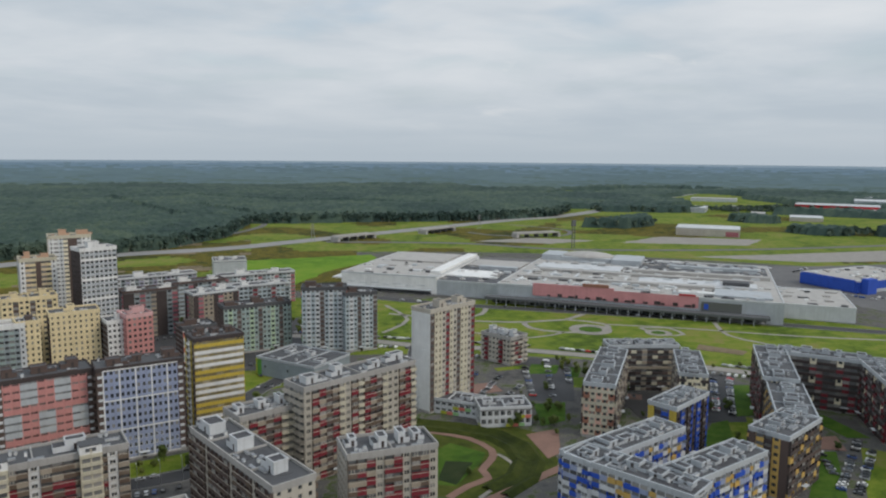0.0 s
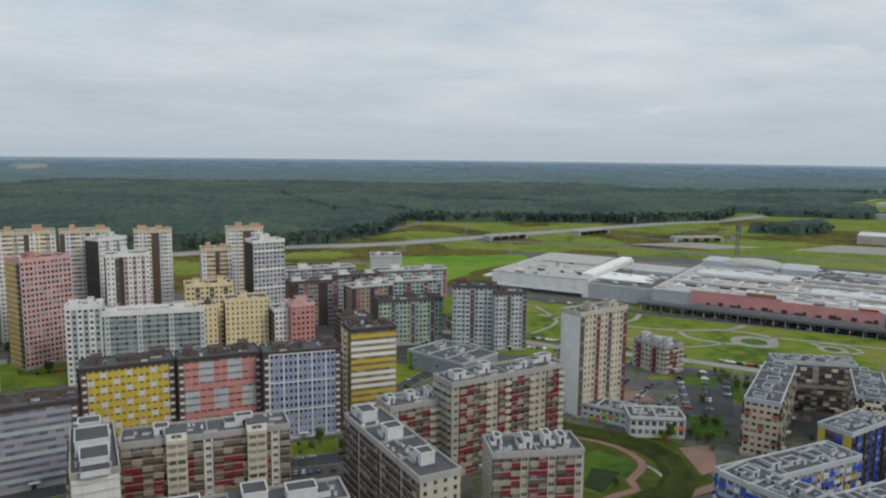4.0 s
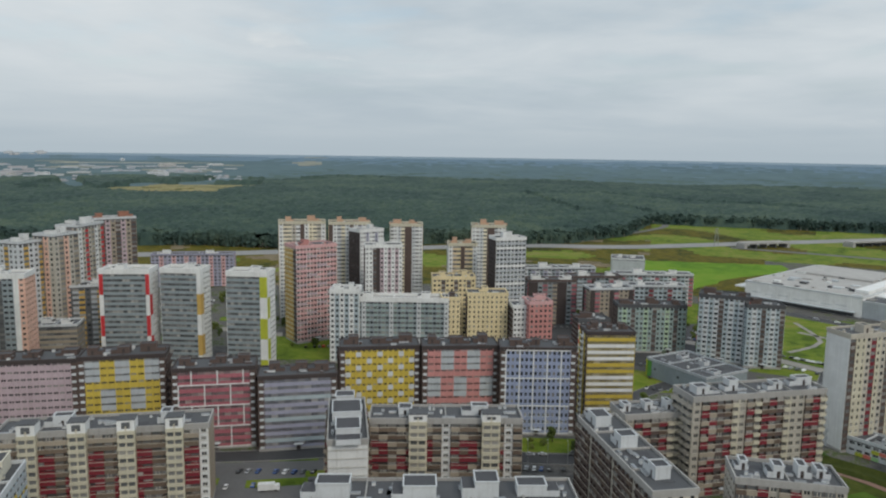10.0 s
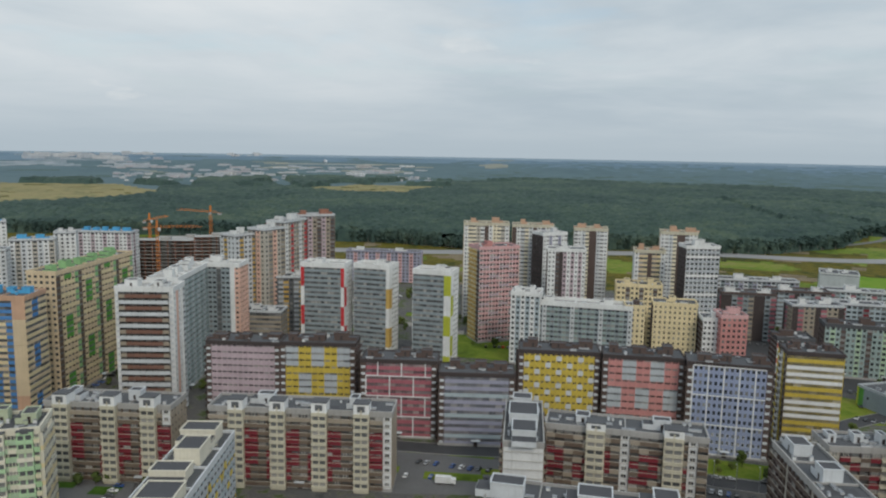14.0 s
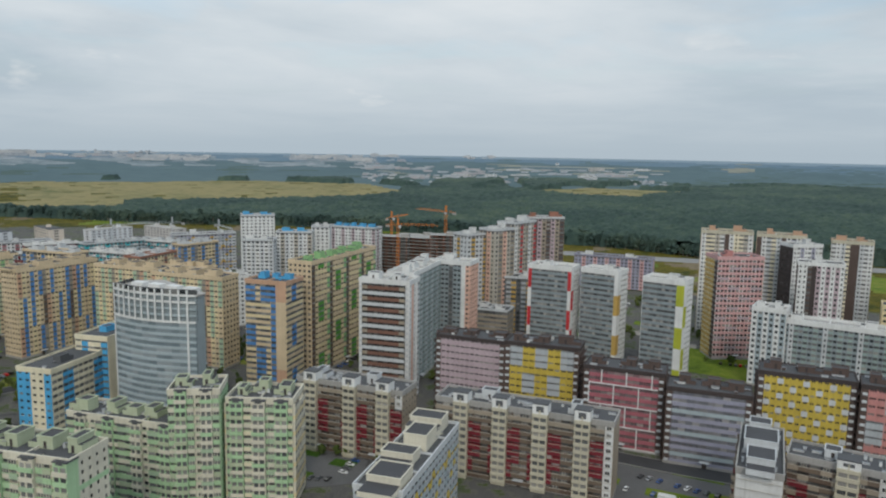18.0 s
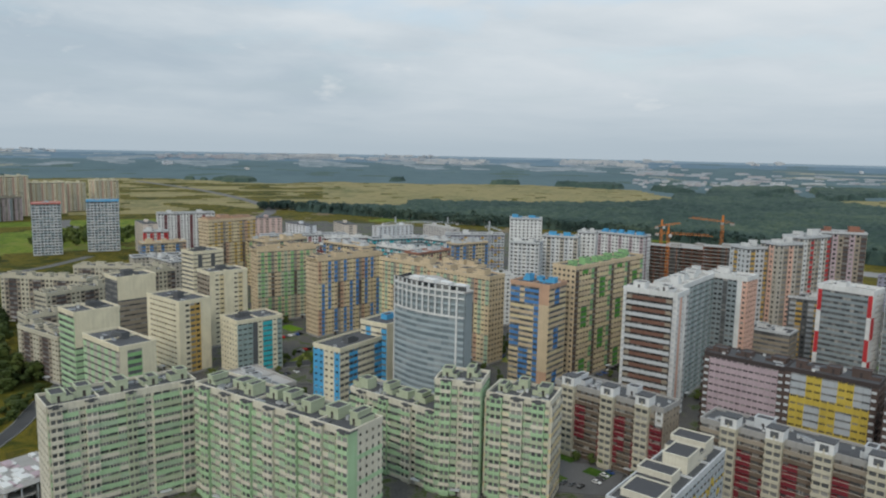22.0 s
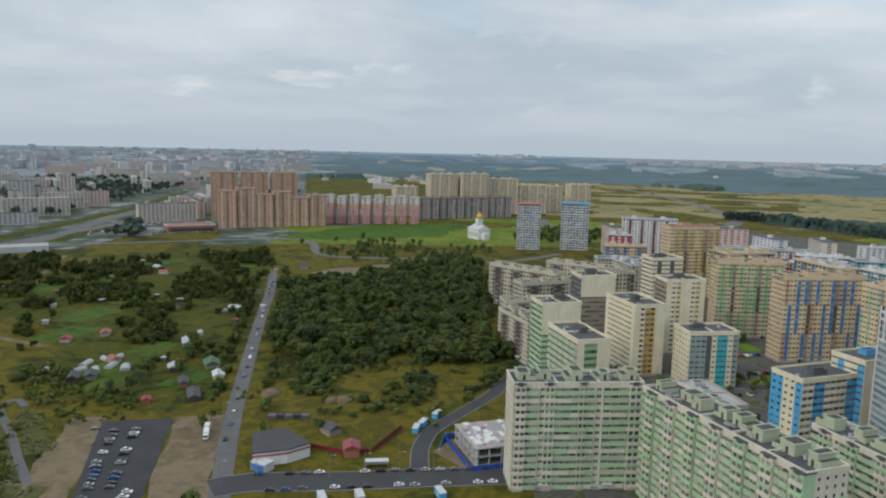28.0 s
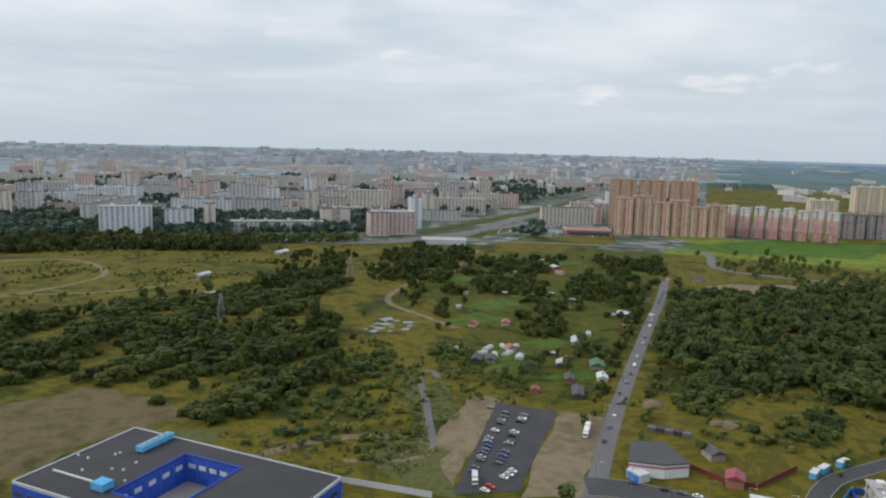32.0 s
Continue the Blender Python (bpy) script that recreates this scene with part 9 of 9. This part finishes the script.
# the dark car park: loose rows across it, half empty
for a, b, n, sk in (((-190, -258), (-160, -230), 10, 0.25), ((-184, -264), (-150, -232), 11, 0.4), ((-168, -236), (-146, -216), 8, 0.25), ((-156, -236), (-134, -214), 9, 0.35), ((-150, -210), (-130, -200), 7, 0.4), ((-178, -270), (-164, -256), 5, 0.5)):
    car_row(a, b, n, 90, sk, 0.11)
car_row((-181, -184), (-234, -113), 16, 0, 0.1, 0.18)
car_row((-174, -172), (-226, -105), 15, 0, 0.3, 0.18)
car_row((-480, -455), (-180, -200), 24, 0, 0.5, 0.14)
car_row((48, 414), (46, 350), 16, 85, 0.2)
car_row((62, 416), (56, 350), 16, 85, 0.2)
car_row((74, 416), (66, 360), 14, 85, 0.3)
car_row((-146, 218), (-108, 240), 12, 70, 0.2)
car_row((-150, 232), (-100, 260), 12, 0, 0.35, 0.12)
car_row((-44, 467), (56, 447), 34, 0, 0.15)
car_row((74, 441), (152, 413), 26, 0, 0.15)
car_row((160, 409), (232, 377), 24, 0, 0.2)
car_row((-120, 234), (-93, 249), 11, 80, 0.2)
car_row((-90, 318), (-70, 296), 9, 80, 0.25)
car_row((-476, -14), (-452, 12), 12, 90, 0.15)
car_row((-502, 10), (-480, -16), 12, 90, 0.2)
car_row((-200, 178), (-171, 196), 10, 80, 0.25)
car_row((-196, 164), (-166, 190), 8, 80, 0.45)
car_row((-414, 26), (-398, 56), 9, 90, 0.2)
car_row((-400, 16), (-382, 48), 9, 90, 0.2)
car_row((-100, 380), (-60, 410), 12, 80, 0.3)
car_row((-104, 340), (-98, 300), 7, 0, 0.3, 0.12)
car_row((-50, 445), (-20, 440), 9, 80, 0.2)
car_row((0, 425), (40, 420), 12, 80, 0.2)
car_row((60, 262), (76, 280), 8, 80, 0.3)
car_row((148, 382), (131, 331), 19, 90, 0.1, 0.12)
car_row((157, 382), (136, 325), 20, 90, 0.1, 0.12)
car_row((145, 249), (179, 297), 20, 90, 0.12)
car_row((150, 246), (180, 288), 17, 90, 0.2)
car_row((-40, 592), (240, 512), 20, 0, 0.6, 0.12)
car_row((-402, 30), (-340, 66), 10, 0, 0.5, 0.12)
car_row((-420, -20), (-396, 8), 8, 90, 0.2)
car_row((-286, 66), (-262, 92), 8, 85, 0.3)

for a, b, n in (((84, 350), (98, 352), 5), ((30, 345), (44, 372), 9), ((20, 352), (32, 384), 9), ((10, 360), (20, 392), 9), ((-30, 420), (0, 412), 9), ((80, 405), (140, 390), 16), ((90, 412), (140, 398), 14), ((150, 392), (230, 360), 22), ((160, 300), (150, 262), 11), ((-420, 40), (-440, 76), 11), ((-408, 70), (-392, 98), 9), ((-360, 110), (-398, 152), 12), ((-300, 10), (-318, -18), 8), ((-352, 40), (-334, 58), 7), ((-110, 400), (-84, 418), 9), ((-96, 362), (-60, 372), 11), ((-276, 72), (-262, 86), 6), ((-256, 92), (-240, 78), 6), ((-250, 62), (-240, 76), 5), ((-170, 380), (-130, 404), 12), ((-210, 440), (-160, 470), 14), ((-620, -850), (-700, -905), 26), ((-640, -850), (-720, -915), 26), ((-700, -890), (-790, -975), 30), ((-720, -920), (-810, -1005), 30), ((-610, -840), (-680, -880), 20), ((-780, -990), (-840, -1040), 18), ((-640, -820), (-560, -872), 20), ((-650, -800), (-600, -840), 14), ((-560, -842), (-520, -868), 10), ((-620, -780), (-580, -812), 12), ((-690, -740), (-650, -770), 10)):
    car_row(a, b, n, 80, 0.2)


# ---- garden houses, sheds and fences ----
def house(x, y, rot, w, d, h, wall, roof, label):
    root = tagged(new("garden_house"), label, "house", "garden houses")
    root.matrix_world = pose(x, y, 0, 0, 0, rot)
    part_of("wall", boxes_mesh("wall", [(-w / 2, w / 2, -d / 2, d / 2, 0, h)], wall), root)
    bm = bmesh.new()
    k = 0.5
    v = [bm.verts.new(c) for c in ((-w / 2 - k, -d / 2 - k, h - 0.1), (w / 2 + k, -d / 2 - k, h - 0.1), (w / 2 + k, d / 2 + k, h - 0.1), (-w / 2 - k, d / 2 + k, h - 0.1), (-w / 2 - k, 0, h + d * 0.26), (w / 2 + k, 0, h + d * 0.26))]
    for f in ((0, 1, 5, 4), (2, 3, 4, 5), (1, 2, 5), (3, 0, 4), (0, 3, 2, 1)):
        bm.faces.new([v[i] for i in f])
    part_of("roof", bm_mesh("roof", bm, roof), root)
    for u in (-w * 0.25, w * 0.25):
        part_of("window", pane_mesh(1.0, 1.2), root, m=pose(u, -d / 2 - 0.01, h * 0.4))
    part_of("door", boxes_mesh("door", [(-0.45, 0.45, d / 2, d / 2 + 0.06, 0, 2.0)], "darkbrown"), root)
    part_of("chimney", boxes_mesh("chimney", [(w * 0.2, w * 0.2 + 0.6, -0.3, 0.3, h, h + d * 0.26 + 0.9)], "brick"), root)


KINDS = (("brick", "roofgrey", "old brick garden house with a grey roof"), ("beige", "roofgrey", "small beige house with a grey metal roof"), ("offwhite", "brick", "small white house with a rusty roof"), ("brown", "grey", "dark wooden house with a grey roof"))
SPECIAL = {0: (11, 6, "brown", "roofgrey", "low dark house with a long grey roof"), 1: (10, 6, "beige", "roofgrey", "low house with a long grey roof"), 2: (15, 8, "concrete", "grey", "long grey barn with a pale roof"), 3: (12, 9, "beige", "jadegreen", "house with a green metal roof among trees"), 4: (9, 6, "cream", "lightgrey", "small cream house with pale roof by the road"), 5: (15, 6, "brown", "roofgrey", "long low wooden barn with a grey roof"), 6: (11, 5, "brick", "roofgrey", "low brick outbuilding with grey roof"), 7: (5, 4, "brick", "redroof", "small hut with a dark red roof"), 8: (9, 7, "offwhite", "redroof", "white house with a red metal roof"), 9: (7, 6, "offwhite", "redroof", "small white house with dark red roof"), 12: (8, 7, "brick", "brightred", "brick house with a bright red metal roof"), 20: (16, 6, "offwhite", "lightgrey", "long white shed standing on the meadow"), 21: (22, 7, "offwhite", "lightgrey", "long white shed beside the avenue"), 22: (10, 5, "offwhite", "lightgrey", "small white shed on the meadow")}
surface("jadegreen", (0.07, 0.15, 0.075), 0.6)
surface("brightred", (0.29, 0.045, 0.065), 0.5)
surface("redroof", (0.30, 0.05, 0.05), 0.6)
for k, (x, y) in enumerate(HOUSE_SPOTS):
    if k in SPECIAL:
        hw, hd, wl, rf, lb = SPECIAL[k]
        house(x, y, 52 if k < 8 else 40, hw * 0.9, hd * 0.85, 3.6 if k == 12 else 2.3, wl, rf, lb)
    else:
        wl, rf, lb = KINDS[k % 4]
        house(x, y, 40 + (k * 37) % 90, 6.5 + k % 3, 5.2 + k % 2, 2.4 + (k % 2) * 0.5, wl, rf, lb)


def greenhouse(x, y, rot, w, d):
    """Round-topped film tunnel with end walls and hoops."""
    root = tagged(new("greenhouse"), "white film greenhouse tunnel in a garden", "greenhouse", "garden greenhouses")
    root.matrix_world = pose(x, y, 0, 0, 0, rot)
    n = 8
    arc = [(d / 2 * math.cos(math.pi * k / n), 1.9 * math.sin(math.pi * k / n) ** 0.8) for k in range(n + 1)]
    v = [(-w / 2, a, z) for a, z in arc] + [(w / 2, a, z) for a, z in arc]
    part_of("film", raw_mesh("film", v, np.array([(k, k + 1, n + 2 + k, n + 1 + k) for k in range(n)]), "film_white"), root)
    for e in (-1, 1):
        bm = bmesh.new()
        bm.faces.new([bm.verts.new((e * w / 2, a, z)) for a, z in arc])
        part_of("end_wall", bm_mesh("end_wall", bm, "film_white"), root)
    for k in range(3):
        u = -w / 2 + (k + 0.5) * w / 3
        hoop = [(u + o, a * 1.02, z * 1.02) for o in (-0.06, 0.06) for a, z in arc]
        part_of("hoop", raw_mesh("hoop", hoop, np.array([(q, q + 1, n + 2 + q, n + 1 + q) for q in range(n)]), "steel"), root)


surface("film_white", (0.40, 0.41, 0.41), 0.4, 0.05, 0.5, 4.0, 0.15)
for x, y, r, w, d in ((-229, -353, 30, 9, 4), (-225, -339, 60, 8, 4), (-234, -339, 30, 9, 4), (-246, -350, 10, 6, 4), (-236, -330, 50, 9, 5), (-210, -359, 40, 6, 3), (-307, -354, 50, 8, 4), (-359, -388, 40, 5, 4), (-345, -481, 20, 6, 5), (-240, -352, 80, 7, 3.5), (-221, -346, 0, 6, 3.5)):
    greenhouse(x, y, r, w, d)
rs = random.Random(14)
for k in range(46):
    x, y, _ = rs.choice(gardens)
    w, d = rs.uniform(2.5, 6), rs.uniform(2, 4)
    root = tagged(new("shed"), "small shed or greenhouse in a garden plot", "shed", "garden sheds")
    root.matrix_world = pose(x + rs.uniform(-9, 9), y + rs.uniform(-9, 9), 0, 0, 0, rs.uniform(0, 180))
    part_of("wall", boxes_mesh("wall", [(-w / 2, w / 2, -d / 2, d / 2, 0, 2.2)], rs.choice(("offwhite", "beige", "brown", "brown"))), root)
    part_of("roof", boxes_mesh("roof", [(-w / 2 - 0.3, w / 2 + 0.3, -d / 2 - 0.3, d / 2 + 0.3, 2.2, 2.4)], rs.choice(("lightgrey", "grey", "roofgrey", "roofgrey", "redroof", "greyblue"))), root)


def fence(p, q, h, mat, label, step=2.5):
    d, r = turned(p, q)
    root = tagged(new("fence"), label, "fence", "plot fences")
    root.matrix_world = pose(p[0], p[1], 0, 0, 0, r)
    n = int(d / step)
    post = boxes_mesh("fence_post", [(-0.06, 0.06, -0.06, 0.06, 0, h + 0.15)], mat)
    board = boxes_mesh("fence_board", [(0.06, step - 0.06, -0.03, 0.03, 0.1, h)], mat)
    for k in range(n):
        part_of("fence_post", post, root, m=pose(k * step, 0, 0))
        part_of("fence_board", board, root, m=pose(k * step, 0, 0))


fence((-212, -182), (-214, -167), 1.9, "maroon", "dark red board fence round a plot")
fence((-214, -167), (-221, -159), 1.9, "maroon", "dark red board fence, corner run")
fence((-221, -159), (-250, -163), 1.9, "maroon", "dark red board fence round a plot, side run")
fence((-88, -230), (-113, -204), 2.4, "lightgrey", "pale wall of the depot yard")
fence((-240, -139), (-252, -143), 2.0, "sky", "blue hoarding round a building site")
for x, y, r in ((-249, -156, 20), (-256, -157, 10), (-268, -157, 5), (-180, -150, 50), (-188, -140, 50), (-205, -118, 50)):
    root = tagged(new("site_cabin"), "blue and white metal site cabin", "cabin", "site cabins")
    root.matrix_world = pose(x, y, 0, 0, 0, r)
    part_of("wall", boxes_mesh("wall", [(-3, 3, -1.2, 1.2, 0.1, 2.5)], "sky" if x < -200 else "lightgrey"), root)
    part_of("roof", boxes_mesh("roof", [(-3.1, 3.1, -1.3, 1.3, 2.5, 2.65)], "lightgrey"), root)
    part_of("door", boxes_mesh("door", [(-0.4, 0.4, -1.26, -1.2, 0.15, 2.1)], "white"), root)


def bus_shelter(x, y, rot):
    b = Block("bus_shelter", "small white shelter on the verge of the street", x, y, rot, "shelter")
    b.box("roof", "lightgrey", -4.4, 4.4, -1.5, 1.5, 2.6, 2.8)
    b.box("back_panel", "white", -4.2, 4.2, 1.2, 1.3, 0.2, 2.6)
    for u in (-4.2, 4.1):
        b.box("side_panel", "white", u, u + 0.1, -1.2, 1.2, 0.2, 2.6)
    for k in range(3):
        b.box("post", "steel", -4.1 + k * 4.05, -4.0 + k * 4.05, -1.3, -1.2, 0, 2.6)
    b.box("bench", "brown", -3.0, 3.0, 0.6, 1.1, 0.42, 0.5)
    b.done(0)


bus_shelter(-212, -150, 127)


def pylon(x, y, h, rot):
    b = Block("power_pylon", "lattice power pylon standing in scrub", x, y, rot, "pylon", "power pylons")
    n = 8
    for k in range(n):
        z0, z1 = k * h / n, (k + 1) * h / n
        a = 2.0 * (1 - k / n) + 0.5
        for sx in (-1, 1):
            for sy in (-1, 1):
                b.box("leg", "steel", sx * a - 0.14, sx * a + 0.14, sy * a - 0.14, sy * a + 0.14, z0, z1)
        b.box("brace", "steel", -a, a, -a - 0.1, -a + 0.1, z1 - 0.2, z1)
        b.box("brace", "steel", -a - 0.1, -a + 0.1, -a, a, z1 - 0.2, z1)
    for z, w in ((h * 0.7, 4.5), (h * 0.82, 3.6), (h * 0.94, 2.8)):
        b.box("cross_arm", "steel", -w, w, -0.18, 0.18, z, z + 0.3)
    b.done(0)


pylon(-100, -478, 20, 60)
pylon(-238, -596, 20, 60)
pylon(-180, 1000, 24, 20)
pylon(60, 1180, 24, 20)


def street_lamp(x, y, rot):
    b = Block("street_lamp", "grey street lamp beside the road", x, y, rot, "street lamp", "street lamps")
    b.box("pole", "steel", -0.09, 0.09, -0.09, 0.09, 0, 9)
    b.box("arm", "steel", 0, 1.8, -0.05, 0.05, 8.9, 9.0)
    b.box("lamp_head", "lightgrey", 1.6, 2.3, -0.15, 0.15, 8.8, 8.95)
    b.done(0)


for k in range(9):
    t = k / 8
    street_lamp(-170 - 66 * t, -188 + 78 * t, 130)
    street_lamp(-150 + 55 * t, 226 + 28 * t, 120)
for k in range(7):
    street_lamp(-500 + k * 48, -468 + k * 39.5, 130)

# open water and rubbish heaps glinting in the scrub
surface("pond_water", (0.10, 0.12, 0.13), 0.08, 0.05, 2.0, 20.0, 0.1, 0.02)
for x, y, r in ((-205, -445, 6), (-198, -432, 5), (-190, -424, 4), (-214, -430, 4), (-183, -418, 4), (-205, -415, 4), (-70, -552, 9), (-118, -580, 8), (-209, -438, 2.5), (-201, -440, 2), (-194, -436, 2.6), (-199, -424, 2.2), (-188, -430, 2), (-211, -422, 2.4), (-193, -414, 2), (-181, -425, 1.8)):
    rr = random.Random(int(x))
    patch("pond", [(x + r * math.cos(a) * rr.uniform(0.6, 1.3), y + r * 0.8 * math.sin(a) * rr.uniform(0.6, 1.3)) for a in [k * math.pi / 5 for k in range(10)]], 0.08, "pond_water", "small pool of open water in the scrub", "water")

# masters that found no place stand at the kerb
for q, lst in enumerate((CARS, FAR_CARS)):
    for k in range(6):
        if (k, bool(q)) not in used_master:
            lst[k].matrix_world = pose(-230 - k * 6, -92 + k * 7, 0.18, 0, 0, 130) if not q else pose(52 + k * 4, 340, 0.1, 0, 0, 80)


def van(x, y, rot, label, box_col="white", ln=5.6):
    b = Block("van", label, x, y, rot, "van", "white vans and lorries")
    b.box("cargo_box", box_col, -ln / 2, ln / 2 - 1.7, -1.05, 1.05, 0.6, 2.9)
    b.box("cab", "car_white", ln / 2 - 1.7, ln / 2, -1.0, 1.0, 0.45, 2.2)
    b.box("windscreen", "glass", ln / 2 - 0.02, ln / 2 + 0.02, -0.9, 0.9, 1.3, 2.1)
    for u in (-ln * 0.3, ln * 0.33):
        for v in (-1.0, 0.8):
            b.box("wheel", "tyre", u - 0.38, u + 0.38, v, v + 0.2, 0.1, 0.8)
    b.done(0)


van(-201, -229, 40, "white van parked on bare sand")
van(-196, -224, 42, "white delivery van on the sandy lot")
van(-132, -209, 60, "white lorry at the car park's edge", "lightgrey", 7.0)
van(-176, 176, 40, "white lorry standing in the street", "white", 7.5)

# spoil heaps of earth and stacked timber on the meadow
for x, y, r, hh, mat, label in ((-249, -239, 6, 2.4, "bare_earth", "heap of pale sand on the meadow"), (-258, -209, 4, 1.6, "bare_earth", "small heap of earth beside it"), (-262, -205, 5, 1.8, "bare_earth", "spoil heap in tall grass")):
    bm = bmesh.new()
    bmesh.ops.create_icosphere(bm, subdivisions=3, radius=1.0)
    for vt in bm.verts:
        k = 1 + 0.25 * noise.noise(vt.co * 1.7 + Vector((x, y, 0)))
        vt.co = Vector((vt.co.x * r * k, vt.co.y * r * 0.8 * k, max(-0.2, vt.co.z) * hh * k))
    root = tagged(new("mound", bm_mesh("mound", bm, mat)), label, "heap")
    root.matrix_world = pose(x, y, 0, 0, 0, 30)
stack = tagged(new("timber_stack"), "long dark stack of boards under sheeting", "stack")
stack.matrix_world = pose(-231, -211, 0, 0, 0, 125)
for k in range(5):
    part_of("crate", boxes_mesh("crate", [(-9 + k * 3.6, -5.6 + k * 3.6, -1.6, 1.6, 0, 1.6 + 0.3 * (k % 2))], "darkbrown" if k % 2 else "darkgrey"), stack)


def distant_cars():
    """The cars too far to tell apart, joined by paint."""
    for a, b, n in YARD_ROWS:
        car_row(a, b, n, 90, 0.15)
    for q in range(16):
        car_row((-40 + q * 34, 800 - q * 4), (-10 + q * 34, 830 - q * 4), 11, 90, 0.3)
        if q < 9:
            car_row((350 + q * 20, 640 - q * 6), (372 + q * 20, 606 - q * 6), 12, 90, 0.3)
    root = tagged(new("distant_cars"), "rows of small cars parked far off between blocks", "cars", kind="stuff")
    for k, lst in DISTANT.items():
        bx = [(-2.15, 2.15, -0.86, 0.86, 0.3, 0.95), (-1.5, 0.8, -0.75, 0.75, 0.95, 1.42)]
        v, f = box_arrays(bx)
        vs = [v @ np.array(m)[:3, :3].T + np.array(m)[:3, 3] for m in lst]
        fs = [f + len(v) * q for q in range(len(lst))]
        part_of("car_rows", raw_mesh("car_rows", np.concatenate(vs), np.concatenate(fs), PAINTS[k][0]), root)["kind"] = "stuff"


distant_cars()
